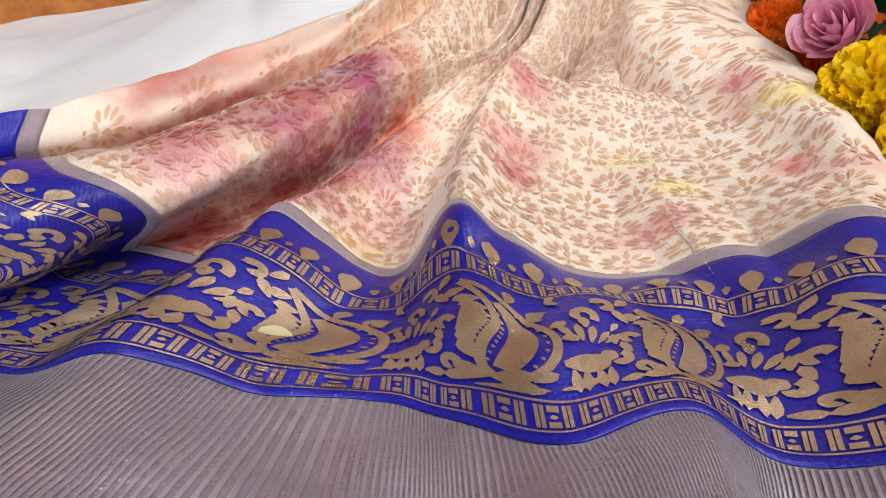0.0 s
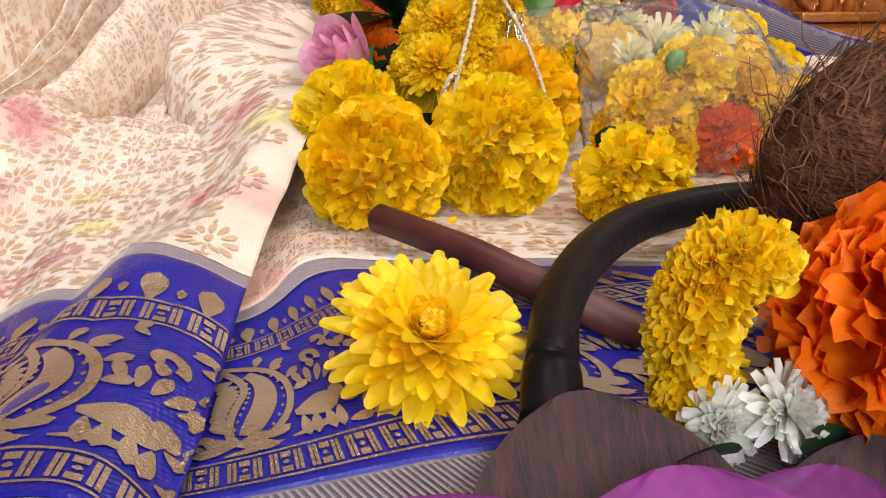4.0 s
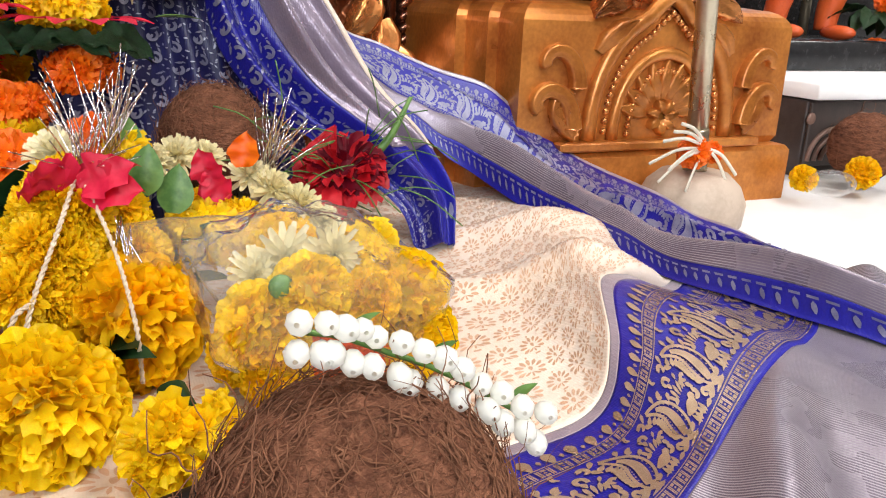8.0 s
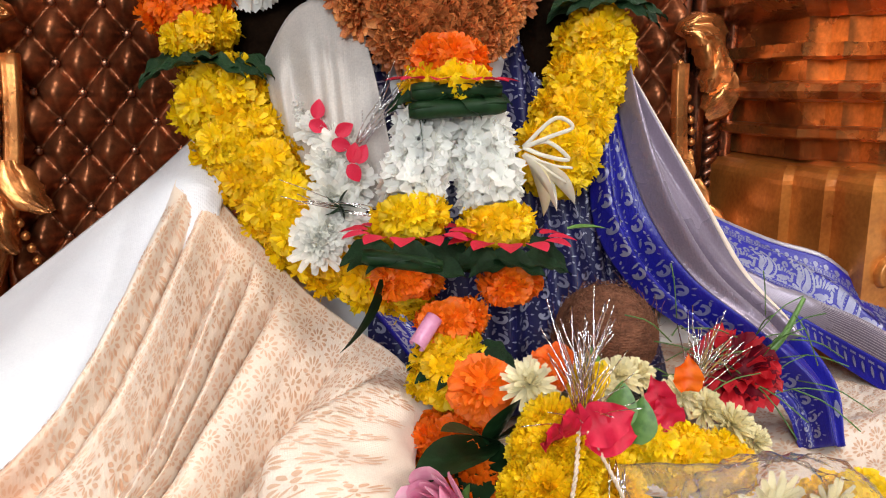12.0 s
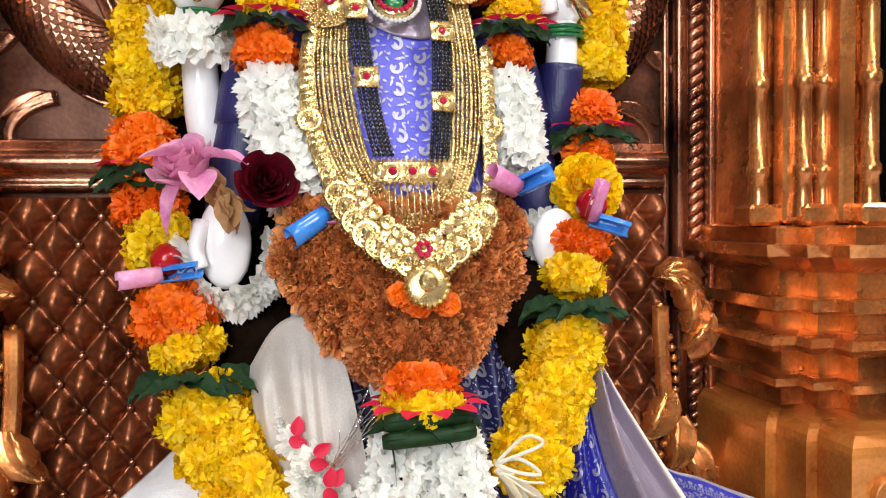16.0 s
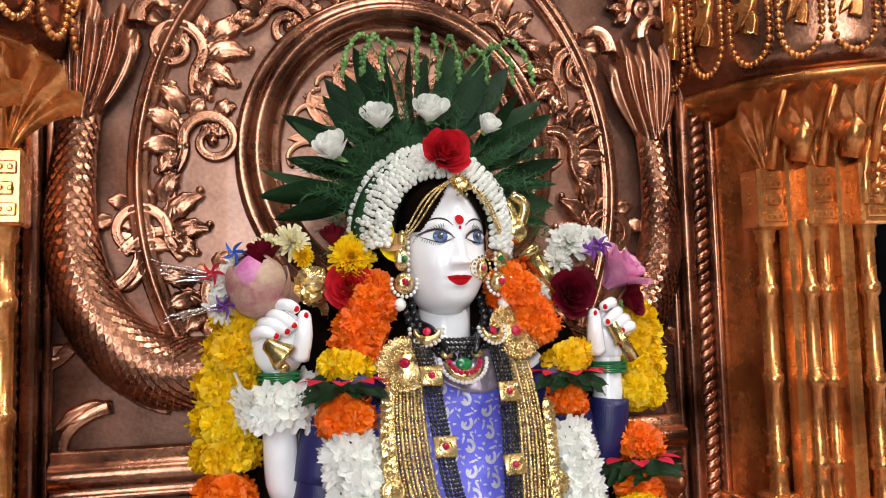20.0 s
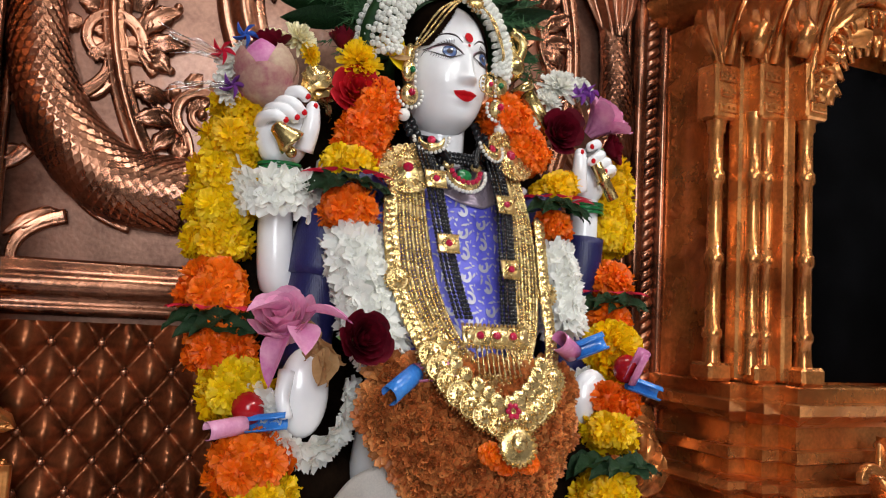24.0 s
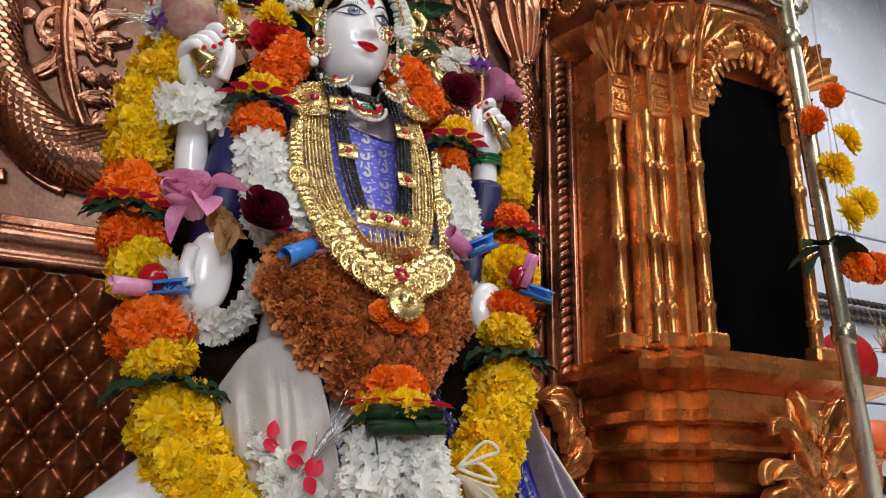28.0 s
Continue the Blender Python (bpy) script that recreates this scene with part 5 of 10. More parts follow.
s1 = thing("sari_skirt", "pink-stained cream brocade sari skirt with royal blue border", "sari", (0, 0, 0))
cloth_part("ground_cloth", skirt, (0.0, 1.0, 0.0, 1.0), (420, 190), "cream", s1, "cream brocade with pink and yellow stains and painted crease shade")
cloth_part("edge_band", skirt, (0.0, 1.0, 1.0001, 1.085), (420, 5), "grey_band", s1, "grey-mauve edge band")
cloth_part("border", skirt, (0.0, 1.0, 1.0851, 2.0), (420, 44), "blue", s1, "royal blue silk border")
cloth_part("silk_panel", skirt, (0.0, 1.0, 2.0001, 3.0), (260, 40), "lilac", s1, "lilac silk with fine silver ribs")
border_figures(skirt, 0.0, 1.0, 1.11, 1.99, 1 / 9, s1, push=0.0010)
stripes(skirt, 0.0, 1.0, 2.01, 2.98, 330, s1, 0.42)
rng = np.random.RandomState(3)
spots = []
for j in range(22):
    v = 0.974 - j * 0.045
    n = 25
    for k in range(n):
        u = (k + 0.5 * (j % 2) + 0.25) / n
        if 0.01 < u < 0.99 and v > 0.02:
            spots.append((u, v, rng.uniform(-0.15, 0.15), rng.uniform(0.92, 1.05)))
for band in range(4):
    sp = [q for q in spots if band * 0.25 <= q[1] < band * 0.25 + 0.25]
    part("woven_pattern", stamp(skirt, fan_figure(), sp, 0.0405, -0.050, 0.00045), "motif_cream", s1, "beige woven fan flowers", smooth=False, kind="stuff")
# -- the cloth spread flat under the offerings, with its border and ribbed silk --
TOP2 = [(0.16, 0.76, 0.004), (0.40, 0.78, 0.004), (0.62, 0.78, 0.004), (0.78, 0.74, 0.004), (0.86, 0.66, 0.004)]
HEM2 = [(0.12, 0.205, 0.004), (0.185, 0.205, 0.005), (0.214, 0.237, 0.008), (0.245, 0.232, 0.006), (0.29, 0.222, 0.005), (0.38, 0.200, 0.006), (0.47, 0.235, 0.008), (0.535, 0.245, 0.012), (0.565, 0.275, 0.030), (0.60, 0.335, 0.040), (0.64, 0.365, 0.030), (0.69, 0.385, 0.008), (0.75, 0.44, 0.006), (0.82, 0.52, 0.005)]
OUT2 = [(0.12, 0.115, 0.004), (0.19, 0.113, 0.004), (0.26, 0.112, 0.005), (0.35, 0.100, 0.005), (0.44, 0.132, 0.007), (0.49, 0.150, 0.010), (0.535, 0.173, 0.018), (0.586, 0.204, 0.026), (0.655, 0.245, 0.026), (0.70, 0.270, 0.012), (0.76, 0.315, 0.006), (0.83, 0.40, 0.005)]
RIB2 = [(0.14, 0.0, 0.004), (0.25, -0.01, 0.004), (0.36, 0.02, 0.004), (0.45, 0.070, 0.006), (0.51, 0.092, 0.006), (0.58, 0.122, 0.012), (0.66, 0.165, 0.018), (0.72, 0.200, 0.008), (0.78, 0.245, 0.005), (0.88, 0.34, 0.005)]
END2 = [(0.16, -0.07, 0.004), (0.35, -0.08, 0.004), (0.50, -0.02, 0.005), (0.62, 0.04, 0.005), (0.76, 0.10, 0.005), (0.97, 0.25, 0.005)]


def spread(u, v):
    Cs = [spline(c, u) for c in (TOP2, HEM2, OUT2, RIB2, END2)]
    i = np.clip(v.astype(int), 0, 3)
    f = np.clip(v - i, 0, 1)[:, None]
    A, B = np.choose(i[:, None], Cs[:4]), np.choose(i[:, None], Cs[1:])
    P = A * (1 - f) + B * f
    P[:, 2] += 0.0028 * (1 + wob(P[:, 0], P[:, 1], 21, 0.13)) * np.where(v < 1, sm(v, 0, 0.3), 1)
    # long soft creases on the ground cloth
    P[:, 2] += np.where(v < 1, 0.010 * np.exp(-((P[:, 1] - 0.42 + 0.35 * (P[:, 0] - 0.55)) / 0.02) ** 2) * sm(P[:, 0], 0.46, 0.56) + 0.012 * np.exp(-((P[:, 1] - 0.52 + 0.3 * (P[:, 0] - 0.6)) / 0.025) ** 2) * sm(P[:, 0], 0.5, 0.6), 0)
    # ridges across the ribbed silk
    r = np.where(v > 2, 0.012 * np.maximum(0, np.sin((P[:, 0] * 0.8 - P[:, 1] * 0.6) * 52 + 2)) ** 2 * np.sin(np.clip(v - 2, 0, 1) * math.pi), 0)
    P[:, 2] += r * sm(P[:, 0], 0.42, 0.5)
    return P


s2 = thing("sari_spread", "cream brocade sari length with blue border, spread flat", "sari", (0, 0, 0))
cloth_part("ground_cloth", spread, (0.0, 1.0, 0.0, 1.0), (150, 110), "cream_floor", s2, "cream brocade cloth")
cloth_part("edge_band", spread, (0.0, 1.0, 1.0001, 1.09), (170, 6), "grey_band", s2, "grey-mauve edge band")
cloth_part("border", spread, (0.0, 1.0, 1.0901, 2.0), (170, 36), "blue", s2, "royal blue silk border")
cloth_part("silk_panel", spread, (0.0, 1.0, 2.0001, 3.0), (170, 40), "lilac", s2, "lilac silk with fine silver ribs")
cloth_part("end_border", spread, (0.0, 1.0, 3.0001, 4.0), (170, 34), "blue", s2, "royal blue silk border")
border_figures(spread, 0.0, 1.0, 1.09, 1.99, 0.062, s2)
border_figures(spread, 0.0, 1.0, 3.0, 3.98, 0.062, s2)
stripes(spread, 0.0, 1.0, 2.01, 2.98, 420, s2, 0.42)
spots = []
for j in range(32):
    v = 0.975 - j * 0.040
    n = int((0.80 * v + 0.75 * (1 - v)) / 0.0210)
    for k in range(n):
        spots.append(((k + 0.5 * (j % 2) + 0.25) / n, v, rng.uniform(-0.15, 0.15), rng.uniform(0.92, 1.05)))
part("woven_pattern", stamp(spread, fan_figure(), spots, 0.0215 / 0.78, -0.0215 / 0.52, 0.0004), "motif_cream", s2, "beige woven fan flowers", smooth=False, kind="stuff")


# -- the pallu that trails from the hip along the floor to the front --
LOW3 = [(0.52, 0.70, 0.150), (0.585, 0.69, 0.105), (0.630, 0.670, 0.066), (0.672, 0.630, 0.034), (0.692, 0.54, 0.018), (0.702, 0.44, 0.012), (0.718, 0.36, 0.010), (0.76, 0.25, 0.009), (0.86, 0.10, 0.008)]
UPP3 = [(0.515, 0.72, 0.190), (0.575, 0.715, 0.160), (0.645, 0.705, 0.134), (0.706, 0.688, 0.114), (0.777, 0.660, 0.056), (0.795, 0.56, 0.042), (0.790, 0.44, 0.034), (0.795, 0.32, 0.028), (0.90, 0.14, 0.016)]


def pallu(u, v):
    A, B = spline(LOW3, u), spline(UPP3, u)
    w = v[:, None]
    P = A * (1 - w) + B * w
    k = sm(u, 0.1, 0.35)
    tubef = np.exp(-((v - 0.24) / 0.12) ** 2) * 0.026 - np.exp(-((v - 0.52) / 0.10) ** 2) * 0.006
    P[:, 2] += tubef * k * (1 + 0.25 * np.sin(u * 17)) + 0.005 * wob(u * 0.9, v * 0.15, 31, 0.16)
    P[:, 2] += 0.006 * k * np.exp(-((v - 0.70 - 0.12 * np.sin(u * 9)) / 0.05) ** 2)
    P[:, 0] -= 0.010 * np.exp(-((v - 0.22) / 0.15) ** 2) * k
    return P


s3 = thing("sari_pallu", "blue and silver brocade pallu trailing over the floor", "sari", (0, 0, 0))
cloth_part("hem_edge", pallu, (0.0, 1.0, 0.0, 0.14), (150, 14), "blue", s3)
cloth_part("silk_panel", pallu, (0.0, 1.0, 0.1401, 0.42), (150, 30), "lilac", s3, "shiny lilac silk fold")
cloth_part("border", pallu, (0.0, 1.0, 0.4201, 0.955), (150, 40), "blue", s3, "royal blue silk with woven figures")
cloth_part("selvedge", pallu, (0.0, 1.0, 0.9551, 1.0), (150, 4), "rib", s3, "pale folded selvedge")
border_figures(pallu, 0.0, 1.0, 0.95, 0.42, 0.075, s3, "silver_dull", 0.0012)
part("edge_pattern", stamp(pallu, [drop(0, -0.5, math.pi / 2, 1.0, 0.3, 6), stroke([(-0.5, 0.7), (0.5, 0.7)], 0.06)], [(0.004 + 0.0125 * k, 0.085, 0, 1) for k in range(79)], 0.008, 0.05, 0.0012), "silver_dull", s3, smooth=False, kind="stuff")
stripes(lambda a, b: pallu(b, a), 0.145, 0.415, 0.0, 1.0, 34, s3, 0.3, 150)


# -- the drape that falls from the hip to the blue corner on the floor --
LEFT4 = [(0.445, 0.64, 0.285), (0.425, 0.615, 0.225), (0.425, 0.60, 0.165), (0.455, 0.585, 0.115), (0.505, 0.560, 0.075), (0.545, 0.528, 0.040), (0.556, 0.515, 0.008)]
RIGHT4 = [(0.455, 0.66, 0.290), (0.485, 0.63, 0.235), (0.525, 0.615, 0.175), (0.560, 0.605, 0.120), (0.595, 0.585, 0.080), (0.602, 0.545, 0.045), (0.588, 0.512, 0.008)]


def drape(u, v):
    A, B = spline(LEFT4, v), spline(RIGHT4, v)
    w = u[:, None]
    P = A * (1 - w) + B * w
    bow = np.sin(u * math.pi) * 0.022 + (0.009 * np.sin(u * math.pi * 5 + v * 1.5) + 0.004 * np.sin(u * 31 - v * 4)) * (1 - 0.6 * sm(v, 0.6, 1.0))
    P[:, 1] -= bow
    P[:, 2] += bow * 0.6
    return P


s4 = thing("sari_drape", "blue and silver brocade drape falling from the hip", "sari", (0, 0, 0))
cloth_part("border", drape, (0.0, 0.37, 0.0, 1.0), (60, 110), "blue", s4, "royal blue brocade")
cloth_part("silk_panel", drape, (0.3701, 0.86, 0.0, 0.70), (40, 90), "lilac", s4, "shiny lilac silk band")
cloth_part("corner", drape, (0.3701, 1.0, 0.7001, 1.0), (34, 30), "blue", s4, "plain blue corner")
cloth_part("edge_band", drape, (0.8601, 1.0, 0.0, 0.70), (10, 70), "cream_floor", s4)
part("vine_pattern", stamp(drape, scroll_figure(), [(0.06 + 0.11 * k, 0.02 + 0.055 * j + 0.027 * (k % 2), 0.4 * (-1) ** j, 1) for k in range(3) for j in range(18)], 0.115, 0.052, 0.0012), "silver_dull", s4, "woven silver vine figures", smooth=False, kind="stuff")
part("corner_pattern", stamp(drape, [drop(0, -0.5, math.pi / 2, 1.0, 0.34, 6)], [(0.62 + 0.11 * k, 0.9, 0, 1) for k in range(4)], 0.08, 0.05, 0.0012), "silver_dull", s4, smooth=False, kind="stuff")


# -- white cotton underneath, at the left --
def under(u, v):
    A = spline([(0.168, 0.66, 0.268), (0.124, 0.66, 0.232), (0.065, 0.66, 0.180), (-0.020, 0.66, 0.115), (-0.090, 0.66, 0.054), (-0.175, 0.66, 0.034), (-0.300, 0.66, 0.010)], u)
    B = spline([(0.11, 0.55, 0.06), (0.05, 0.46, 0.050), (-0.01, 0.40, 0.030), (-0.06, 0.37, 0.022), (-0.12, 0.345, 0.014), (-0.20, 0.33, 0.004), (-0.34, 0.36, -0.006)], u)
    w = v[:, None]
    P = A * (1 - w) + B * w
    P[:, 2] = B[:, 2] + (A[:, 2] - B[:, 2]) * (1 - v) ** 1.15
    P[:, 2] += 0.008 * np.abs(np.sin(u * 11 + v * 1.5)) ** 0.8 * np.sin(v * math.pi) + 0.004 * wob(P[:, 0], P[:, 1], 44, 0.12)
    P[:, 2] = np.maximum(P[:, 2], -0.010)
    return P


s5 = thing("white_underskirt", "plain white cotton cloth spread under the sari", "cloth", (0, 0, 0))
cloth_part("cloth", under, (0.0, 1.0, 0.0, 1.0), (90, 60), "white_cloth", s5)


def knee(u, v):
    A = spline([(0.178, 0.655, 0.288), (0.200, 0.640, 0.324), (0.226, 0.632, 0.336), (0.245, 0.628, 0.336)], u)
    B = spline([(0.190, 0.640, 0.225), (0.215, 0.618, 0.205), (0.242, 0.600, 0.19), (0.272, 0.580, 0.18)], u)
    w = v[:, None]
    P = A * (1 - w) + B * w
    bow = np.sin(np.clip(v, 0, 1) * math.pi) * 0.012 + (0.0050 * np.maximum(0, np.sin(u * 9 + 1.4 * v + 0.5)) + 0.0032 * np.sin(u * 16 - 2.2 * v + 1.3 * np.sin(u * 5)) + 0.0014 * np.sin(u * 37 + 3 * v + 2 * np.sin(u * 11))) * sm(v, 0.02, 0.45)
    P[:, 1] -= bow
    return P


def hip(u, v):
    A = spline([(0.25, 0.650, 0.345), (0.34, 0.655, 0.34), (0.40, 0.665, 0.33), (0.455, 0.690, 0.30)], u)
    B = spline([(0.25, 0.600, 0.02), (0.34, 0.595, 0.02), (0.44, 0.600, 0.02), (0.52, 0.640, 0.02)], u)
    w = v[:, None]
    P = A * (1 - w) + B * w
    P[:, 1] -= np.sin(v * math.pi) * 0.010 + 0.006 * np.sin(u * 26 + v * 5) + 0.004 * np.sin(u * 57 - v * 3)
    return P


s6 = thing("sari_wrap", "white and blue brocade sari wrapped round the lap", "sari", (0, 0, 0))
cloth_part("white_pleats", knee, (0.0, 1.0, 0.0, 1.0), (60, 40), "pleat", s6, "white silk pleats")
# royal blue cloth coloured navy: the shade behind the tassels is painted in
cloth_part("blue_wrap", hip, (0.0, 1.0, 0.0, 1.0), (110, 70), "navy", s6, "royal blue brocade")
part("vine_pattern", stamp(hip, scroll_figure(), [(0.03 + 0.068 * k, 0.03 + 0.05 * j + 0.025 * (k % 2), 0.5 * (-1) ** j, 1) for k in range(15) for j in range(19)], 0.072, 0.05, 0.0014), "silver_dull", s6, smooth=False, kind="stuff")


def shin(u, v):
    """The darker blue edge of the wrap that shows under the garland's foot."""
    A = spline([(0.200, 0.620, 0.165), (0.235, 0.590, 0.130), (0.268, 0.562, 0.090), (0.295, 0.535, 0.050)], u)
    B = spline([(0.235, 0.600, 0.165), (0.265, 0.572, 0.125), (0.295, 0.545, 0.080), (0.318, 0.520, 0.030)], u)
    w = v[:, None]
    return A * (1 - w) + B * w + np.array([0, -0.004, 0.006]) * np.sin(v * math.pi)[:, None]


cloth_part("blue_edge", shin, (0.0, 1.0, 0.0, 1.0), (30, 12), "blue", s6)
part("edge_pattern", stamp(shin, paisley_figure(), [(0.1 + 0.2 * k, 0.1, 0, 1) for k in range(5)], 0.2, 0.8, 0.001), "silver_dull", s6, smooth=False, kind="stuff")

# ---- flowers: each kind built once in a few variants, the blooms share them ----
def petal_strip(base, out, side, up, length, width, rows=3, curl_=0.3, ruff=0.0, tip=0.25, cup=0.15):
    """A petal: a strip of rows x 3 points from base along out, bending towards up, its edges ruffled."""
    V = []
    for i in range(rows):
        f = i / (rows - 1)
        w = width * ((0.40, 0.85, 1.0, 0.62)[i] if rows == 4 else math.sin(math.pi * (0.15 + 0.72 * f)) if tip < 0.5 else (0.45 + 0.55 * f))
        c = base + out * length * f * (1 - 0.25 * abs(curl_) * f) + up * length * curl_ * f * f
        for s in (-1, 0, 1):
            r_ = ruff * length * f
            V.append(c + side * w * s * 0.5 + up * cup * width * abs(s) + np.array([rnd(-r_, r_), rnd(-r_, r_), rnd(-r_, r_)]))
    return V, quads(rows, 3)


def unit(v):
    v = np.asarray(v, float)
    return v / (np.linalg.norm(v) + 1e-12)


def frill(base, out, side, up, length, width, curl_, seedless=None):
    """A narrow petal with a crimped, frilled tip: 3 rows of 5 points."""
    V = []
    k = rnd(0.10, 0.20) * width
    for i, f in enumerate((0.0, 0.55, 1.0)):
        w = width * (0.35, 0.8, 1.0)[i]
        c = base + out * length * f * (1 - 0.1 * f) + up * length * curl_ * f * f
        for j in range(5):
            s = j / 2 - 1
            V.append(c + side * w * s * 0.5 + up * (k * (1 if j % 2 else -1) * f * f + 0.10 * width * s * s) + out * (rnd(-0.10, 0.06) * length * (i == 2) - 0.10 * length * abs(s) * (i == 2)))
    return V, quads(3, 5)


def marigold(r, n=85, low=-0.55, squash=0.8, seed=1, wide=0.40):
    """A ball of frilled petals that stand out from the heart on all sides but the foot; it faces +z."""
    random.seed(seed)
    pcs = []
    for i in range(n):
        z = 1 - (i + 0.5) / n * (1 - low)
        a = i * 2.39996 + rnd(-0.2, 0.2)
        q = math.sqrt(max(0, 1 - z * z))
        d = unit(np.array((q * math.cos(a), q * math.sin(a), z * squash + 0.05)) + np.array([rnd(-0.1, 0.1), rnd(-0.1, 0.1), rnd(-0.1, 0.1)]))
        side = unit(np.cross(d, (0, 0, 1)) + np.array([rnd(-0.35, 0.35), rnd(-0.35, 0.35), rnd(-0.35, 0.35)]))
        up = np.cross(side, d)
        up = up if up[2] > 0 else -up
        pcs.append(frill(d * r * rnd(0.40, 0.50), d, side, -up, r * rnd(0.46, 0.60), r * wide * rnd(0.8, 1.25), rnd(0.05, 0.55)))
    core = ball((0, 0, 0), r * 0.66, 6, 9, (1, 1, squash))
    return merge(pcs + [core])


def mum(r, rings=5, per=16, seed=1, wid=0.17, dome=0.55, rows=4, rise=1.2):
    """A chrysanthemum: rings of narrow petals, the outer ones flat, the inner ones upright; it faces +z."""
    random.seed(seed)
    pcs = []
    for k in range(rings):
        f = k / max(1, rings - 1)
        el = 0.05 + rise * f
        for i in range(max(5, int(per * (1 - 0.45 * f)))):
            a = (i + 0.5 * (k % 2)) * 2 * math.pi / max(5, int(per * (1 - 0.45 * f))) + rnd(-0.12, 0.12)
            h = np.array([math.cos(a), math.sin(a), 0])
            out = unit(h * math.cos(el) + np.array([0, 0, math.sin(el) + rnd(-0.12, 0.12)]))
            side = np.array([-math.sin(a), math.cos(a), 0])
            up = np.cross(out, side)
            up = up if up[2] > 0 else -up
            ln = r * (1 - 0.45 * f) * rnd(0.88, 1.05)
            pcs.append(petal_strip(h * r * 0.12 * (1 - f) + np.array([0, 0, r * dome * 0.45 * f]), out, side, up, ln, r * wid * rnd(0.85, 1.15) * 1.35, rows, rnd(-0.15, 0.3), 0.012, 0.2, 0.35))
    return merge(pcs)


def cup_petal(rad, height, width, ang, lean, curlback=0.2, nu=6, nv=7, z0=0.0):
    """A broad cupped petal on a circle of the given radius, leaning out."""
    V = []
    for i in range(nu):
        f = i / (nu - 1)
        w = width * math.sin(math.pi * (0.16 + 0.66 * f)) ** 0.8
        rr = rad * (0.35 + 0.65 * math.sin(f * 1.5)) + lean * height * f * f + curlback * height * max(0, f - 0.7)
        for j in range(nv):
            s = (j / (nv - 1) - 0.5) * 2
            t = ang + s * w / max(rad, 1e-4) * 0.5
            k = rr - 0.12 * width * s * s * (1 - f)
            V.append((k * math.cos(t), k * math.sin(t), z0 + height * f * (1 - 0.12 * s * s * f) - 0.05 * height * curlback * max(0, f - 0.6)))
    return V, quads(nu, nv)


def rose(r, layers=7, seed=1, open_=0.5, tall=1.0):
    """A rose: a spiral of cupped petals, tight at the heart, the outer ones rolling back."""
    random.seed(seed)
    pcs = []
    n = layers * 4
    for i in range(n):
        f = (i + 1) / n
        pcs.append(cup_petal(r * (0.12 + 0.78 * f ** 0.9) * rnd(0.95, 1.05), r * (1.20 - 0.30 * f) * tall * rnd(0.93, 1.06), r * (0.35 + 0.95 * f), i * 2.4 + rnd(-0.2, 0.2), open_ * 0.6 * f ** 3, 0.55 * open_ * f * f, 7, 7, -0.10 * r * f))
    return merge(pcs)


def lotus(r, layers=4, seed=1, open_=0.8, tall=1.3, per=6):
    random.seed(seed)
    pcs = []
    for k in range(layers):
        f = (k + 1) / layers
        for i in range(per):
            V, F = cup_petal(r * 0.55 * f + 0.001, r * tall * (1.1 - 0.2 * f), r * 0.75, i * 2 * math.pi / per + k * 0.55 + rnd(-0.15, 0.15), open_ * f ** 1.5, 0.15, 8, 5)
            pcs.append((V, F))
    return merge(pcs)


def floret(r, n=6, seed=1):
    random.seed(seed)
    pcs = []
    for i in range(n):
        a = i * 2 * math.pi / n + rnd(-0.25, 0.25)
        h = np.array([math.cos(a), math.sin(a), 0])
        out = unit(h + np.array([0, 0, rnd(0.1, 0.9)]))
        pcs.append(petal_strip(h * 0.1 * r, out, np.array([-math.sin(a), math.cos(a), 0]), np.array([0, 0, 1.0]), r * rnd(0.85, 1.1), r * 0.75, 3, rnd(-0.2, 0.2), 0.04, 0.3, 0.25))
    return merge(pcs)


def bud(r, ln):
    pr_ = [(0.001, 0), (0.35 * r, 0.04 * ln), (0.85 * r, 0.3 * ln), (r, 0.6 * ln), (0.75 * r, 0.88 * ln), (0.2 * r, ln)]
    return lathe(pr_, 8)


def leaf_blade(length, width, fold=0.25, droop=0.2, wave=0.0, n=9):
    """A leaf along +x, folded at the midrib."""
    V = []
    for i in range(n):
        f = i / (n - 1)
        w = width * math.sin(math.pi * min(1, 0.06 + 0.94 * f)) ** 0.75 * (1 - 0.35 * f) * 0.62
        for s in (-1, -0.5, 0, 0.5, 1):
            V.append((length * f, w * s, fold * w * abs(s) - droop * length * f * f + wave * math.sin(f * 16 + s) * abs(s)))
    return V, quads(n, 5)


def variants(name, maker, mat, k=3):
    out = []
    for i in range(k):
        VF = maker(i + 11)
        out.append(mesh_data(name, VF[0], VF[1], mat))
    return out


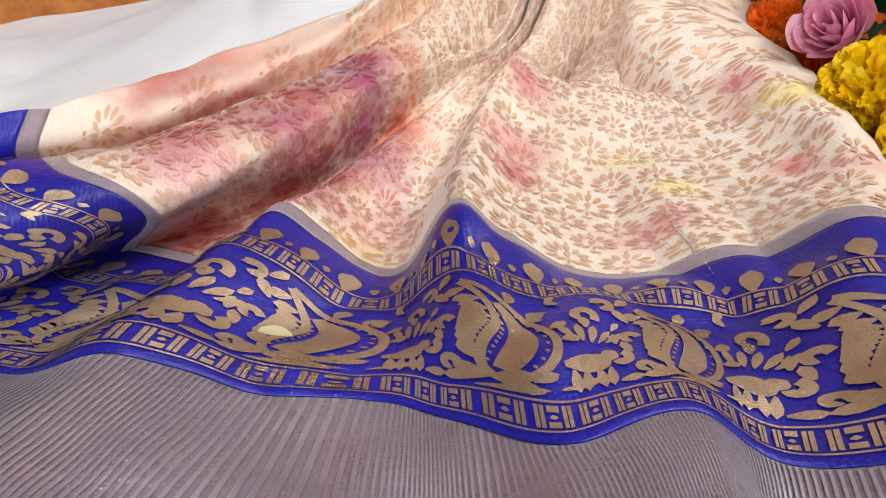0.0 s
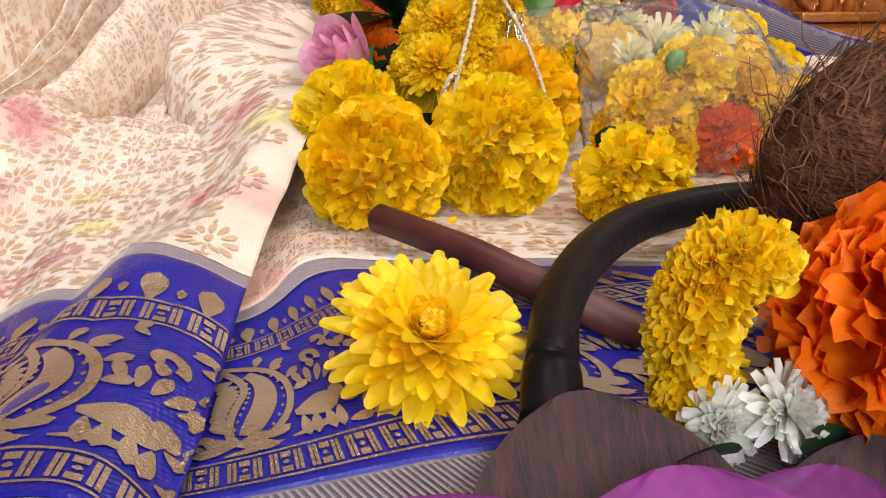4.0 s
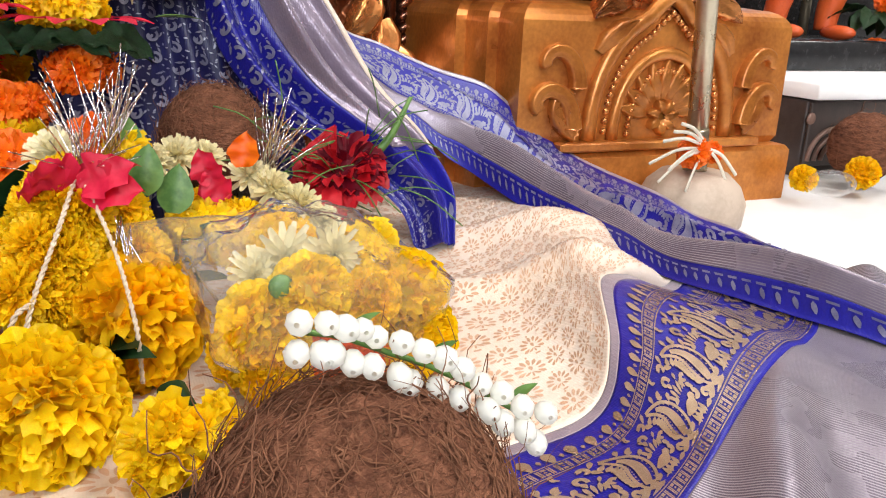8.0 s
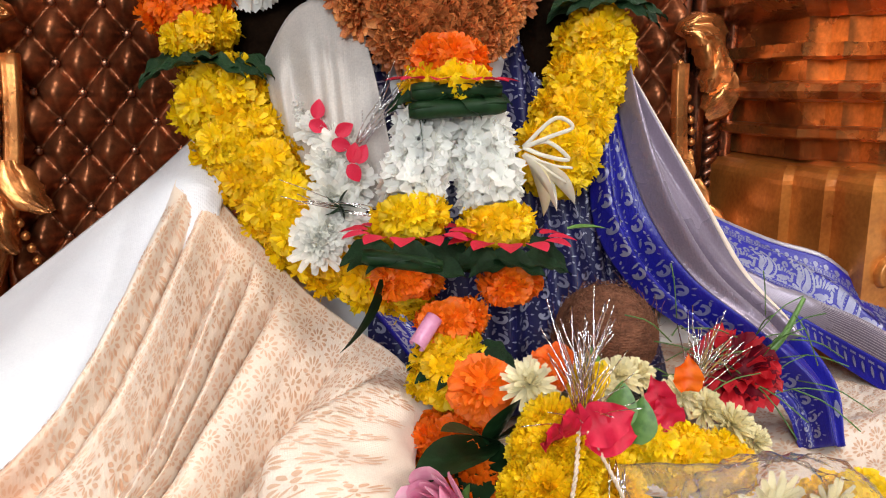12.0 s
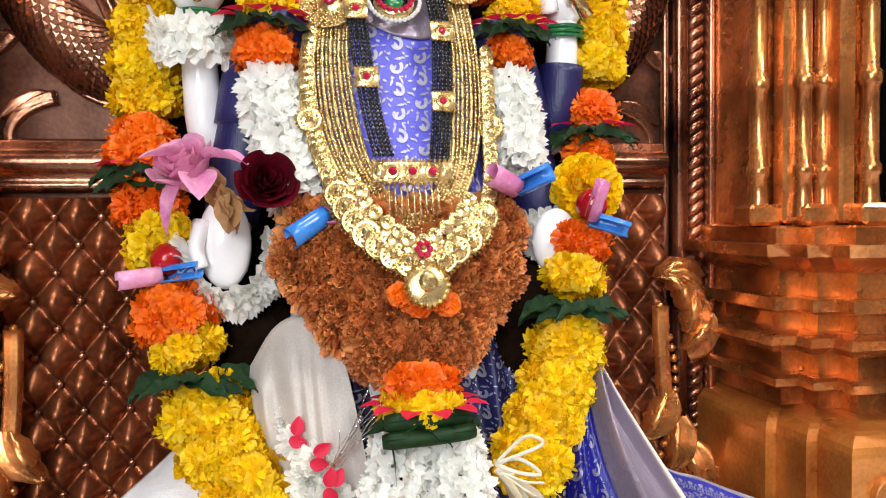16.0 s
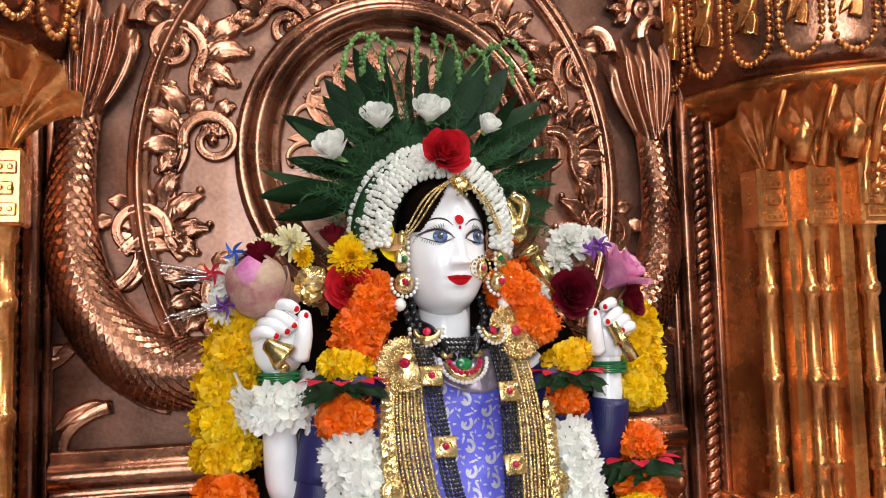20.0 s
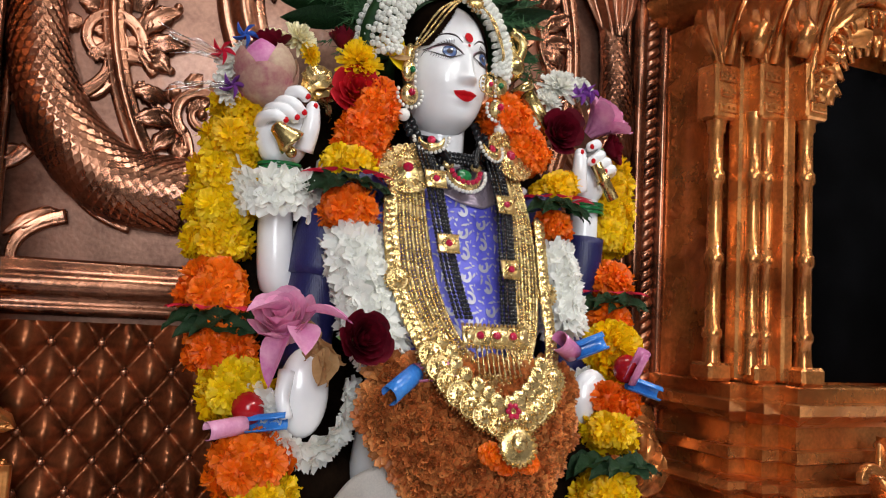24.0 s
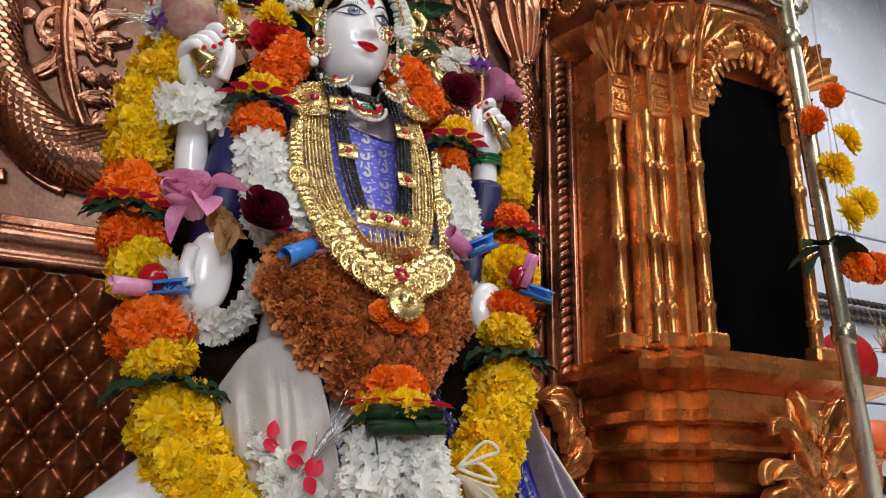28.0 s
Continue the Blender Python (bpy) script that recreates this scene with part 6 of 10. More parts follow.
def ruffled(r, n, seed):
    """A full marigold seen close: broad petals with waved edges on all sides but the foot; it faces +z."""
    random.seed(seed)
    pcs = [ball((0, 0, 0), r * 0.70, 8, 12, (1, 1, 0.8))]
    for i in range(n):
        z = 1 - (i + 0.5) / n * 1.6
        a, q = i * 2.39996 + rnd(-0.2, 0.2), math.sqrt(max(0, 1 - z * z))
        d = unit(np.array((q * math.cos(a), q * math.sin(a), 0.85 * z + 0.05)) + np.array([rnd(-0.2, 0.2), rnd(-0.2, 0.2), rnd(-0.2, 0.2)]))
        side = unit(np.cross(d, (rnd(-0.6, 0.6), rnd(-0.6, 0.6), 1)))
        up = np.cross(side, d)
        ln, wd, ph, cu = r * rnd(0.36, 0.50), r * rnd(0.26, 0.42), rnd(0, 6.28), rnd(-0.3, 0.6)
        V = []
        for f in np.linspace(0, 1, 5):
            for e in np.linspace(-1, 1, 9):
                V.append(d * (r * 0.55 + ln * f * (1 - 0.18 * e * e * f)) + side * wd * 0.5 * e * (0.4 + 0.75 * f - 0.15 * f * f) + up * (ln * cu * f * f + f * f * wd * (0.13 * math.sin(5.5 * e + ph) + 0.06 * math.sin(11 * e - ph))))
        pcs.append((V, quads(5, 9)))
    return merge(pcs)


B = {
    "marigold_y": variants("marigold", lambda s: marigold(1.0, 120, -0.6, 0.85, s, 0.44), "mari_y", 4),
    "marigold_o": variants("marigold", lambda s: marigold(1.0, 120, -0.6, 0.85, s, 0.44), "mari_o", 4),
    "big_y": variants("marigold", lambda s: ruffled(1.0, 300, s), "mari_y", 3),
    "near_o": variants("marigold", lambda s: ruffled(1.0, 330, s), "mari_o", 1),
    "big_o": variants("marigold", lambda s: marigold(1.0, 300, -0.6, 0.85, s, 0.34), "mari_o", 3),
    "mum_y": variants("chrysanthemum", lambda s: mum(1.0, 8, 26, s, 0.16), "mum_y", 3),
    "mum_w": variants("chrysanthemum", lambda s: mum(1.0, 7, 19, s, 0.21), "mum_w", 3),
    "tuft_y": variants("petal_tuft", lambda s: mum(1.0, 4, 11, s, 0.30), "mum_y", 3),
    "mum_c": variants("chrysanthemum", lambda s: mum(1.0, 5, 18, s), "cream_fl", 3),
    "rust": variants("chrysanthemum", lambda s: mum(1.0, 4, 10, s, 0.30, 0.7), "bronze_fl", 5),
    "floret": variants("floret", lambda s: floret(1.0, 6, s), "jasmine", 4),
}


def facing(at, d, k=1.0, spin=None, squash=1.0):
    """A pose at a place, with +z towards d, scaled by k."""
    q = Vector(d).normalized().to_track_quat("Z", "Y").to_matrix().to_4x4()
    return Matrix.Translation(Vector(at)) @ q @ Matrix.Rotation(rnd(0, 6.28) if spin is None else spin, 4, "Z") @ Matrix.Diagonal((k, k, k * squash, 1))


def bloom(kind, at, d, r, parent, name=None, squash=1.0):
    me = random.choice(B[kind])
    return part(name or me.name.split(".")[0], me, None, parent, at=facing(at, d, r, squash=squash))


def strand(parent, kind, path, R, r, step, around=6, front_only=False, jitter=0.15, tilt=0.0):
    """Blooms set round a path, so that they make a thick rope of radius R."""
    P0 = spline(path, 200)
    seg = np.linalg.norm(np.diff(P0, axis=0), axis=1)
    L = np.concatenate([[0], np.cumsum(seg)])
    n = max(1, int(round(L[-1] / step)))
    s = (np.arange(n) + 0.5) / n * L[-1]
    P = np.stack([np.interp(s, L, P0[:, k]) for k in range(3)], 1)
    T, N, Bn = frames_of(P0)
    for i in range(n):
        j = int(np.argmin(np.abs(L - s[i])))
        for k in range(around):
            a = (k + 0.5 * (i % 2)) * 2 * math.pi / around + rnd(-0.15, 0.15)
            d = math.cos(a) * N[j] + math.sin(a) * Bn[j]
            if front_only and d[1] > 0.45:
                continue
            d2 = d + T[j] * (tilt + rnd(-jitter, jitter))
            c = P[i] + d * max(0.0, R * (1.03 if i % 2 else 0.86) - 0.72 * r) * rnd(0.95, 1.04)
            bloom(kind, c, d2, r * rnd(0.9, 1.1), parent)


def leaves_round(parent, c, R, n, ln, wd, down=-0.3, mat="leaf", name="leaf", a0=0.0, a1=6.283):
    me = mesh_data("leaf", *leaf_blade(1.0, wd / ln, 0.3, 0.25, 0.03), mat)
    for k in range(n):
        a = a0 + (a1 - a0) * (k + rnd(0.2, 0.8)) / n
        d = Vector((math.cos(a), -math.sin(a), down + rnd(-0.25, 0.25))).normalized()
        q = d.to_track_quat("X", "Z").to_matrix().to_4x4()
        part(name, me, None, parent, at=Matrix.Translation(Vector(c) + d * R * 0.45) @ q @ Matrix.Rotation(rnd(-0.6, 0.6), 4, "X") @ Matrix.Diagonal((ln, ln, ln, 1)))


def leaf_band(parent, c, R, n, ln, wd, mat="leaf"):
    """Narrow dark leaves wound round a garland: a thin wavy shelf seen edge-on, with drooping tips at the sides and red petals on top."""
    me = mesh_data("leaf", *leaf_blade(1.0, 0.50, 0.45, 0.22, 0.05, 13), mat)
    for k in range(n):
        a = -math.pi / 2 + (k / (n - 1) - 0.5) * 3.0
        p = Vector(c) + Vector((R * math.cos(a), R * math.sin(a), rnd(-0.004, 0.003)))
        sg = 1 if math.cos(a) > 0 else -1
        d = Vector((sg * (0.55 + 0.6 * abs(math.cos(a))), -0.35, rnd(-0.30, 0.05) - 0.35 * (abs(math.cos(a)) > 0.9))).normalized()
        side = Vector((0.5 * math.cos(a), -0.75, 1.0)).cross(d).normalized()
        m = Matrix((d, side, d.cross(side))).transposed().to_4x4()
        k_ = ln * rnd(0.72, 0.95)
        part("leaf", me, None, parent, at=Matrix.Translation(p - d * k_ * 0.45) @ m @ Matrix.Rotation(rnd(-0.35, 0.35), 4, "X") @ Matrix.Diagonal((k_, k_, k_, 1)))


def petals_round(parent, c, R, n, ln, mat, a0=0.0, a1=6.283, down=-0.1):
    me = mesh_data("petal", *leaf_blade(1.0, 0.8, 0.2, 0.2), mat)
    for k in range(n):
        a = a0 + (a1 - a0) * (k + 0.5) / n
        d = Vector((math.cos(a), -math.sin(a), down)).normalized()
        part("petal", me, None, parent, at=Matrix.Translation(Vector(c) + d * R * 0.7) @ d.to_track_quat("X", "Z").to_matrix().to_4x4() @ Matrix.Diagonal((ln, ln, ln, 1)))


def ribbon_bow(at, parent, kinds, r=0.012, ln=0.04):
    """Short curled lengths of satin ribbon."""
    for mat, d in kinds:
        a = np.linspace(0, 5.2, 22)
        d = unit(d)
        s = unit(np.cross(d, (0.2, 0.3, 1)))
        u = np.cross(s, d)
        pts = [np.array(at) + (math.cos(t) * s + math.sin(t) * u) * r * (0.55 + 0.45 * t / 5.2) for t in a]
        V = [p + d * ln * e for p in pts for e in (0.0, 0.33, 0.66, 1.0)]
        ob = part("ribbon_curl", (V, quads(22, 4)), mat, parent)
        so = ob.modifiers.new("thickness", "SOLIDIFY")
        so.thickness = 0.0004


def rope(pts, r=0.0012, n=60, mat="string", parent=None, name="string"):
    P = spline(pts, n)
    T, N, Bn = frames_of(P)
    L = np.concatenate([[0], np.cumsum(np.linalg.norm(np.diff(P, axis=0), axis=1))])
    out = []
    for k in range(2):
        a = (L / (r * 7) * 6.28 + k * math.pi)[:, None]
        out.append(tube(P + r * 0.6 * (np.cos(a) * N + np.sin(a) * Bn), r * 0.72, 6))
    return part(name, merge(out), mat, parent)

# ---- the statue: one plain mesh of painted white marble, with black gap fillers ----
HC = np.array([0.296, 0.721, 0.686])      # middle of the head


def face_y(x, z):
    """How far forward the front of the head stands at (x, z) from its middle."""
    zz = z / 0.064
    wx = 0.0388 * (1 - 0.13 * np.clip(-zz, 0, 1) ** 2.2 - 0.10 * np.clip(zz, 0, 1) ** 2)
    q = np.clip(1 - np.abs(x / wx) ** 2.2 - np.clip(np.abs(zz), 0, 1) ** 2.9, 0, None)
    y = 0.044 * q ** 0.46
    g = lambda cx, cz, sx, sz: np.exp(-((x - cx) / sx) ** 2 - ((z - cz) / sz) ** 2)
    # nose: a soft bridge that widens to a rounded tip with wings
    run = np.clip((0.014 - z) / 0.032, 0, 1)
    y += (0.0015 + 0.0095 * run ** 1.3) * np.exp(-(x / (0.0042 + 0.0022 * run)) ** 2) * np.clip((z + 0.0225) / 0.0055, 0, 1) ** 0.7 * np.clip((0.022 - z) / 0.010, 0, 1)
    y += 0.0040 * (g(0.0066, -0.0168, 0.0034, 0.0036) + g(-0.0066, -0.0168, 0.0034, 0.0036)) + 0.0020 * g(0, -0.0165, 0.0045, 0.0045)
    # eye hollows, brow ridge, cheeks, lips, chin
    y -= 0.0032 * (g(0.0185, 0.0085, 0.0105, 0.0060) + g(-0.0185, 0.0085, 0.0105, 0.0060))
    y += 0.0014 * (g(0.017, 0.0200, 0.013, 0.005) + g(-0.017, 0.0200, 0.013, 0.005))
    y += 0.0028 * (g(0.0215, -0.018, 0.012, 0.014) + g(-0.0215, -0.018, 0.012, 0.014))
    y += 0.0034 * g(0, -0.0283, 0.0100, 0.0030) + 0.0034 * g(0, -0.0348, 0.0080, 0.0032) - 0.0014 * g(0, -0.0314, 0.012, 0.0010)
    y -= 0.0012 * g(0, -0.0410, 0.008, 0.003) - 0.0034 * g(0, -0.0505, 0.012, 0.008)
    return y


def head_mesh():
    out, slots = [], []

    def add(VF, slot):
        out.append(VF)
        slots.extend([slot] * len(VF[1]))

    nu, nv = 130, 140
    th, ph = np.linspace(0.01, math.pi - 0.01, nu), np.linspace(0, 2 * math.pi, nv, endpoint=False)
    TH, PH = np.meshgrid(th, ph, indexing="ij")
    z = 0.064 * np.cos(TH)
    wx = 0.0388 * (1 - 0.13 * np.clip(-np.cos(TH), 0, 1) ** 2.2 - 0.10 * np.clip(np.cos(TH), 0, 1) ** 2)
    x = wx * np.clip(1 - np.abs(np.cos(TH)) ** 2.9, 0, 1) ** (1 / 2.2) * np.sin(PH)
    yb = 0.050 * np.sqrt(np.clip(1 - np.cos(TH) ** 2, 0, 1)) * np.abs(np.cos(PH))
    y = np.where(np.cos(PH) > 0, -face_y(x * 0.999, z), yb)
    V = np.stack([x, y, z], -1).reshape(-1, 3)
    add((V, quads(nu, nv, True)), 0)
    # hair over crown and sides, parted above the brow
    Vh = V * np.array([1.09, 1.05, 1.07]) + np.array([0, 0.002, 0.002])
    Fh = []
    for f in quads(nu, nv, True):
        c = Vh[list(f)].mean(0)
        if c[2] > -0.03 and (c[1] > 0.0 or abs(c[0]) > 0.004 + (0.058 - c[2]) * 0.62 + 0.0 * c[1]):
            if c[1] > -0.012 or c[2] > 0.012:
                Fh.append(f)
    add((Vh, Fh), 1)

    def patch(pts_l, pts_r, lift, slot):
        A, Bp = np.asarray(pts_l, float), np.asarray(pts_r, float)
        rows = [A * (1 - f) + Bp * f for f in np.linspace(0, 1, 7)]
        Vp = []
        for r_ in rows:
            for px, pz in r_:
                Vp.append((px, -face_y(np.array(px), np.array(pz)) - lift, pz))
        add((Vp, quads(7, len(A))), slot)

    def line(pts, r_, slot, lift=0.0004):
        P = spline([(px, -float(face_y(np.array(px), np.array(pz))) - lift, pz) for px, pz in pts], 20)
        add(tube(P, np.interp(np.linspace(0, 1, 20), [0, 0.35, 1], [0.3, 1, 0.25]) * r_, 6), slot)

    for s in (-1, 1):
        n = 15
        t = np.linspace(0, 1, n)
        ex = s * (0.0060 + 0.0262 * t)
        top, bot = 0.0062 + 0.0050 * np.sin(math.pi * t) ** 0.8 + 0.0022 * t, 0.0062 - 0.0034 * np.sin(math.pi * t) + 0.0022 * t
        patch(np.stack([ex, top + 0.0026], 1), np.stack([ex, top - 0.0004], 1), 0.0010, 6)
        patch(np.stack([ex, top], 1), np.stack([ex, bot], 1), 0.0016, 5)
        for rr, slot, lf in ((0.0060, 3, 0.0020), (0.0054, 4, 0.0022), (0.0026, 3, 0.0025), (0.0009, 0, 0.0028)):
            a = np.linspace(0.2, math.pi - 0.2, 11)
            cx, cz = s * 0.0188 + 0.0018 + (0.0012 if rr < 0.001 else 0), 0.0078 + (0.0020 if rr < 0.001 else 0)
            patch(np.stack([cx + rr * np.cos(a), np.minimum(cz + rr * np.sin(a), 0.0124)], 1), np.stack([cx + rr * np.cos(a), cz - rr * np.sin(a)], 1), lf, slot)
        line([(s * 0.0052, 0.0054), (s * 0.012, 0.0116), (s * 0.019, 0.0142), (s * 0.026, 0.0130), (s * 0.0350, 0.0096)], 0.0013, 3, 0.0018)
        line([(s * 0.0060, 0.0052), (s * 0.018, 0.0022), (s * 0.0325, 0.0082)], 0.0006, 3, 0.0016)
        line([(s * 0.0060, 0.0172), (s * 0.012, 0.0222), (s * 0.020, 0.0238), (s * 0.028, 0.0210), (s * 0.0345, 0.0140)], 0.0010, 3, 0.0003)
        for k in range(11):
            px = s * (0.014 + 0.0016 * k)
            line([(px, 0.0146 - 0.00006 * k * k), (px + s * (0.0006 + 0.00030 * k), 0.0178 - 0.00009 * k * k), (px + s * (0.0010 + 0.0005 * k), 0.0194 - 0.00016 * k * k)], 0.00036, 3, 0.0008)
            line([(px, 0.0026 + 0.00008 * (k - 3) ** 2), (px + s * 0.0006, 0.0006 + 0.00008 * (k - 3) ** 2), (px + s * 0.0014, -0.0006 + 0.00008 * (k - 3) ** 2)], 0.00026, 3, 0.0008)
    t = np.linspace(-1, 1, 17)
    lip = 0.0125 * t
    patch(np.stack([lip, -0.0312 + 0.0048 * (1 - np.abs(t)) ** 0.8 - 0.0016 * np.exp(-(t / 0.16) ** 2) + 0.0026 * t * t], 1), np.stack([lip, -0.0314 + 0.0026 * t * t], 1), 0.0006, 2)
    patch(np.stack([lip, -0.0314 + 0.0026 * t * t], 1), np.stack([lip, -0.0313 - 0.0054 * (1 - t * t) ** 0.9 + 0.0026 * t * t], 1), 0.0006, 2)
    a = np.linspace(0, math.pi, 13)
    patch(np.stack([0.0044 * np.cos(a), 0.0226 + 0.0046 * np.sin(a)], 1), np.stack([0.0044 * np.cos(a), 0.0226 - 0.0046 * np.sin(a)], 1), 0.0020, 2)
    patch(np.stack([0.0014 * np.cos(a), 0.0150 + 0.0016 * np.sin(a)], 1), np.stack([0.0014 * np.cos(a), 0.0150 - 0.0016 * np.sin(a)], 1), 0.0014, 2)
    V, F = merge(out)
    R_ = Matrix.Rotation(radians(7), 3, "Z") @ Matrix.Rotation(radians(-1), 3, "X")
    return V @ np.array(R_).T + HC, F, slots


SV, SF, SS = head_mesh()
body = []
body.append(tube(spline([(0.300, 0.730, 0.655), (0.300, 0.732, 0.61), (0.299, 0.730, 0.575)], 10), [0.027, 0.0255, 0.025, 0.025, 0.025, 0.025, 0.026, 0.028, 0.032, 0.04], 18))
lv = [(0.602, 0.03, 0.028, 0.738), (0.596, 0.066, 0.034, 0.740), (0.58, 0.084, 0.042, 0.738), (0.55, 0.086, 0.047, 0.730), (0.50, 0.080, 0.047, 0.714), (0.45, 0.074, 0.046, 0.692), (0.40, 0.078, 0.050, 0.672), (0.34, 0.085, 0.052, 0.675), (0.25, 0.090, 0.055, 0.69), (0.10, 0.12, 0.07, 0.70), (0.0, 0.15, 0.08, 0.70)]
a = np.linspace(0, 2 * math.pi, 40, endpoint=False)
V = [(0.298 + rx * math.cos(t), cy - ry * math.sin(t), z) for z, rx, ry, cy in lv for t in a]
body.append((V, quads(len(lv), 40, True)))
# four arms: two raised fists, two lowered with open palms
body.append(tube(spline([(0.222, 0.722, 0.575), (0.175, 0.735, 0.51), (0.150, 0.715, 0.475), (0.143, 0.712, 0.53), (0.143, 0.712, 0.585)], 24), np.linspace(0.019, 0.0135, 24), 14))
body.append(tube(spline([(0.375, 0.722, 0.575), (0.425, 0.735, 0.51), (0.448, 0.715, 0.475), (0.457, 0.712, 0.53), (0.459, 0.712, 0.585)], 24), np.linspace(0.019, 0.0135, 24), 14))
body.append(tube(spline([(0.222, 0.715, 0.565), (0.185, 0.71, 0.48), (0.168, 0.69, 0.40), (0.166, 0.680, 0.365)], 24), np.linspace(0.018, 0.0135, 24), 14))
body.append(tube(spline([(0.375, 0.715, 0.565), (0.412, 0.71, 0.48), (0.430, 0.69, 0.40), (0.432, 0.665, 0.365)], 24), np.linspace(0.018, 0.0135, 24), 14))
body.append(ball((0.143, 0.708, 0.603), 0.0225, 14, 18, (1.08, 0.75, 1.35)))
nails = []


def fist(c, s):
    """A hand closed round a thing: four fingers curled over from the back, each with a painted nail, and a thumb beside them."""
    c = np.asarray(c, float)
    for (kx, kz), (nx_, nz_), r in (((-0.0195, 0.008), (-0.0050, 0.006), 0.0060), ((-0.0135, 0.016), (0.0040, 0.0095), 0.0063), ((-0.0060, 0.023), (0.0100, 0.0145), 0.0063), ((0.0000, 0.031), (0.0120, 0.0285), 0.0060)):
        P = spline([c + np.array([s * kx, 0.004, kz - 0.004]), c + np.array([s * kx, -0.010, kz]), c + np.array([s * (kx * 0.5 + nx_ * 0.5), -0.020, kz * 0.5 + nz_ * 0.5 + 0.002]), c + np.array([s * nx_, -0.019, nz_])], 14)
        body.append(tube(P, np.linspace(r, r * 0.82, 14), 10))
        body.append(ball(P[-1], r * 0.82, 6, 9))
        nails.append(ball(P[-1] + np.array([s * 0.001, -r * 0.72, -0.0005]), 0.0025, 5, 7, (1.1, 0.5, 1.1)))
    P = spline([c + np.array([s * 0.016, -0.006, -0.014]), c + np.array([s * 0.020, -0.013, 0.004]), c + np.array([s * 0.0205, -0.014, 0.021])], 12)
    body.append(tube(P, np.linspace(0.0095, 0.0062, 12), 10))
    body.append(ball(P[-1], 0.0062, 6, 9))
    nails.append(ball(P[-1] + np.array([s * 0.001, -0.0052, 0.001]), 0.0025, 5, 7, (0.9, 0.5, 1.2)))


fist((0.143, 0.704, 0.604), 1)
body.append(ball((0.459, 0.708, 0.600), 0.0200, 14, 18, (0.95, 0.75, 1.35)))
fist((0.457, 0.704, 0.600), -1)
body.append(ball((0.163, 0.662, 0.388), 0.0240, 16, 20, (0.86, 0.60, 1.50)))
body.append(tube(spline([(0.147, 0.655, 0.405), (0.143, 0.648, 0.385), (0.147, 0.645, 0.370)], 10), np.linspace(0.007, 0.005, 10), 9))
body.append(ball((0.430, 0.650, 0.385), 0.022, 12, 16, (0.95, 0.55, 1.25)))
BV, BF = merge(body)
# black balls added behind body and lap; they paint the shaded gaps
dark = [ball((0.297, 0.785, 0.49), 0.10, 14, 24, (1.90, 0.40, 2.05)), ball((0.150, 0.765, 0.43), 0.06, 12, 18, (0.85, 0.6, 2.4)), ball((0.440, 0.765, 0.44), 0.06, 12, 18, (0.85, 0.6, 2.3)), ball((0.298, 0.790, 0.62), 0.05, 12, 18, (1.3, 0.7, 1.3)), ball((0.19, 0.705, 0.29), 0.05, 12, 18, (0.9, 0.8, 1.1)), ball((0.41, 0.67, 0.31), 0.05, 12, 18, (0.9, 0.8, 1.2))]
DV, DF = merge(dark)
NV, NF = merge(nails)
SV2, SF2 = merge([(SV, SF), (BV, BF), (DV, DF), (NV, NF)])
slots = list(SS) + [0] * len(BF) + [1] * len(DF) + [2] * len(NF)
statue = new("statue", mesh_data("statue", SV2, SF2, ["stat_skin", "stat_black", "stat_lip", "stat_brow", "stat_iris", "stat_skin", "stat_lid"], slots))
tagged(statue, "seated white marble temple statue with painted face, four arms", "statue")


# ---- bodice of blue brocade ----
def bodice(u, v):
    z = 0.575 - v * 0.20
    cy = np.interp(z, [0.37, 0.40, 0.45, 0.50, 0.55, 0.58], [0.668, 0.673, 0.692, 0.714, 0.730, 0.738])
    rx = np.interp(z, [0.37, 0.40, 0.45, 0.50, 0.55, 0.58], [0.086, 0.080, 0.076, 0.082, 0.088, 0.086]) + 0.003
    ry = np.interp(z, [0.37, 0.40, 0.45, 0.50, 0.55, 0.58], [0.056, 0.052, 0.048, 0.049, 0.049, 0.044]) + 0.004
    t = math.pi * (0.04 + 0.92 * (1 - u))
    return np.stack([0.298 + rx * np.cos(t), cy - ry * np.sin(t) - 0.002 * np.sin((u * 14 + v * 9)), z], 1)


bo = thing("sari_bodice", "blue and white vine-brocade cloth over the statue's chest", "sari")
cloth_part("cloth", bodice, (0.0, 1.0, 0.0, 1.0), (60, 40), "blue_pale", bo, "blue brocade")
part("vine_pattern", stamp(bodice, scroll_figure(), [(0.03 + 0.080 * k, 0.03 + 0.098 * j + 0.049 * (k % 2), 0.5 * (-1) ** (j + k), 1.0) for k in range(13) for j in range(10)], 0.092, 0.112, 0.0010), "silver", bo, "woven pale vine figures", smooth=False, kind="stuff")
cloth_part("collar", lambda u, v: bodice(0.30 + 0.4 * u, -0.08 + v * (0.04 + 0.20 * np.clip(u * 1.3, 0, 1) * np.clip(1.5 - u, 0, 1))) + np.array([0, -0.0025, 0]), (0.0, 1.0, 0.0, 1.0), (24, 14), "lilac", bo, "plain lilac yoke")
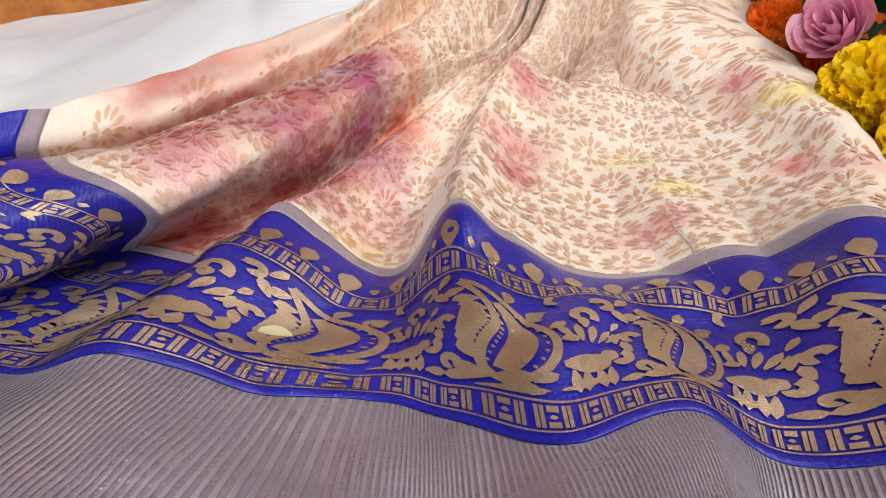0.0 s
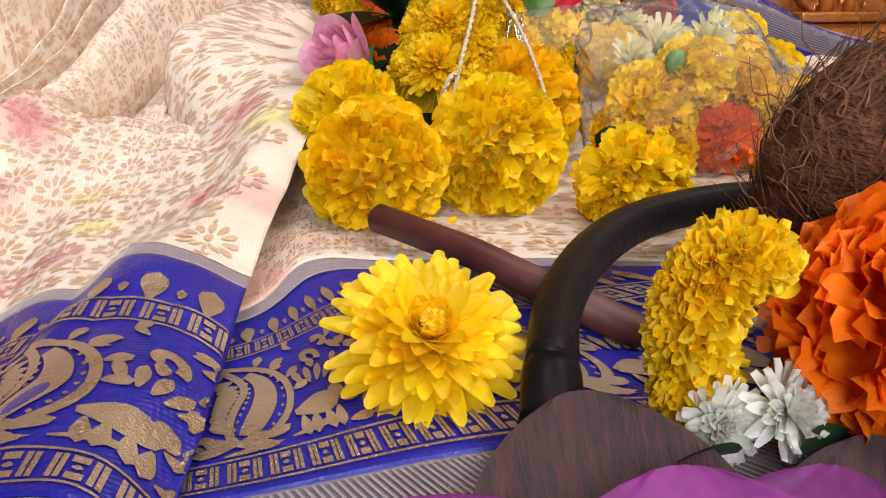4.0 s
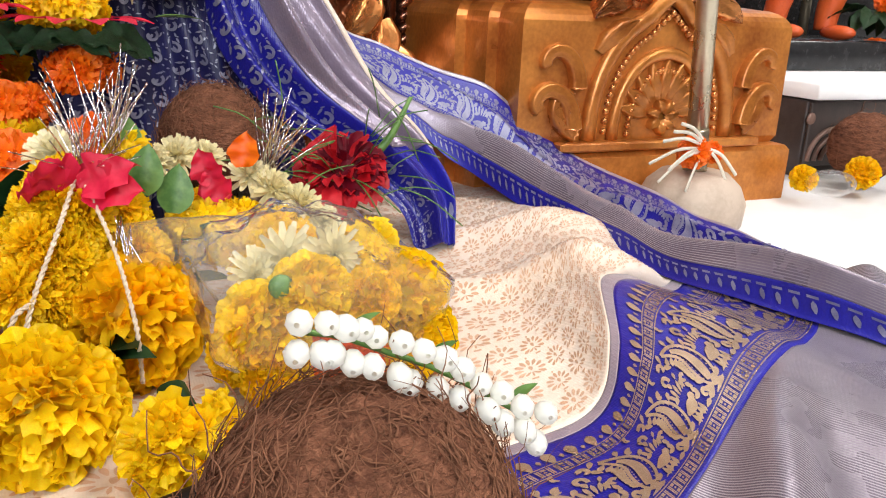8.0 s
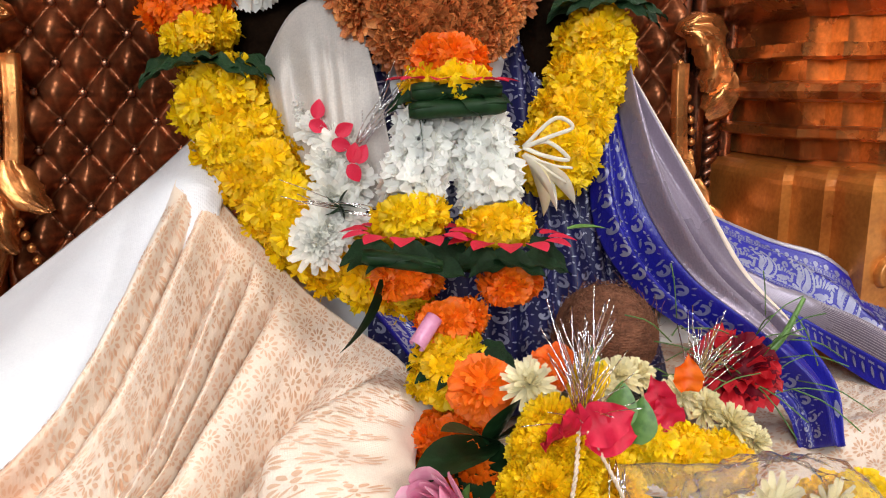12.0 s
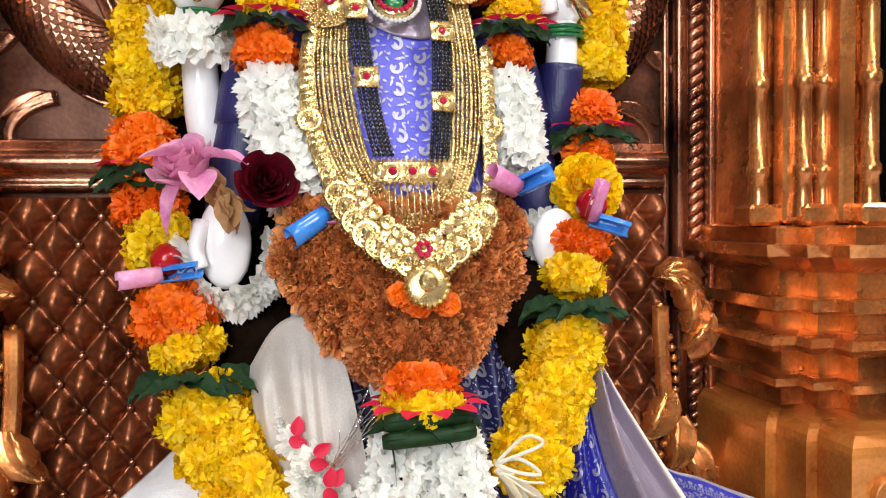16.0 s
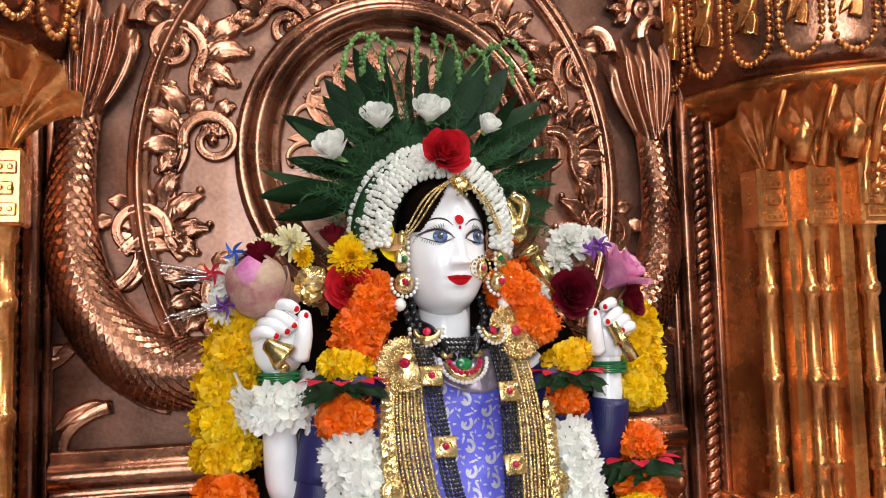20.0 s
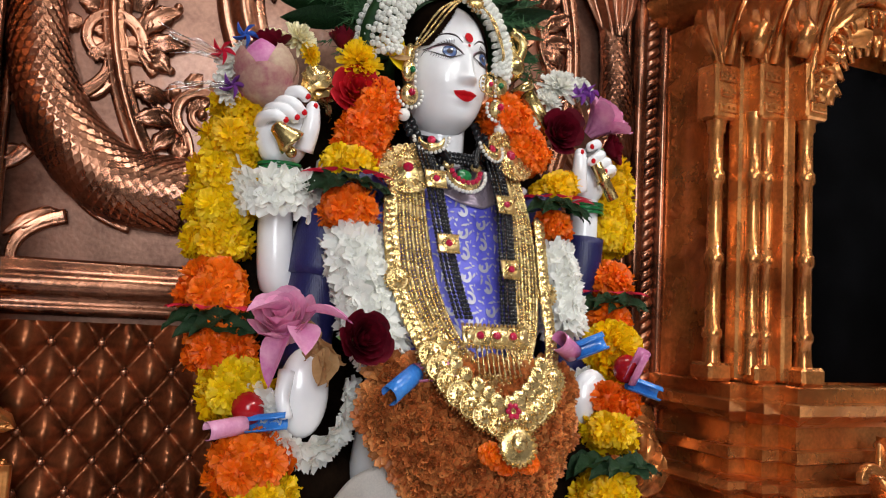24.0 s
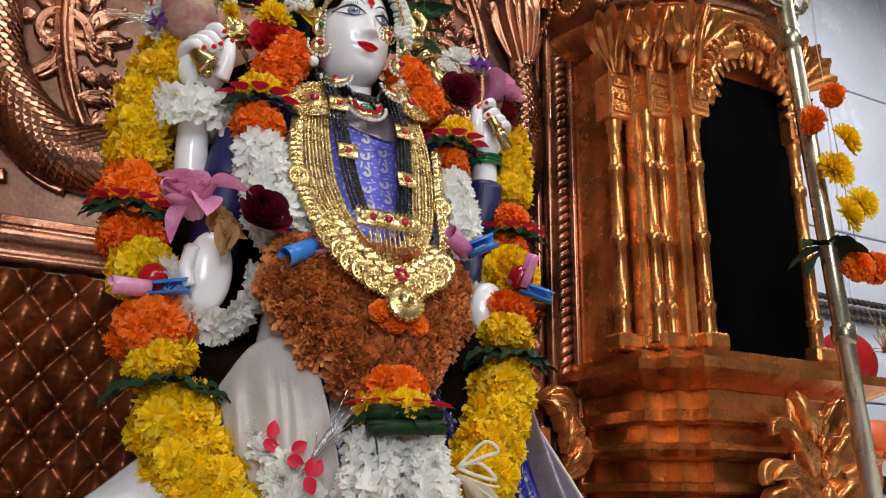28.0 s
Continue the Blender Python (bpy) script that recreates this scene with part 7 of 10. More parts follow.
for s, pts in ((-1, [(0.215, 0.70, 0.575), (0.190, 0.705, 0.53), (0.178, 0.70, 0.48)]), (1, [(0.383, 0.70, 0.575), (0.406, 0.705, 0.53), (0.418, 0.70, 0.48)])):
    part("sleeve", tube(spline(pts, 14), np.linspace(0.029, 0.025, 14), 16), "navy", bo)
    part("lower_sleeve", tube(spline([(0.298 + s * 0.112, 0.705, 0.50), (0.298 + s * 0.124, 0.698, 0.45), (0.298 + s * 0.131, 0.684, 0.405)], 12), np.linspace(0.026, 0.021, 12), 16), "navy", bo)

part("arm_wrap", tube(spline([(0.418, 0.728, 0.515), (0.440, 0.722, 0.482), (0.452, 0.708, 0.500), (0.456, 0.706, 0.540)], 18), 0.0195, 14), "navy", bo, "dark navy cloth over the elbow")

# ---- jewellery ----
def beads_on(P, r, every, squash=1.0):
    L = np.concatenate([[0], np.cumsum(np.linalg.norm(np.diff(P, axis=0), axis=1))])
    s = np.arange(0, L[-1], every)
    Q = np.stack([np.interp(s, L, P[:, k]) for k in range(3)], 1)
    return merge([ball(q, r, 5, 7) for q in Q])


chains = thing("gold_chain_necklace", "heavy multi-strand gold chain necklace with round filigree clasps", "necklace")
for k in range(9):
    f = k / 8
    i = 0.0240 * f
    p = spline([(0.240 + i, 0.682, 0.578), (0.234 + i * 1.1, 0.660 - 0.002 * f, 0.53), (0.237 + i * 1.2, 0.643, 0.48), (0.251 + i * 1.0, 0.621, 0.437 + 0.2 * i), (0.275 + i * 0.7, 0.607, 0.402 + 0.5 * i), (0.302, 0.600, 0.390 + 0.75 * i), (0.330 - i * 0.7, 0.607, 0.403 + 0.5 * i), (0.352 - i * 0.9, 0.624, 0.437 + 0.2 * i), (0.365 - i * 1.2, 0.646, 0.485), (0.367 - i * 1.1, 0.665 - 0.002 * f, 0.54), (0.362 - i, 0.690, 0.600)], 420)
    if k % 2:
        part("bead_strand", beads_on(p, 0.0016, 0.0032), "gold", chains)
    else:
        T, N, Bn = frames_of(p)
        L = np.concatenate([[0], np.cumsum(np.linalg.norm(np.diff(p, axis=0), axis=1))])
        part("woven_chain", merge([tube(p + 0.0010 * (np.cos(L[:, None] * 1400 + c) * N + np.sin(L[:, None] * 1400 + c) * Bn), 0.0011, 5) for c in (0, 3.14)]), "gold", chains)


def disc_ornament(parent, at, d, r, gem="ruby", name="clasp", rings=3):
    """A pierced round plate: rings of little loops round a set stone."""
    pcs = [lathe([(0.001, 0.0012), (r * 0.3, 0.0016), (r * 0.34, 0.0006), (r * 0.95, 0.0), (r, 0.0008), (r * 1.02, -0.0006), (0.001, -0.0008)], 28)]
    for q in range(1, rings + 1):
        rr = r * (0.30 + 0.66 * q / rings)
        m = 8 + 6 * q
        for i in range(m):
            a_ = i * 2 * math.pi / m
            t = np.linspace(0, 2 * math.pi, 9)
            c = np.array([rr * math.cos(a_), rr * math.sin(a_), 0.0012])
            pcs.append(tube(np.stack([c[0] + 0.085 * r * np.cos(t), c[1] + 0.085 * r * np.sin(t), np.full(9, c[2])], 1), 0.028 * r, 5, caps=False))
    ob = part(name, merge(pcs), "gold", parent, at=facing(at, d, 1.0, 0))
    part("stone", ball((0, 0, 0.0022), r * 0.2, 6, 12, (1, 1, 0.6)), gem, ob)
    return ob


disc_ornament(chains, (0.249, 0.678, 0.582), (-0.35, -1, 0.45), 0.0245)
disc_ornament(chains, (0.354, 0.685, 0.607), (0.25, -1, 0.45), 0.0255)

coins = thing("gold_coin_necklace", "long gold coin necklace with round medallions and a pendant", "necklace")
cp = spline([(0.233, 0.680, 0.560), (0.228, 0.662, 0.52), (0.231, 0.645, 0.475), (0.243, 0.624, 0.435), (0.262, 0.604, 0.400), (0.284, 0.593, 0.380), (0.306, 0.588, 0.372), (0.330, 0.593, 0.382), (0.352, 0.605, 0.400), (0.366, 0.624, 0.432), (0.371, 0.646, 0.48), (0.375, 0.668, 0.545)], 200)
coin_me = mesh_data("coin", *merge([lathe([(0.0002, 0.0022), (0.0030, 0.0019), (0.0046, 0.0012), (0.0056, 0.0013), (0.0062, 0.0006), (0.0064, 0.0), (0.0002, -0.0004)], 16), ball((0, 0.001, 0.0016), 0.0020, 5, 8, (1, 1.4, 0.6))]), "gold")
med_me = mesh_data("medallion", *merge([lathe([(0.0002, 0.0026), (0.005, 0.0023), (0.0070, 0.0016), (0.0088, 0.0015), (0.0098, 0.0018), (0.0105, 0.0), (0.0002, -0.0006)], 20)] + [ball((0.0112 * math.cos(t), 0.0112 * math.sin(t), 0.0004), 0.0013, 4, 6) for t in np.linspace(0, 6.28, 21)] + [ball((0.0068 * math.cos(t), 0.0068 * math.sin(t), 0.0019), 0.0011, 4, 6) for t in np.linspace(0, 6.28, 15)] + [ball((0, 0.001, 0.0022), 0.0030, 6, 8, (1, 1.4, 0.6)), ball((-0.0026, -0.002, 0.0022), 0.0017, 4, 6), ball((0.0026, -0.002, 0.0022), 0.0017, 4, 6)]), "gold")
L = np.concatenate([[0], np.cumsum(np.linalg.norm(np.diff(cp, axis=0), axis=1))])
T, N, Bn = frames_of(cp)
s = 0.004
while s < L[-1] - 0.004:
    p = np.array([np.interp(s, L, cp[:, k]) for k in range(3)])
    f = s / L[-1]
    lowpart = 0.33 < f < 0.67
    part("medallion" if lowpart else "coin", med_me if lowpart else coin_me, None, coins, at=facing(p + np.array([0, -0.010 if lowpart else -0.005, 0]), (0.5 * (f - 0.5) + rnd(-0.12, 0.12), -1, 0.30 + rnd(-0.12, 0.12)), 1.05 if lowpart else 1.05, rnd(-0.3, 0.3)))
    if lowpart:
        for up in (0.0115, 0.0175):
            q_ = p + np.array([0.302 - p[0], 0.0, 0.470 - p[2]]) / np.linalg.norm(np.array([0.302 - p[0], 0.470 - p[2]])) * up
            part("coin", coin_me, None, coins, at=facing(q_ + np.array([rnd(-0.002, 0.002), -0.007, 0]), (rnd(-0.2, 0.2), -1, 0.35), 0.95, rnd(-0.4, 0.4)))
    s += 0.0128 if lowpart else 0.0062
for q in ((0.229, 0.640, 0.482), (0.373, 0.642, 0.478)):
    part("medallion", med_me, None, coins, at=facing(q, (0, -1, 0.2), 0.95, 0))
pend = part("pendant", merge([lathe([(0.0002, 0.003), (0.008, 0.0026), (0.0125, 0.001), (0.014, 0.0), (0.0002, -0.0006)], 20)] + [ball((0.0135 * math.cos(t), 0.0135 * math.sin(t), 0.0006), 0.002, 4, 6) for t in np.linspace(0, 6.28, 21)] + [ball((0, 0.002, 0.003), 0.006, 6, 10, (1, 1.2, 0.5))]), "gold", coins, at=facing((0.306, 0.567, 0.359), (0, -1, 0.25), 1.15, 0))
part("inner_chain", beads_on(cp + np.array([0, 0.001, 0.006]) * 1.0, 0.0024, 0.0046), "gold", coins)
flower = part("ruby_flower", merge([ball((0.0045 * math.cos(t), 0.0045 * math.sin(t), 0.001), 0.0026, 5, 8, (1, 1, 0.6)) for t in np.linspace(0, 5.24, 6)]), "ruby", coins, at=facing((0.305, 0.574, 0.384), (0, -1, 0.3), 1.0, 0))

mang = thing("black_bead_necklace", "black bead necklace with square gold links and a wide gold pendant", "necklace")
for s, base in ((-1, [(0.262, 0.678, 0.605), (0.268, 0.664, 0.570), (0.272, 0.648, 0.525), (0.277, 0.634, 0.485), (0.284, 0.622, 0.452)]), (1, [(0.330, 0.680, 0.610), (0.337, 0.666, 0.565), (0.335, 0.650, 0.52), (0.331, 0.636, 0.475), (0.326, 0.622, 0.448)])):
    for k in range(5):
        part("bead_strand", beads_on(spline([(x + (k - 2) * 0.0033, y - 0.0015 * (2 - abs(k - 2)), z) for x, y, z in base], 120), 0.00185, 0.0036), "bead_black", mang)
    for z in ((0.572, 0.515) if s < 0 else (0.556, 0.497)):
        x, y = np.interp(z, [q[2] for q in base[::-1]], [q[0] for q in base[::-1]]), np.interp(z, [q[2] for q in base[::-1]], [q[1] for q in base[::-1]])
        lk = part("square_link", merge([ball((0.0055 * math.cos(t_), 0.0055 * math.sin(t_), 0.0014), 0.0009, 4, 6) for t_ in np.linspace(0, 5.6, 10)] + [block(-0.0095, 0.0095, -0.0085, 0.0085, -0.0006, 0.0012, 0.0006)] + [ball((dx, dy, 0.001), 0.0012, 4, 6) for dx in np.linspace(-0.009, 0.009, 8) for dy in (-0.008, 0.008)] + [tube(np.stack([0.0055 * np.cos(t_), 0.0055 * np.sin(t_), np.full(13, 0.0016)], 1), 0.0007, 5) for t_ in (np.linspace(0, 6.28, 13),)]), "gold", mang, at=facing((x, y - 0.006, z), (-0.1 * s * -1, -1, 0.35), 1.0, 0))
        part("stone", ball((0, 0, 0.002), 0.0032, 6, 10, (1, 1, 0.6)), "ruby", lk)
pb = part("wide_pendant", merge([block(-0.030, 0.030, -0.008, 0.008, -0.001, 0.0015, 0.001)] + [ball((x, y, 0.001), 0.0016, 4, 6) for x in np.linspace(-0.029, 0.029, 16) for y in (-0.009, 0.009)] + [ball((x, 0.0, 0.002), 0.0045, 6, 9, (1, 1.4, 0.5)) for x in (-0.024, 0.024)] + [tube(np.stack([x + 0.0050 * np.cos(t_), 0.0058 * np.sin(t_), np.full(13, 0.0019)], 1), 0.0007, 5) for x in (-0.015, 0.0, 0.015) for t_ in (np.linspace(0, 6.28, 13),)] + [ball((x, y, 0.0016), 0.0011, 4, 6) for x in np.linspace(-0.026, 0.026, 14) for y in (-0.0055, 0.0055)] + [tube([(x, -0.008, 0.0), (x * 1.02, -0.030 - 0.004 * math.cos(x * 90), 0.002)], 0.0009, 5) for x in np.linspace(-0.018, 0.018, 9)] + [ball((x * 1.02, -0.032 - 0.004 * math.cos(x * 90), 0.002), 0.0018, 4, 6) for x in np.linspace(-0.018, 0.018, 9)]), "gold", mang, at=facing((0.302, 0.602, 0.440), (0, -1, 0.3), 1.0, 0))
for x in (-0.015, 0.0, 0.015):
    part("stone", ball((x, 0, 0.003), 0.0034, 6, 10, (1, 1, 0.6)), "ruby", pb)

neckc = thing("black_cord_collar", "black bead cords wound round the neck", "necklace", (0.299, 0.722, 0.606))
for k in range(3, 6):
    t_ = np.linspace(0, 2 * math.pi, 40)
    part("cord", beads_on(np.stack([(0.030 + 0.0022 * k) * np.cos(t_), (0.031 + 0.0028 * k) * np.sin(t_), 0.014 - 0.0042 * k + 0.006 * np.sin(t_)], 1), 0.0023, 0.004), "bead_black", neckc)

chok = thing("choker", "crescent gold choker set with red and green stones and pearls", "necklace")
cr = [tube(np.stack([0.015 * np.cos(t_), 0.015 * np.sin(t_), np.zeros(17)], 1), np.interp(np.linspace(0, 1, 17), [0, 0.5, 1], [0.002, 0.006, 0.002]), 8) for t_ in (np.linspace(math.pi * 1.0, math.pi * 2.0, 17),)]
cpl = part("crescent", merge(cr + [ball((sx * 0.014, 0.006, 0), 0.006, 6, 8, (1, 0.8, 0.5)) for sx in (-1, 1)]), "gold", chok, at=facing((0.300, 0.672, 0.584), (0, -1, 0.45), 1.0, 0))
part("red_stones", merge([ball((0.0145 * math.cos(t_), 0.0145 * math.sin(t_), 0.005), 0.0026, 5, 8) for t_ in np.linspace(math.pi * 1.08, math.pi * 1.92, 9)]), "ruby", cpl)
part("green_stone", ball((0, -0.004, 0.001), 0.0075, 8, 12, (1, 0.8, 0.4)), "emerald", cpl)
part("pearl_row", merge([ball((0.0215 * math.cos(t_), 0.0215 * math.sin(t_), 0.001), 0.0021, 5, 8) for t_ in np.linspace(math.pi * 1.0, math.pi * 2.0, 19)]), "pearl", cpl)
for s in (-1, 1):
    part("cord", merge([tube(spline([(0.299 + s * 0.012, 0.670, 0.590), (0.299 + s * 0.022, 0.684, 0.604 + 0.003 * k), (0.299 + s * 0.030, 0.706, 0.612 + 0.003 * k)], 12), 0.0028, 6) for k in range(3)]), "bead_black", chok)
    sd = part("side_crescent", merge([tube(np.stack([0.011 * np.cos(t_), 0.011 * np.sin(t_), np.zeros(13)], 1), np.interp(np.linspace(0, 1, 13), [0, 0.5, 1], [0.001, 0.005, 0.001]), 7) for t_ in (np.linspace(math.pi, math.pi * 2, 13),)]), "gold", chok, at=facing((0.299 + s * 0.030, 0.676, 0.612), (s * 0.4, -1, 0.4), 1.0, 0))
    part("pearl_row", merge([ball((0.0155 * math.cos(t_), 0.0155 * math.sin(t_), 0), 0.0019, 5, 8) for t_ in np.linspace(math.pi, math.pi * 2, 13)]), "pearl", sd)
    part("stone", ball((0, -0.003, 0.001), 0.004, 6, 9, (1, 1, 0.5)), "ruby", sd)

for s in (-1, 1):
    er = thing("earring", "gold earring with pearls and red stones", "earring", (0.299 + s * 0.0455, 0.700, 0.675), "pair of earrings")
    part("plate", merge([ball((0, 0, 0.018), 0.007, 7, 10, (0.7, 0.6, 1.3)), ball((s * 0.002, -0.004, 0.0), 0.009, 8, 12, (0.8, 0.5, 1.2)), ball((0, -0.004, -0.022), 0.010, 8, 12, (0.9, 0.55, 1.0))]), "gold", er)
    part("stone", ball((0, -0.010, -0.021), 0.0035, 6, 9), "ruby", er)
    part("stone", ball((0, -0.009, 0.0), 0.003, 6, 9), "emerald", er)
    part("pearl_row", merge([ball((0.012 * math.cos(t_), -0.005, -0.022 + 0.012 * math.sin(t_)), 0.002, 5, 7) for t_ in np.linspace(math.pi * 0.9, math.pi * 2.1, 12)] + [ball((-s * 0.004 + 0.0 * t_, -0.006, 0.030 - 0.005 * t_), 0.0018, 5, 7) for t_ in range(11)]), "pearl", er)
    part("drop", ball((s * 0.004, -0.003, -0.041), 0.006, 7, 10), "pearl", er)
    part("ear_chain", merge([beads_on(spline([(s * -0.043, -0.028 + 0.002 * k, 0.072), (s * (-0.026 + 0.004 * k), -0.030 + 0.003 * k, 0.055), (s * (-0.008 + 0.003 * k), -0.024 + 0.004 * k, 0.028), (0, -0.006, 0.018)], 60), 0.0011, 0.0021) for k in range(3)]), "gold", er)
tik = thing("forehead_ornament", "small gold forehead ornament", "ornament", (0.301, 0.668, 0.741))
part("plate", merge([lathe([(0.0002, 0.002), (0.005, 0.0016), (0.008, 0.0), (0.0002, -0.001)], 16)] + [ball((0.0085 * math.cos(t_), 0.0085 * math.sin(t_), 0), 0.0014, 4, 6) for t_ in np.linspace(0, 5.9, 16)] + [ball((x_, -0.012, 0), 0.0016, 4, 6) for x_ in (-0.004, 0, 0.004)]), "gold", tik, at=facing((0, 0, 0), (0, -1, 0.4), 1.0, 0))
nr = thing("nose_ring", "gold nose ring with a red stone and pearls", "nose ring", (0.3165, 0.661, 0.664))
part("plate", merge([ball((0, 0, 0), 0.0065, 7, 10, (0.8, 0.4, 1.3))] + [ball((0.0075 * math.cos(t_), -0.001, 0.0105 * math.sin(t_)), 0.0014, 4, 6) for t_ in np.linspace(0, 5.9, 16)]), "gold", nr)
part("stone", ball((0, -0.003, 0), 0.0025, 5, 8), "ruby", nr)
part("hoop", tube(np.stack([-0.005 + 0.006 * np.cos(np.linspace(0, 5.5, 16)), np.full(16, -0.001), 0.008 * np.sin(np.linspace(0, 5.5, 16))], 1), 0.0005, 5), "gold", nr)
for x, y, z in ((0.143, 0.711, 0.572), (0.459, 0.711, 0.570)):
    bg = thing("green_bangle", "dark green glass bangles on the wrist", "bangle", (x, y, z), "bangles on the wrists")
    for k in range(3):
        part("ring", tube(np.stack([0.0175 * np.cos(np.linspace(0, 6.283, 25)), 0.0175 * np.sin(np.linspace(0, 6.283, 25)), np.full(25, -0.004 + 0.004 * k)], 1), 0.0019, 6), "emerald", bg)
bl = thing("brass_bell", "small tarnished brass bell held in the fist", "bell", (0.139, 0.682, 0.597))
part("cup", lathe([(0.003, 0.012), (0.006, 0.010), (0.008, 0.002), (0.012, -0.006), (0.013, -0.010), (0.010, -0.010), (0.002, -0.004)], 18), "brass", bl, at=Matrix.Rotation(radians(-50), 4, "Y"))
part("clapper", ball((0.006, -0.002, -0.014), 0.005, 6, 9), "brass", bl)
rodb = thing("brass_rod", "short brass rod held in the raised fist", "rod", (0.463, 0.684, 0.592))
part("shaft", tube([(-0.012, 0, 0.02), (0.008, -0.004, -0.014)], 0.006, 10), "brass", rodb)
part("ring", tube([(-0.004, -0.001, 0.006), (-0.002, -0.0014, 0.003)], 0.0075, 10), "brass", rodb)
mace = thing("brass_mace", "brass mace with a pierced head behind the shoulder", "mace", (0.40, 0.712, 0.672))
part("handle", tube([(0.012, -0.004, -0.035), (-0.020, 0.0, 0.010)], 0.0095, 14), "brass", mace)
part("collar", tube([(-0.018, 0.0, 0.007), (-0.023, 0, 0.014)], 0.0125, 14), "brass", mace)
part("head", merge([ball((-0.034, 0, 0.030), 0.014, 8, 12, (1, 0.9, 1.0)), tube(spline([(-0.030, 0, 0.030), (-0.040, 0, 0.055), (-0.052, 0, 0.05)], 10), 0.006, 8), tube(spline([(-0.030, 0, 0.030), (-0.022, 0, 0.055), (-0.036, 0, 0.066)], 10), 0.006, 8)]), "brass", mace)

nk = thing("neck_cord", "black bead cords close round the neck", "necklace", (0, 0, 0))
bk = mesh_data("bead", *ball((0, 0, 0), 0.0042, 6, 9), "bead_black")
for sgn in (-1, 1):
    for off in (0.0, 0.0075):
        for p in spline([(0.299 + sgn * (0.034 + off), 0.722, 0.640), (0.299 + sgn * (0.032 + off), 0.703, 0.618), (0.299 + sgn * (0.020 + off), 0.694, 0.600), (0.299 + sgn * (0.004 + off), 0.688, 0.586)], 11):
            part("bead", bk, None, nk, at=Matrix.Translation(p))

# ---- headdress: band of white buds, leaves, ferns and roses ----
cb = thing("bud_headband", "thick arched headband of white jasmine buds", "headband")
bud_me = mesh_data("bud", *bud(0.0029, 0.0070), "jasmine")
random.seed(5)
for q in range(11):
    R_ = 0.0505 + 0.0033 * q
    m = int(3.35 * R_ / 0.0053)
    for i in range(m):
        t_ = -0.22 + (math.pi + 0.44) * (i + 0.5 * (q % 2)) / m
        yq = 0.692 + 0.003 * q - 0.012 * math.sin(q / 9 * math.pi) + rnd(-0.0015, 0.0015)
        c = (0.288 + R_ * 0.93 * math.cos(t_), yq, 0.698 + R_ * math.sin(t_) * 1.02)
        part("bud", bud_me, None, cb, at=facing(c, (math.cos(t_) * 0.6 + rnd(-0.3, 0.3), -1, math.sin(t_) * 0.6 + rnd(-0.3, 0.3)), rnd(0.9, 1.15)))
part("backing", tube([(0.288 + 0.066 * math.cos(t_), 0.712, 0.698 + 0.068 * math.sin(t_)) for t_ in np.linspace(-0.2, math.pi + 0.2, 24)], 0.014, 8, 0.6), "leaf", cb)


def rose_thing(name, label, mat, at, d, r, layers=5, open_=0.5, tall=1.0, seed=3, group=""):
    ob = thing(name, label, "flower", at, group)
    random.seed(seed)
    part("petals", rose(r, layers, seed, open_, tall), mat, ob, at=facing((0, 0, 0), d, 1.0))
    part("calyx", merge([(np.array(leaf_blade(r * 0.7, r * 0.3)[0]) - np.array([0, 0, r * 0.3]), leaf_blade(r * 0.7, r * 0.3)[1])] + [ball((0, 0, -0.22 * r), r * 0.26, 6, 8, (1, 1, 0.8))]), "leaf_light", ob, at=facing((0, 0, 0), d, 1.0))
    return ob


rose_thing("red_rose", "open bright red rose at the headband's middle", "rose_red", (0.292, 0.690, 0.771), (0.0, -1, 0.25), 0.0225, 8, 0.32, 0.85, 4)
for x, z, r, sd, dx in ((0.197, 0.776, 0.019, 5, -0.5), (0.238, 0.806, 0.018, 6, -0.2), (0.288, 0.814, 0.019, 7, 0.0), (0.345, 0.804, 0.014, 8, 0.3)):
    rose_thing("white_rose", "half-open white rose set among the leaves", "rose_white", (x, 0.726, z), (dx, -0.8, 0.75), r * 0.95, 6, 0.16, 1.15, sd, "white roses over the head")
fan_ = thing("leaf_headdress", "fan of dark green leaves and fern behind the head", "leaves", (0.29, 0.765, 0.74))
lf = mesh_data("leaf", *leaf_blade(1.0, 0.30, 0.25, 0.05), "leaf")
random.seed(8)
for k in range(25):
    t_ = -0.25 + (math.pi + 0.5) * (k + rnd(0.2, 0.8)) / 25
    d = Vector((math.cos(t_), rnd(-0.35, 0.1), math.sin(t_))).normalized()
    ln = rnd(0.065, 0.095)
    part("leaf", lf, None, fan_, at=Matrix.Translation((0.075 * math.cos(t_), rnd(-0.02, 0.01), 0.005 + 0.070 * math.sin(t_))) @ d.to_track_quat("X", "Y").to_matrix().to_4x4() @ Matrix.Rotation(rnd(-0.9, 0.9), 4, "X") @ Matrix.Diagonal((ln, ln, ln, 1)))
fr_ = []
for k in range(110):
    t_ = rnd(-0.35, math.pi + 0.35)
    r0, L_ = rnd(0.045, 0.085), rnd(0.03, 0.06)
    p0 = np.array([r0 * math.cos(t_), rnd(-0.035, 0.0), r0 * math.sin(t_)])
    dd = unit((math.cos(t_) + rnd(-0.5, 0.5), rnd(-0.5, 0.2), math.sin(t_) + rnd(-0.5, 0.5)))
    for j in range(9):
        q = p0 + dd * L_ * j / 9
        for _ in range(3):
            e = unit(np.array([rnd(-1, 1), rnd(-1, 1), rnd(-1, 1)]) + dd)
            s_ = unit(np.cross(e, (0.3, 1, 0.2))) * 0.0006
            fr_.append(([q - s_, q + s_, q + e * rnd(0.008, 0.016)], [(0, 1, 2)]))
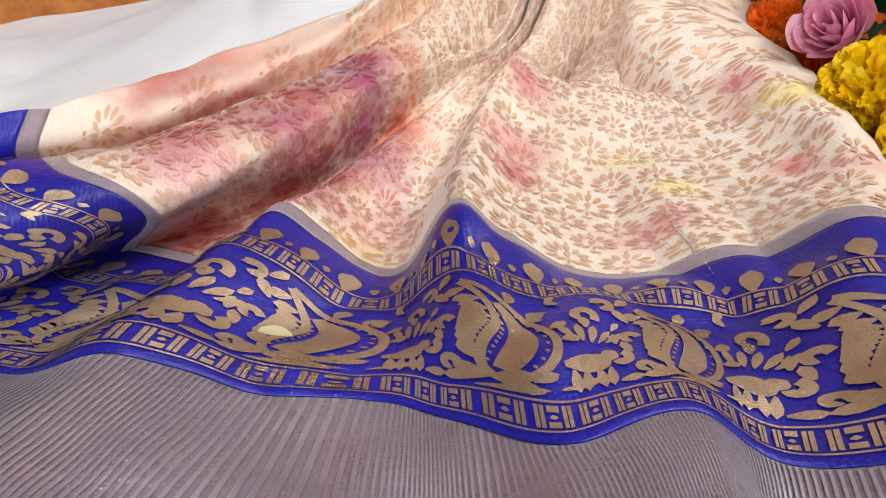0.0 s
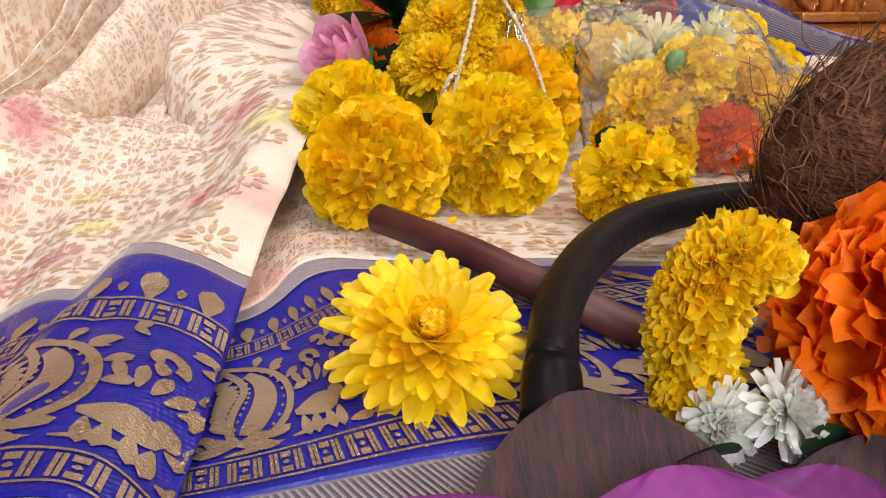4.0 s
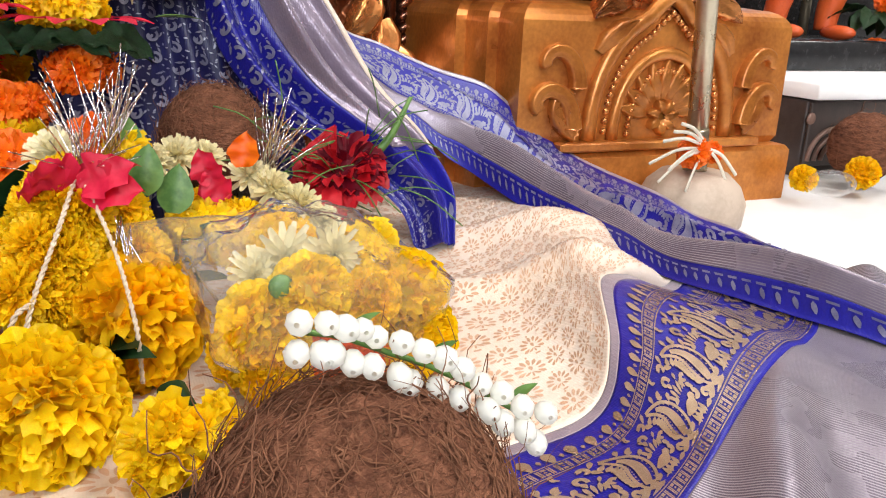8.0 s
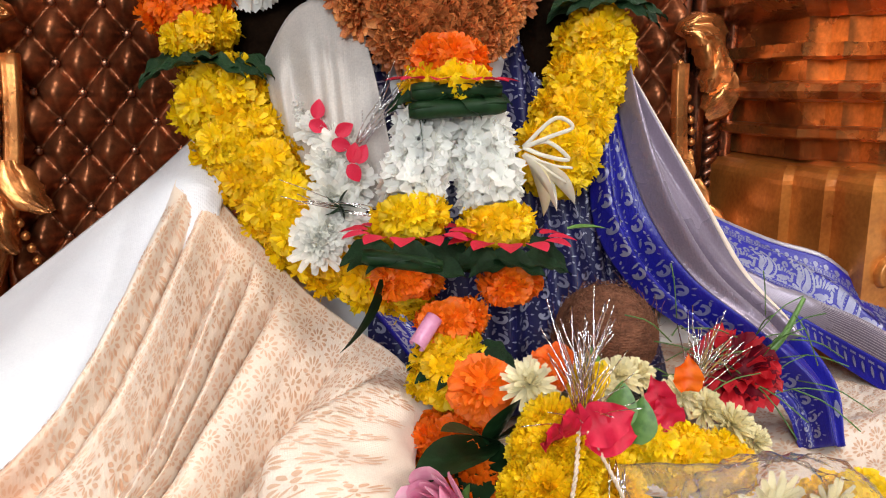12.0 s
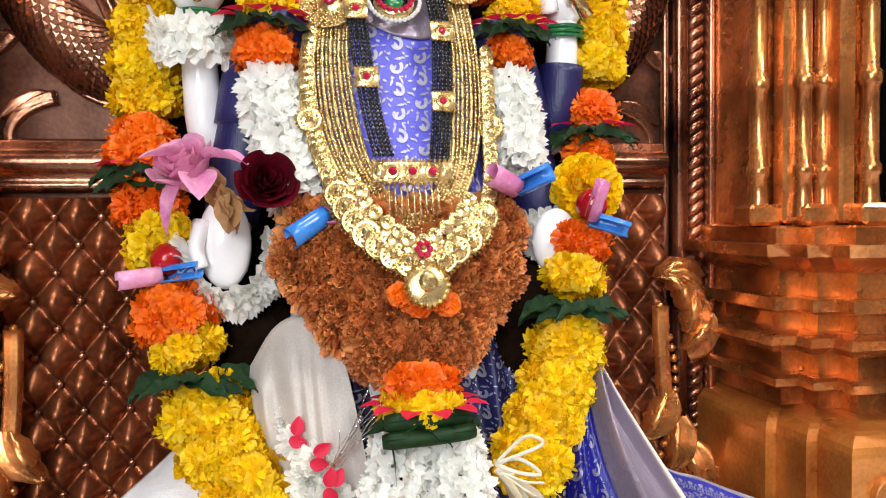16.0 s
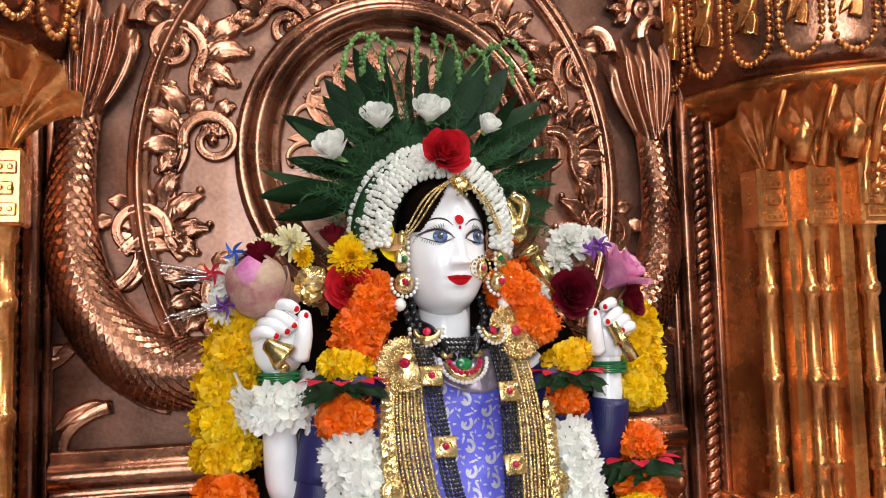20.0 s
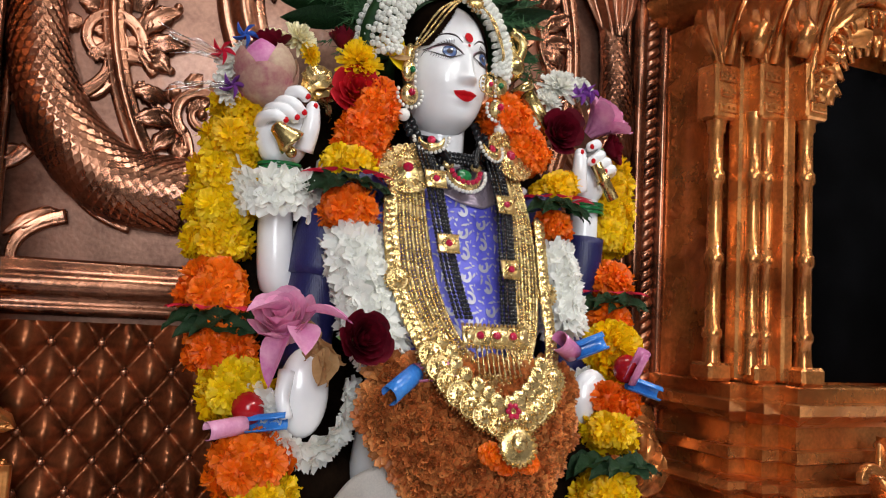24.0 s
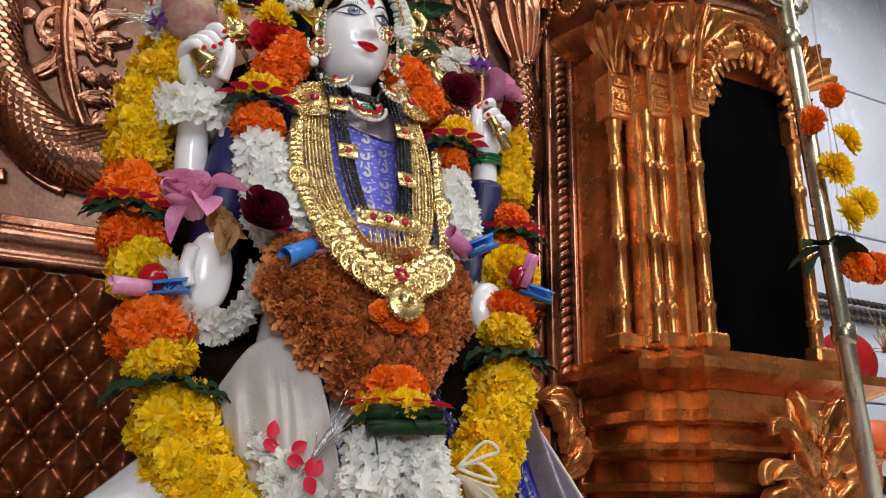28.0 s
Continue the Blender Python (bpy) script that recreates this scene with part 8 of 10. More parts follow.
part("fern", merge(fr_), "fern", fan_, "feathery dark fern", kind="stuff")
for k in range(9):
    x = -0.07 + 0.0175 * k + rnd(-0.006, 0.006)
    P = spline([(x * 0.6, -0.03, 0.12), (x, -0.05, 0.150 + rnd(-0.01, 0.006)), (x * 1.25, -0.062, 0.128), (x * 1.3, -0.062, 0.105)], 26)
    part("catkin", merge([tube(P, 0.0007, 5)] + [ball(p + np.array([rnd(-0.002, 0.002), rnd(-0.002, 0.002), rnd(-0.002, 0.002)]), rnd(0.0014, 0.0026), 4, 6) for p in P[6:] for _ in range(2)]), "leaf_light", fan_, "hanging pale green catkin")
part("dark_backing", ball((0.0, 0.012, 0.01), 0.082, 10, 20, (1, 0.25, 0.95)), "fern", fan_)

# ---- garlands on the statue ----
random.seed(21)
og = thing("marigold_garland", "long thick garland of yellow and orange marigolds with leaves", "garland")
OGL = [("marigold_y", [(0.122, 0.735, 0.640), (0.112, 0.732, 0.605), (0.100, 0.728, 0.555), (0.099, 0.730, 0.500)], 0.029),
       ("marigold_o", [(0.098, 0.718, 0.482), (0.096, 0.712, 0.452)], 0.028), ("marigold_o", [(0.099, 0.702, 0.435), (0.103, 0.696, 0.410)], 0.028), ("marigold_y", [(0.110, 0.690, 0.402), (0.117, 0.684, 0.380)], 0.028),
       ("marigold_o", [(0.119, 0.668, 0.348), (0.127, 0.664, 0.324)], 0.032), ("marigold_y", [(0.130, 0.660, 0.314), (0.137, 0.655, 0.298)], 0.033),
       ("marigold_y", [(0.142, 0.648, 0.278), (0.150, 0.641, 0.255), (0.160, 0.635, 0.232), (0.176, 0.628, 0.206), (0.192, 0.620, 0.184), (0.215, 0.605, 0.160), (0.250, 0.590, 0.146), (0.285, 0.575, 0.138)], 0.033)]
OGR = [("marigold_y", [(0.494, 0.730, 0.622), (0.500, 0.730, 0.580), (0.494, 0.722, 0.535)], 0.028), ("marigold_o", [(0.484, 0.702, 0.505), (0.478, 0.696, 0.488)], 0.028), ("marigold_o", [(0.472, 0.684, 0.464), (0.470, 0.680, 0.452)], 0.025),
       ("marigold_o", [(0.450, 0.642, 0.392), (0.445, 0.638, 0.375)], 0.028), ("marigold_y", [(0.441, 0.634, 0.366), (0.436, 0.628, 0.348)], 0.029),
       ("marigold_y", [(0.432, 0.625, 0.320), (0.422, 0.615, 0.292), (0.408, 0.604, 0.260), (0.394, 0.594, 0.232), (0.380, 0.585, 0.205)], 0.030)]
for kind, path, R in OGL + OGR:
    strand(og, kind, path, R, 0.0175, 0.0145, 6)
bloom("big_y", (0.461, 0.662, 0.428), (0, -1, 0.2), 0.031, og)
for c, R in (((0.097, 0.706, 0.443), 0.026), ((0.140, 0.650, 0.288), 0.034), ((0.475, 0.690, 0.476), 0.026), ((0.434, 0.626, 0.335), 0.030)):
    leaf_band(og, c, R * 1.0, 8, 0.044, 0.022)
for c in ((0.097, 0.706, 0.445), (0.475, 0.690, 0.478)):
    petals_round(og, (c[0], c[1], c[2] + 0.005), 0.032, 8, 0.020, "silk_red", down=0.1)
for c, k in (((0.116, 0.652, 0.366), (("ribbon_pink", (-1, -0.4, -0.1)), ("ribbon_blue", (1, -0.4, 0.15)))), ((0.448, 0.618, 0.405), (("ribbon_pink", (0.1, -0.5, 0.9)), ("ribbon_blue", (0.9, -0.3, -0.3))))):
    ribbon_bow(c, og, k, 0.0085, 0.032)
    part("glass_ball", ball(np.array(c) + np.array([0.004, 0.008, 0.010]), 0.013, 10, 16), "ball_red", og)

ig = thing("mixed_garland", "inner garland of orange marigold, white blossom and rust chrysanthemums", "garland")
IG = [("marigold_o", [(0.232, 0.715, 0.655), (0.220, 0.706, 0.625), (0.206, 0.698, 0.592)], 0.024, 0.015), ("marigold_y", [(0.201, 0.694, 0.588), (0.198, 0.690, 0.572)], 0.027, 0.016), ("marigold_o", [(0.195, 0.684, 0.552), (0.197, 0.678, 0.530)], 0.025, 0.015),
      ("marigold_o", [(0.354, 0.715, 0.662), (0.368, 0.706, 0.634), (0.386, 0.698, 0.602)], 0.024, 0.015), ("marigold_y", [(0.402, 0.690, 0.588), (0.408, 0.686, 0.572)], 0.027, 0.016), ("marigold_o", [(0.402, 0.682, 0.552), (0.396, 0.676, 0.534)], 0.022, 0.014)]
for kind, path, R, r in IG:
    strand(ig, kind, path, R, r, 0.0135, 6)
for path, R in (([(0.199, 0.676, 0.520), (0.203, 0.668, 0.490), (0.213, 0.656, 0.452), (0.220, 0.640, 0.420)], 0.027), ([(0.394, 0.674, 0.522), (0.400, 0.664, 0.482), (0.396, 0.652, 0.447)], 0.024), ([(0.423, 0.668, 0.405), (0.428, 0.662, 0.378)], 0.019)):
    strand(ig, "floret", path, R, 0.0115, 0.0072, 9)
for c, R in (((0.195, 0.684, 0.562), 0.024), ((0.402, 0.682, 0.562), 0.024)):
    leaf_band(ig, c, R * 1.0, 7, 0.036, 0.018)
    petals_round(ig, (c[0], c[1], c[2] + 0.006), 0.030, 9, 0.020, "silk_red", down=0.1)
ribbon_bow((0.238, 0.614, 0.410), ig, (("ribbon_blue", (-0.8, -0.4, -0.5)), ("ribbon_pink", (1, -0.4, 0.2))), 0.010, 0.034)
ribbon_bow((0.386, 0.616, 0.430), ig, (("ribbon_blue", (0.8, -0.4, 0.4)), ("ribbon_pink", (-0.7, -0.4, 0.3))), 0.010, 0.030)
# heart-shaped cushion of rust petals
part("cushion", merge([ball((0.262, 0.646, 0.365), 0.040, 10, 16, (1.1, 0.8, 1.1)), ball((0.340, 0.646, 0.368), 0.040, 10, 16, (1.1, 0.8, 1.1)), ball((0.301, 0.632, 0.325), 0.036, 10, 16, (1.2, 0.8, 1.0))]), "bronze_fl", ig)
for i in range(270):
    f = rnd(0, 1)
    z = 0.295 + 0.115 * f ** 0.8
    hw = 0.028 + 0.060 * min(1, (z - 0.295) / 0.075) ** 0.8
    x = rnd(-1, 1)
    y = 0.581 + 0.035 * ((z - 0.295) / 0.115) + 0.020 * x * x
    bloom("rust", (0.300 + x * hw, y, z), (x * 0.9 + rnd(-0.4, 0.4), -1, (f - 0.5) * 0.8 + rnd(-0.4, 0.4)), rnd(0.0165, 0.0205), ig)
for q in range(6):
    bloom("marigold_o", (0.288 + 0.007 * q, 0.576 + 0.003 * (q % 2), 0.352 - 0.004 * (q % 3)), (0, -1, 0.2), 0.010, ig)
strand(ig, "marigold_o", [(0.301, 0.574, 0.297), (0.301, 0.571, 0.281)], 0.030, 0.016, 0.014, 7)
strand(ig, "marigold_y", [(0.301, 0.571, 0.276), (0.301, 0.569, 0.266)], 0.034, 0.015, 0.012, 8)
leaf_band(ig, (0.303, 0.572, 0.266), 0.028, 7, 0.038, 0.02)
petals_round(ig, (0.303, 0.567, 0.272), 0.040, 11, 0.018, "silk_red", down=0.15)


def leaf_roll(parent, a_, b_, r):
    """A leaf rolled to a tube, with its midrib."""
    part("rolled_leaf", merge([tube(spline([a_, (np.array(a_) + np.array(b_)) / 2 + np.array([0, -0.002, 0]), b_], 12), [r * 0.8] + [r] * 10 + [r * 0.8], 12), tube([np.array(a_) + np.array([0, -r, 0.002]), np.array(b_) + np.array([0, -r, 0.002])], 0.0008, 5)]), "leaf", parent)


leaf_roll(ig, (0.270, 0.545, 0.256), (0.334, 0.545, 0.260), 0.0060)
leaf_roll(ig, (0.272, 0.548, 0.268), (0.332, 0.550, 0.270), 0.0062)
part("hanging_leaf", mesh_data("hanging_leaf", *leaf_blade(0.06, 0.025, 0.3, 0.2), "leaf"), None, ig, at=Matrix.Translation((0.276, 0.552, 0.262)) @ Matrix.Rotation(radians(75), 4, "Y") @ Matrix.Rotation(radians(30), 4, "X"))
for path, yy in (([(0.288, 0.575, 0.250), (0.280, 0.562, 0.222), (0.270, 0.550, 0.198)], 0), ([(0.322, 0.575, 0.250), (0.326, 0.560, 0.218), (0.327, 0.546, 0.194)], 1)):
    strand(ig, "floret", path, 0.0235, 0.0105, 0.0068, 9)
strand(ig, "marigold_y", [(0.271, 0.549, 0.190), (0.272, 0.546, 0.181)], 0.028, 0.016, 0.012, 8)
strand(ig, "marigold_y", [(0.328, 0.541, 0.184), (0.329, 0.538, 0.175)], 0.028, 0.016, 0.012, 8)
for cx_, cz_ in ((0.267, 0.166), (0.335, 0.160)):
    petals_round(ig, (cx_, 0.532, cz_ + 0.011), 0.038, 12, 0.019, "silk_red", down=0.10)
    leaf_band(ig, (cx_, 0.538, cz_), 0.028, 7, 0.042, 0.02)
    if cx_ < 0.3:
        leaf_roll(ig, (cx_ - 0.032, 0.514, cz_ + 0.002), (cx_ + 0.018, 0.511, cz_ - 0.006), 0.0052)
strand(ig, "marigold_o", [(0.267, 0.533, 0.156), (0.267, 0.530, 0.142)], 0.026, 0.015, 0.012, 7)
strand(ig, "marigold_o", [(0.335, 0.529, 0.150), (0.337, 0.527, 0.136)], 0.022, 0.014, 0.012, 7)
strand(ig, "marigold_o", [(0.293, 0.524, 0.128), (0.295, 0.520, 0.114)], 0.026, 0.014, 0.012, 7)
strand(ig, "marigold_y", [(0.293, 0.518, 0.108), (0.290, 0.512, 0.092), (0.282, 0.506, 0.075)], 0.024, 0.014, 0.012, 7)
leaf_band(ig, (0.300, 0.514, 0.100), 0.024, 6, 0.036, 0.02)
strand(ig, "marigold_o", [(0.284, 0.492, 0.062), (0.290, 0.488, 0.030)], 0.024, 0.014, 0.012, 7)
ribbon_bow((0.278, 0.502, 0.130), ig, (("ribbon_pink", (-0.6, -0.4, -0.7)),), 0.007, 0.022)
part("hanging_leaf", mesh_data("hanging_leaf", *leaf_blade(0.055, 0.02, 0.3, 0.25), "leaf"), None, ig, at=Matrix.Translation((0.246, 0.516, 0.152)) @ Matrix.Rotation(radians(105), 4, "Y") @ Matrix.Rotation(radians(30), 4, "X"))

# string of white chrysanthemums with red petals and wires, down the left of the lap
ws = thing("white_flower_string", "string of white chrysanthemums with red petals and silver wires", "garland")
for c, r in (((0.199, 0.642, 0.262), 0.013), ((0.209, 0.632, 0.252), 0.015), ((0.219, 0.618, 0.240), 0.016), ((0.231, 0.602, 0.228), 0.017), ((0.224, 0.598, 0.216), 0.016), ((0.235, 0.590, 0.206), 0.017), ((0.225, 0.584, 0.196), 0.017), ((0.231, 0.576, 0.184), 0.016), ((0.217, 0.571, 0.176), 0.018), ((0.212, 0.568, 0.165), 0.018)):
    e = unit((rnd(-0.6, 0.4), -1, rnd(-0.1, 0.7)))
    bloom("mum_w", c, e, r * 1.15, ws)
    bloom("tuft_y", np.array(c) + e * r * 0.42, e, r * 0.22, ws, "flower_centre")
rp = mesh_data("red_petal", *leaf_blade(1.0, 0.7, 0.3, 0.1), "silk_red")
for c, ay in (((0.214, 0.616, 0.246), -80), ((0.209, 0.617, 0.243), 20), ((0.226, 0.598, 0.236), -30), ((0.223, 0.598, 0.230), 10), ((0.235, 0.580, 0.218), -80), ((0.233, 0.580, 0.217), 60), ((0.238, 0.581, 0.218), -60)):
    part("red_petal", rp, None, ws, at=Matrix.Translation((c[0], c[1] - 0.013, c[2] + 0.003)) @ Matrix.Rotation(radians(ay), 4, "Y") @ Matrix.Rotation(radians(90), 4, "X") @ Matrix.Diagonal((0.014, 0.014, 0.014, 1)))
part("dark_sprig", merge([(turn(leaf_blade(0.012, 0.009)[0], Matrix.Rotation(a_, 4, "Y")) + np.array([0.226, 0.562, 0.193]), leaf_blade(0.012, 0.009)[1]) for a_ in (0, 1.2, 2.4, 3.6, 5.0)]), "leaf", ws)


def tinsel(name, at, d, n, ln, parent, spread_=0.6, r=0.00028, mat="tinsel"):
    """A spray of fine shiny wires."""
    out = []
    for _ in range(n):
        e = unit(unit(d) + np.array([rnd(-spread_, spread_), rnd(-spread_, spread_), rnd(-spread_, spread_)]))
        l_ = ln * rnd(0.5, 1.1)
        p0 = np.array(at) + np.array([rnd(-1, 1), rnd(-1, 1), rnd(-1, 1)]) * 0.004
        out.append(tube(spline([p0, p0 + e * l_ * 0.5, p0 + e * l_ + np.array([rnd(-1, 1), rnd(-1, 1), rnd(-1, 0.2)]) * ln * 0.12], 6), r, 4))
    return part(name, merge(out), mat, parent, kind="stuff")


tinsel("silver_wire", (0.234, 0.582, 0.222), (0.5, -0.2, 1), 14, 0.085, ws, 0.28, 0.0003)
tinsel("silver_wire", (0.226, 0.560, 0.193), (-1, -0.3, 0.35), 6, 0.05, ws, 0.2, 0.0003)
tinsel("silver_wire", (0.226, 0.560, 0.193), (1, -0.3, -0.15), 4, 0.05, ws, 0.15, 0.0003)
# pale lily with a string bow, beside the white tassels
ly = thing("white_lily", "pale lily petals tied with a white string bow", "flower", (0.352, 0.574, 0.225))
for k, (a_, b_, ln) in enumerate(((50, -25, 0.046), (66, -5, 0.042), (36, 0, 0.044))):
    V_, F_ = leaf_blade(ln, 0.026, 0.6, 0.1)
    part("petal", (V_, F_), "cream_fl" if k == 1 else "lily", ly, at=Matrix.Translation((0.004 * k, -0.012, -0.003 * k)) @ Matrix.Rotation(radians(b_), 4, "Z") @ Matrix.Rotation(radians(a_), 4, "Y"))
for k, pts in enumerate(([(0.0, -0.015, 0.0), (0.02, -0.022, 0.020), (0.034, -0.02, 0.014), (0.018, -0.022, 0.008), (0.0, -0.015, 0.0)], [(0.0, -0.015, 0.0), (0.016, -0.02, 0.004), (0.032, -0.02, -0.008), (0.016, -0.02, -0.006), (0.0, -0.015, 0.0)])):
    P = spline(pts, 24)
    part("bow_loop", tube(P + np.array([0, 0, 0.006]), 0.0015, 8, 0.4), "lily", ly)
for k in range(2):
    part("bow_end", tube(spline([(0.004, -0.016, 0.0), (0.02, -0.022, -0.012 + 0.006 * k), (0.03 + 0.004 * k, -0.022, -0.018 + 0.010 * k)], 10), 0.001, 5), "lily", ly)
part("green_tip", leaf_blade(0.03, 0.012, 0.3, 0.1), "leaf_light", ly, at=Matrix.Translation((0.030, -0.028, -0.050)) @ Matrix.Rotation(radians(-5), 4, "Y"))

# wristlets of white blossom: a ring round the raised wrist, a loop hanging round the open palm
wr = thing("blossom_wristlet", "white jasmine blossoms strung round the wrist", "flowers", (0.143, 0.708, 0.562), "blossom wristlets")
for k in range(48):
    a_ = 2 * math.pi * k / 16
    bloom("floret", (0.031 * math.cos(a_), 0.025 * math.sin(a_), (-0.012 if k > 31 else -0.003 if k > 15 else 0.007) - 0.010 * (math.sin(a_) < 0)), (math.cos(a_), math.sin(a_), rnd(-0.6, 0.5)), rnd(0.0115, 0.015), wr)
wr = thing("blossom_wristlet", "white jasmine blossoms looped round the open palm", "flowers", (0.166, 0.668, 0.382), "blossom wristlets")
for k in range(44):
    a_ = math.pi * (0.98 + 1.10 * (k % 22) / 21)
    R = 0.030 if k < 22 else 0.038
    bloom("floret", (R * math.cos(a_), -0.004 + rnd(-0.004, 0.004) - (0.006 if k < 22 else 0), R * 1.18 * math.sin(a_)), (math.cos(a_) * 0.8, -1, math.sin(a_) * 0.7 + rnd(-0.3, 0.3)), rnd(0.0105, 0.0135), wr)

# flowers held in and set about the arms
def lotus_thing(label, mats, at, d, r, layers, open_, tall, seed, per=6):
    ob = thing("lotus", label, "flower", at)
    for k, m in enumerate(mats):
        part("petals", lotus(r * (1 - 0.14 * k), max(1, layers - k), seed + k, open_ * (1 - 0.35 * k), tall, per), m, ob, at=facing((0, 0, 0), d, 1.0, 0.5 * k))
    return ob


lb = thing("lotus_bud", "fat round greenish-pink lotus bud above the raised fist", "flower", (0.124, 0.706, 0.656))
for k in range(9):
    ring_ = k // 3
    r_, a0 = 0.0235 + 0.0028 * ring_, 2.094 * (k % 3) + 1.05 * ring_ - 1.9
    V_ = []
    for f in np.linspace(0, 1, 12):
        th_ = math.pi * (0.97 - 0.90 * f * (1 - 0.20 * ring_))
        hw = 1.15 * math.sin(math.pi * min(0.985, 0.10 + 0.88 * f)) ** 0.7
        V_ += [((r_ + 0.0007 * math.cos(3 * e) + 0.003 * max(0, f - 0.85) * ring_) * math.sin(th_) * math.cos(a0 + hw * e), (r_ + 0.0007 * math.cos(3 * e)) * math.sin(th_) * math.sin(a0 + hw * e), 1.12 * r_ * math.cos(th_)) for e in np.linspace(-1, 1, 11)]
    part("petal", (V_, quads(12, 11)), ("lotus_pink", "lotus_green", "lotus_green", "lotus_green", "rose_dark", "lotus_green", "lotus_green", "lotus_pink", "lotus_green")[k], lb, at=Matrix.Rotation(radians(-14), 4, "Y") @ Matrix.Rotation(radians(14), 4, "X"))
lotus_thing("pink open lotus beside the raised fist", ("lotus_pink", "rose_pink"), (0.462, 0.715, 0.648), (0.5, -0.5, 0.7), 0.028, 3, 0.35, 1.4, 5)
pl = lotus_thing("large pink lotus over the open palm, outer petals drooping", ("lotus_pink", "rose_pink"), (0.146, 0.650, 0.430), (-0.40, -0.62, 0.75), 0.033, 4, 0.16, 1.15, 7, 6)
for at_, d_, ln, wd in (((-0.006, -0.020, 0.010), (-0.55, -0.35, -0.85), 0.046, 0.024), ((0.006, -0.022, 0.022), (0.95, -0.45, 0.10), 0.036, 0.028), ((-0.008, -0.014, 0.022), (-0.9, -0.4, 0.25), 0.034, 0.026), ((0.0, -0.022, 0.012), (0.15, -0.75, -0.55), 0.026, 0.026)):
    part("outer_petal", leaf_blade(ln, wd, 0.5, 0.30), "lotus_pink", pl, at=Matrix.Translation(at_) @ Vector(d_).to_track_quat("X", "Z").to_matrix().to_4x4())
rose_thing("dark_rose", "dark red rose beside the palm", "rose_dark", (0.195, 0.628, 0.432), (0.15, -1, 0.25), 0.0215, 7, 0.38, 1.0, 9, "dark red roses")
rose_thing("dark_rose", "dark red rose at the shoulder", "rose_dark", (0.417, 0.702, 0.640), (-0.1, -1, 0.15), 0.0225, 6, 0.5, 0.8, 10, "dark red roses")
rose_thing("dark_rose", "dark wine rose behind the fist", "rose_dark", (0.478, 0.705, 0.632), (0.6, -0.7, 0.2), 0.017, 5, 0.5, 0.9, 12, "dark red roses")
rose_thing("red_rose", "deep red rose beside the ear", "rose_red", (0.207, 0.712, 0.652), (-0.2, -1, 0.1), 0.023, 6, 0.5, 0.75, 11)
rose_thing("dark_rose", "dark red bud above the shoulder", "rose_dark", (0.193, 0.712, 0.690), (-0.2, -0.3, 1), 0.013, 5, 0.2, 1.3, 13, "dark red roses")
rose_thing("dark_rose", "dark red rose behind the lotus bud", "rose_dark", (0.130, 0.715, 0.672), (-0.1, -0.2, 1), 0.017, 5, 0.4, 1.2, 14, "dark red roses")
tan = thing("tan_blossom", "withered tan blossom held in the palm", "flower", (0.160, 0.634, 0.430))
for k in range(7):
    part("petal", mesh_data("petal", *leaf_blade(0.03, 0.020, 0.5, 0.3, 0.002), "tan_fl"), None, tan, at=Matrix.Translation((rnd(-0.008, 0.012), rnd(-0.008, 0.0), rnd(-0.008, 0.016))) @ Matrix.Rotation(rnd(0.6, 2.2), 4, "Y") @ Matrix.Rotation(rnd(0, 3), 4, "X"))
em = thing("yellow_chrysanthemum", "yellow chrysanthemum tucked beside the ear", "flower", (0.208, 0.710, 0.678))
bloom("mum_y", (0, 0, 0), (-0.1, -1, 0.15), 0.021, em, "petals")
el = thing("yellow_lily", "yellow-orange lily petals beside the ear", "flower", (0.233, 0.706, 0.686))
for k, (ax_, ln) in enumerate(((-70, 0.026), (-20, 0.028), (25, 0.026), (-110, 0.024))):
    part("petal", mesh_data("petal", *leaf_blade(ln, 0.018, 0.4, 0.2), "tan_fl" if k % 2 else "mum_y"), None, el, at=Matrix.Translation((0, -0.008, 0)) @ Matrix.Rotation(radians(ax_), 4, "Y") @ Matrix.Rotation(radians(70), 4, "X"))
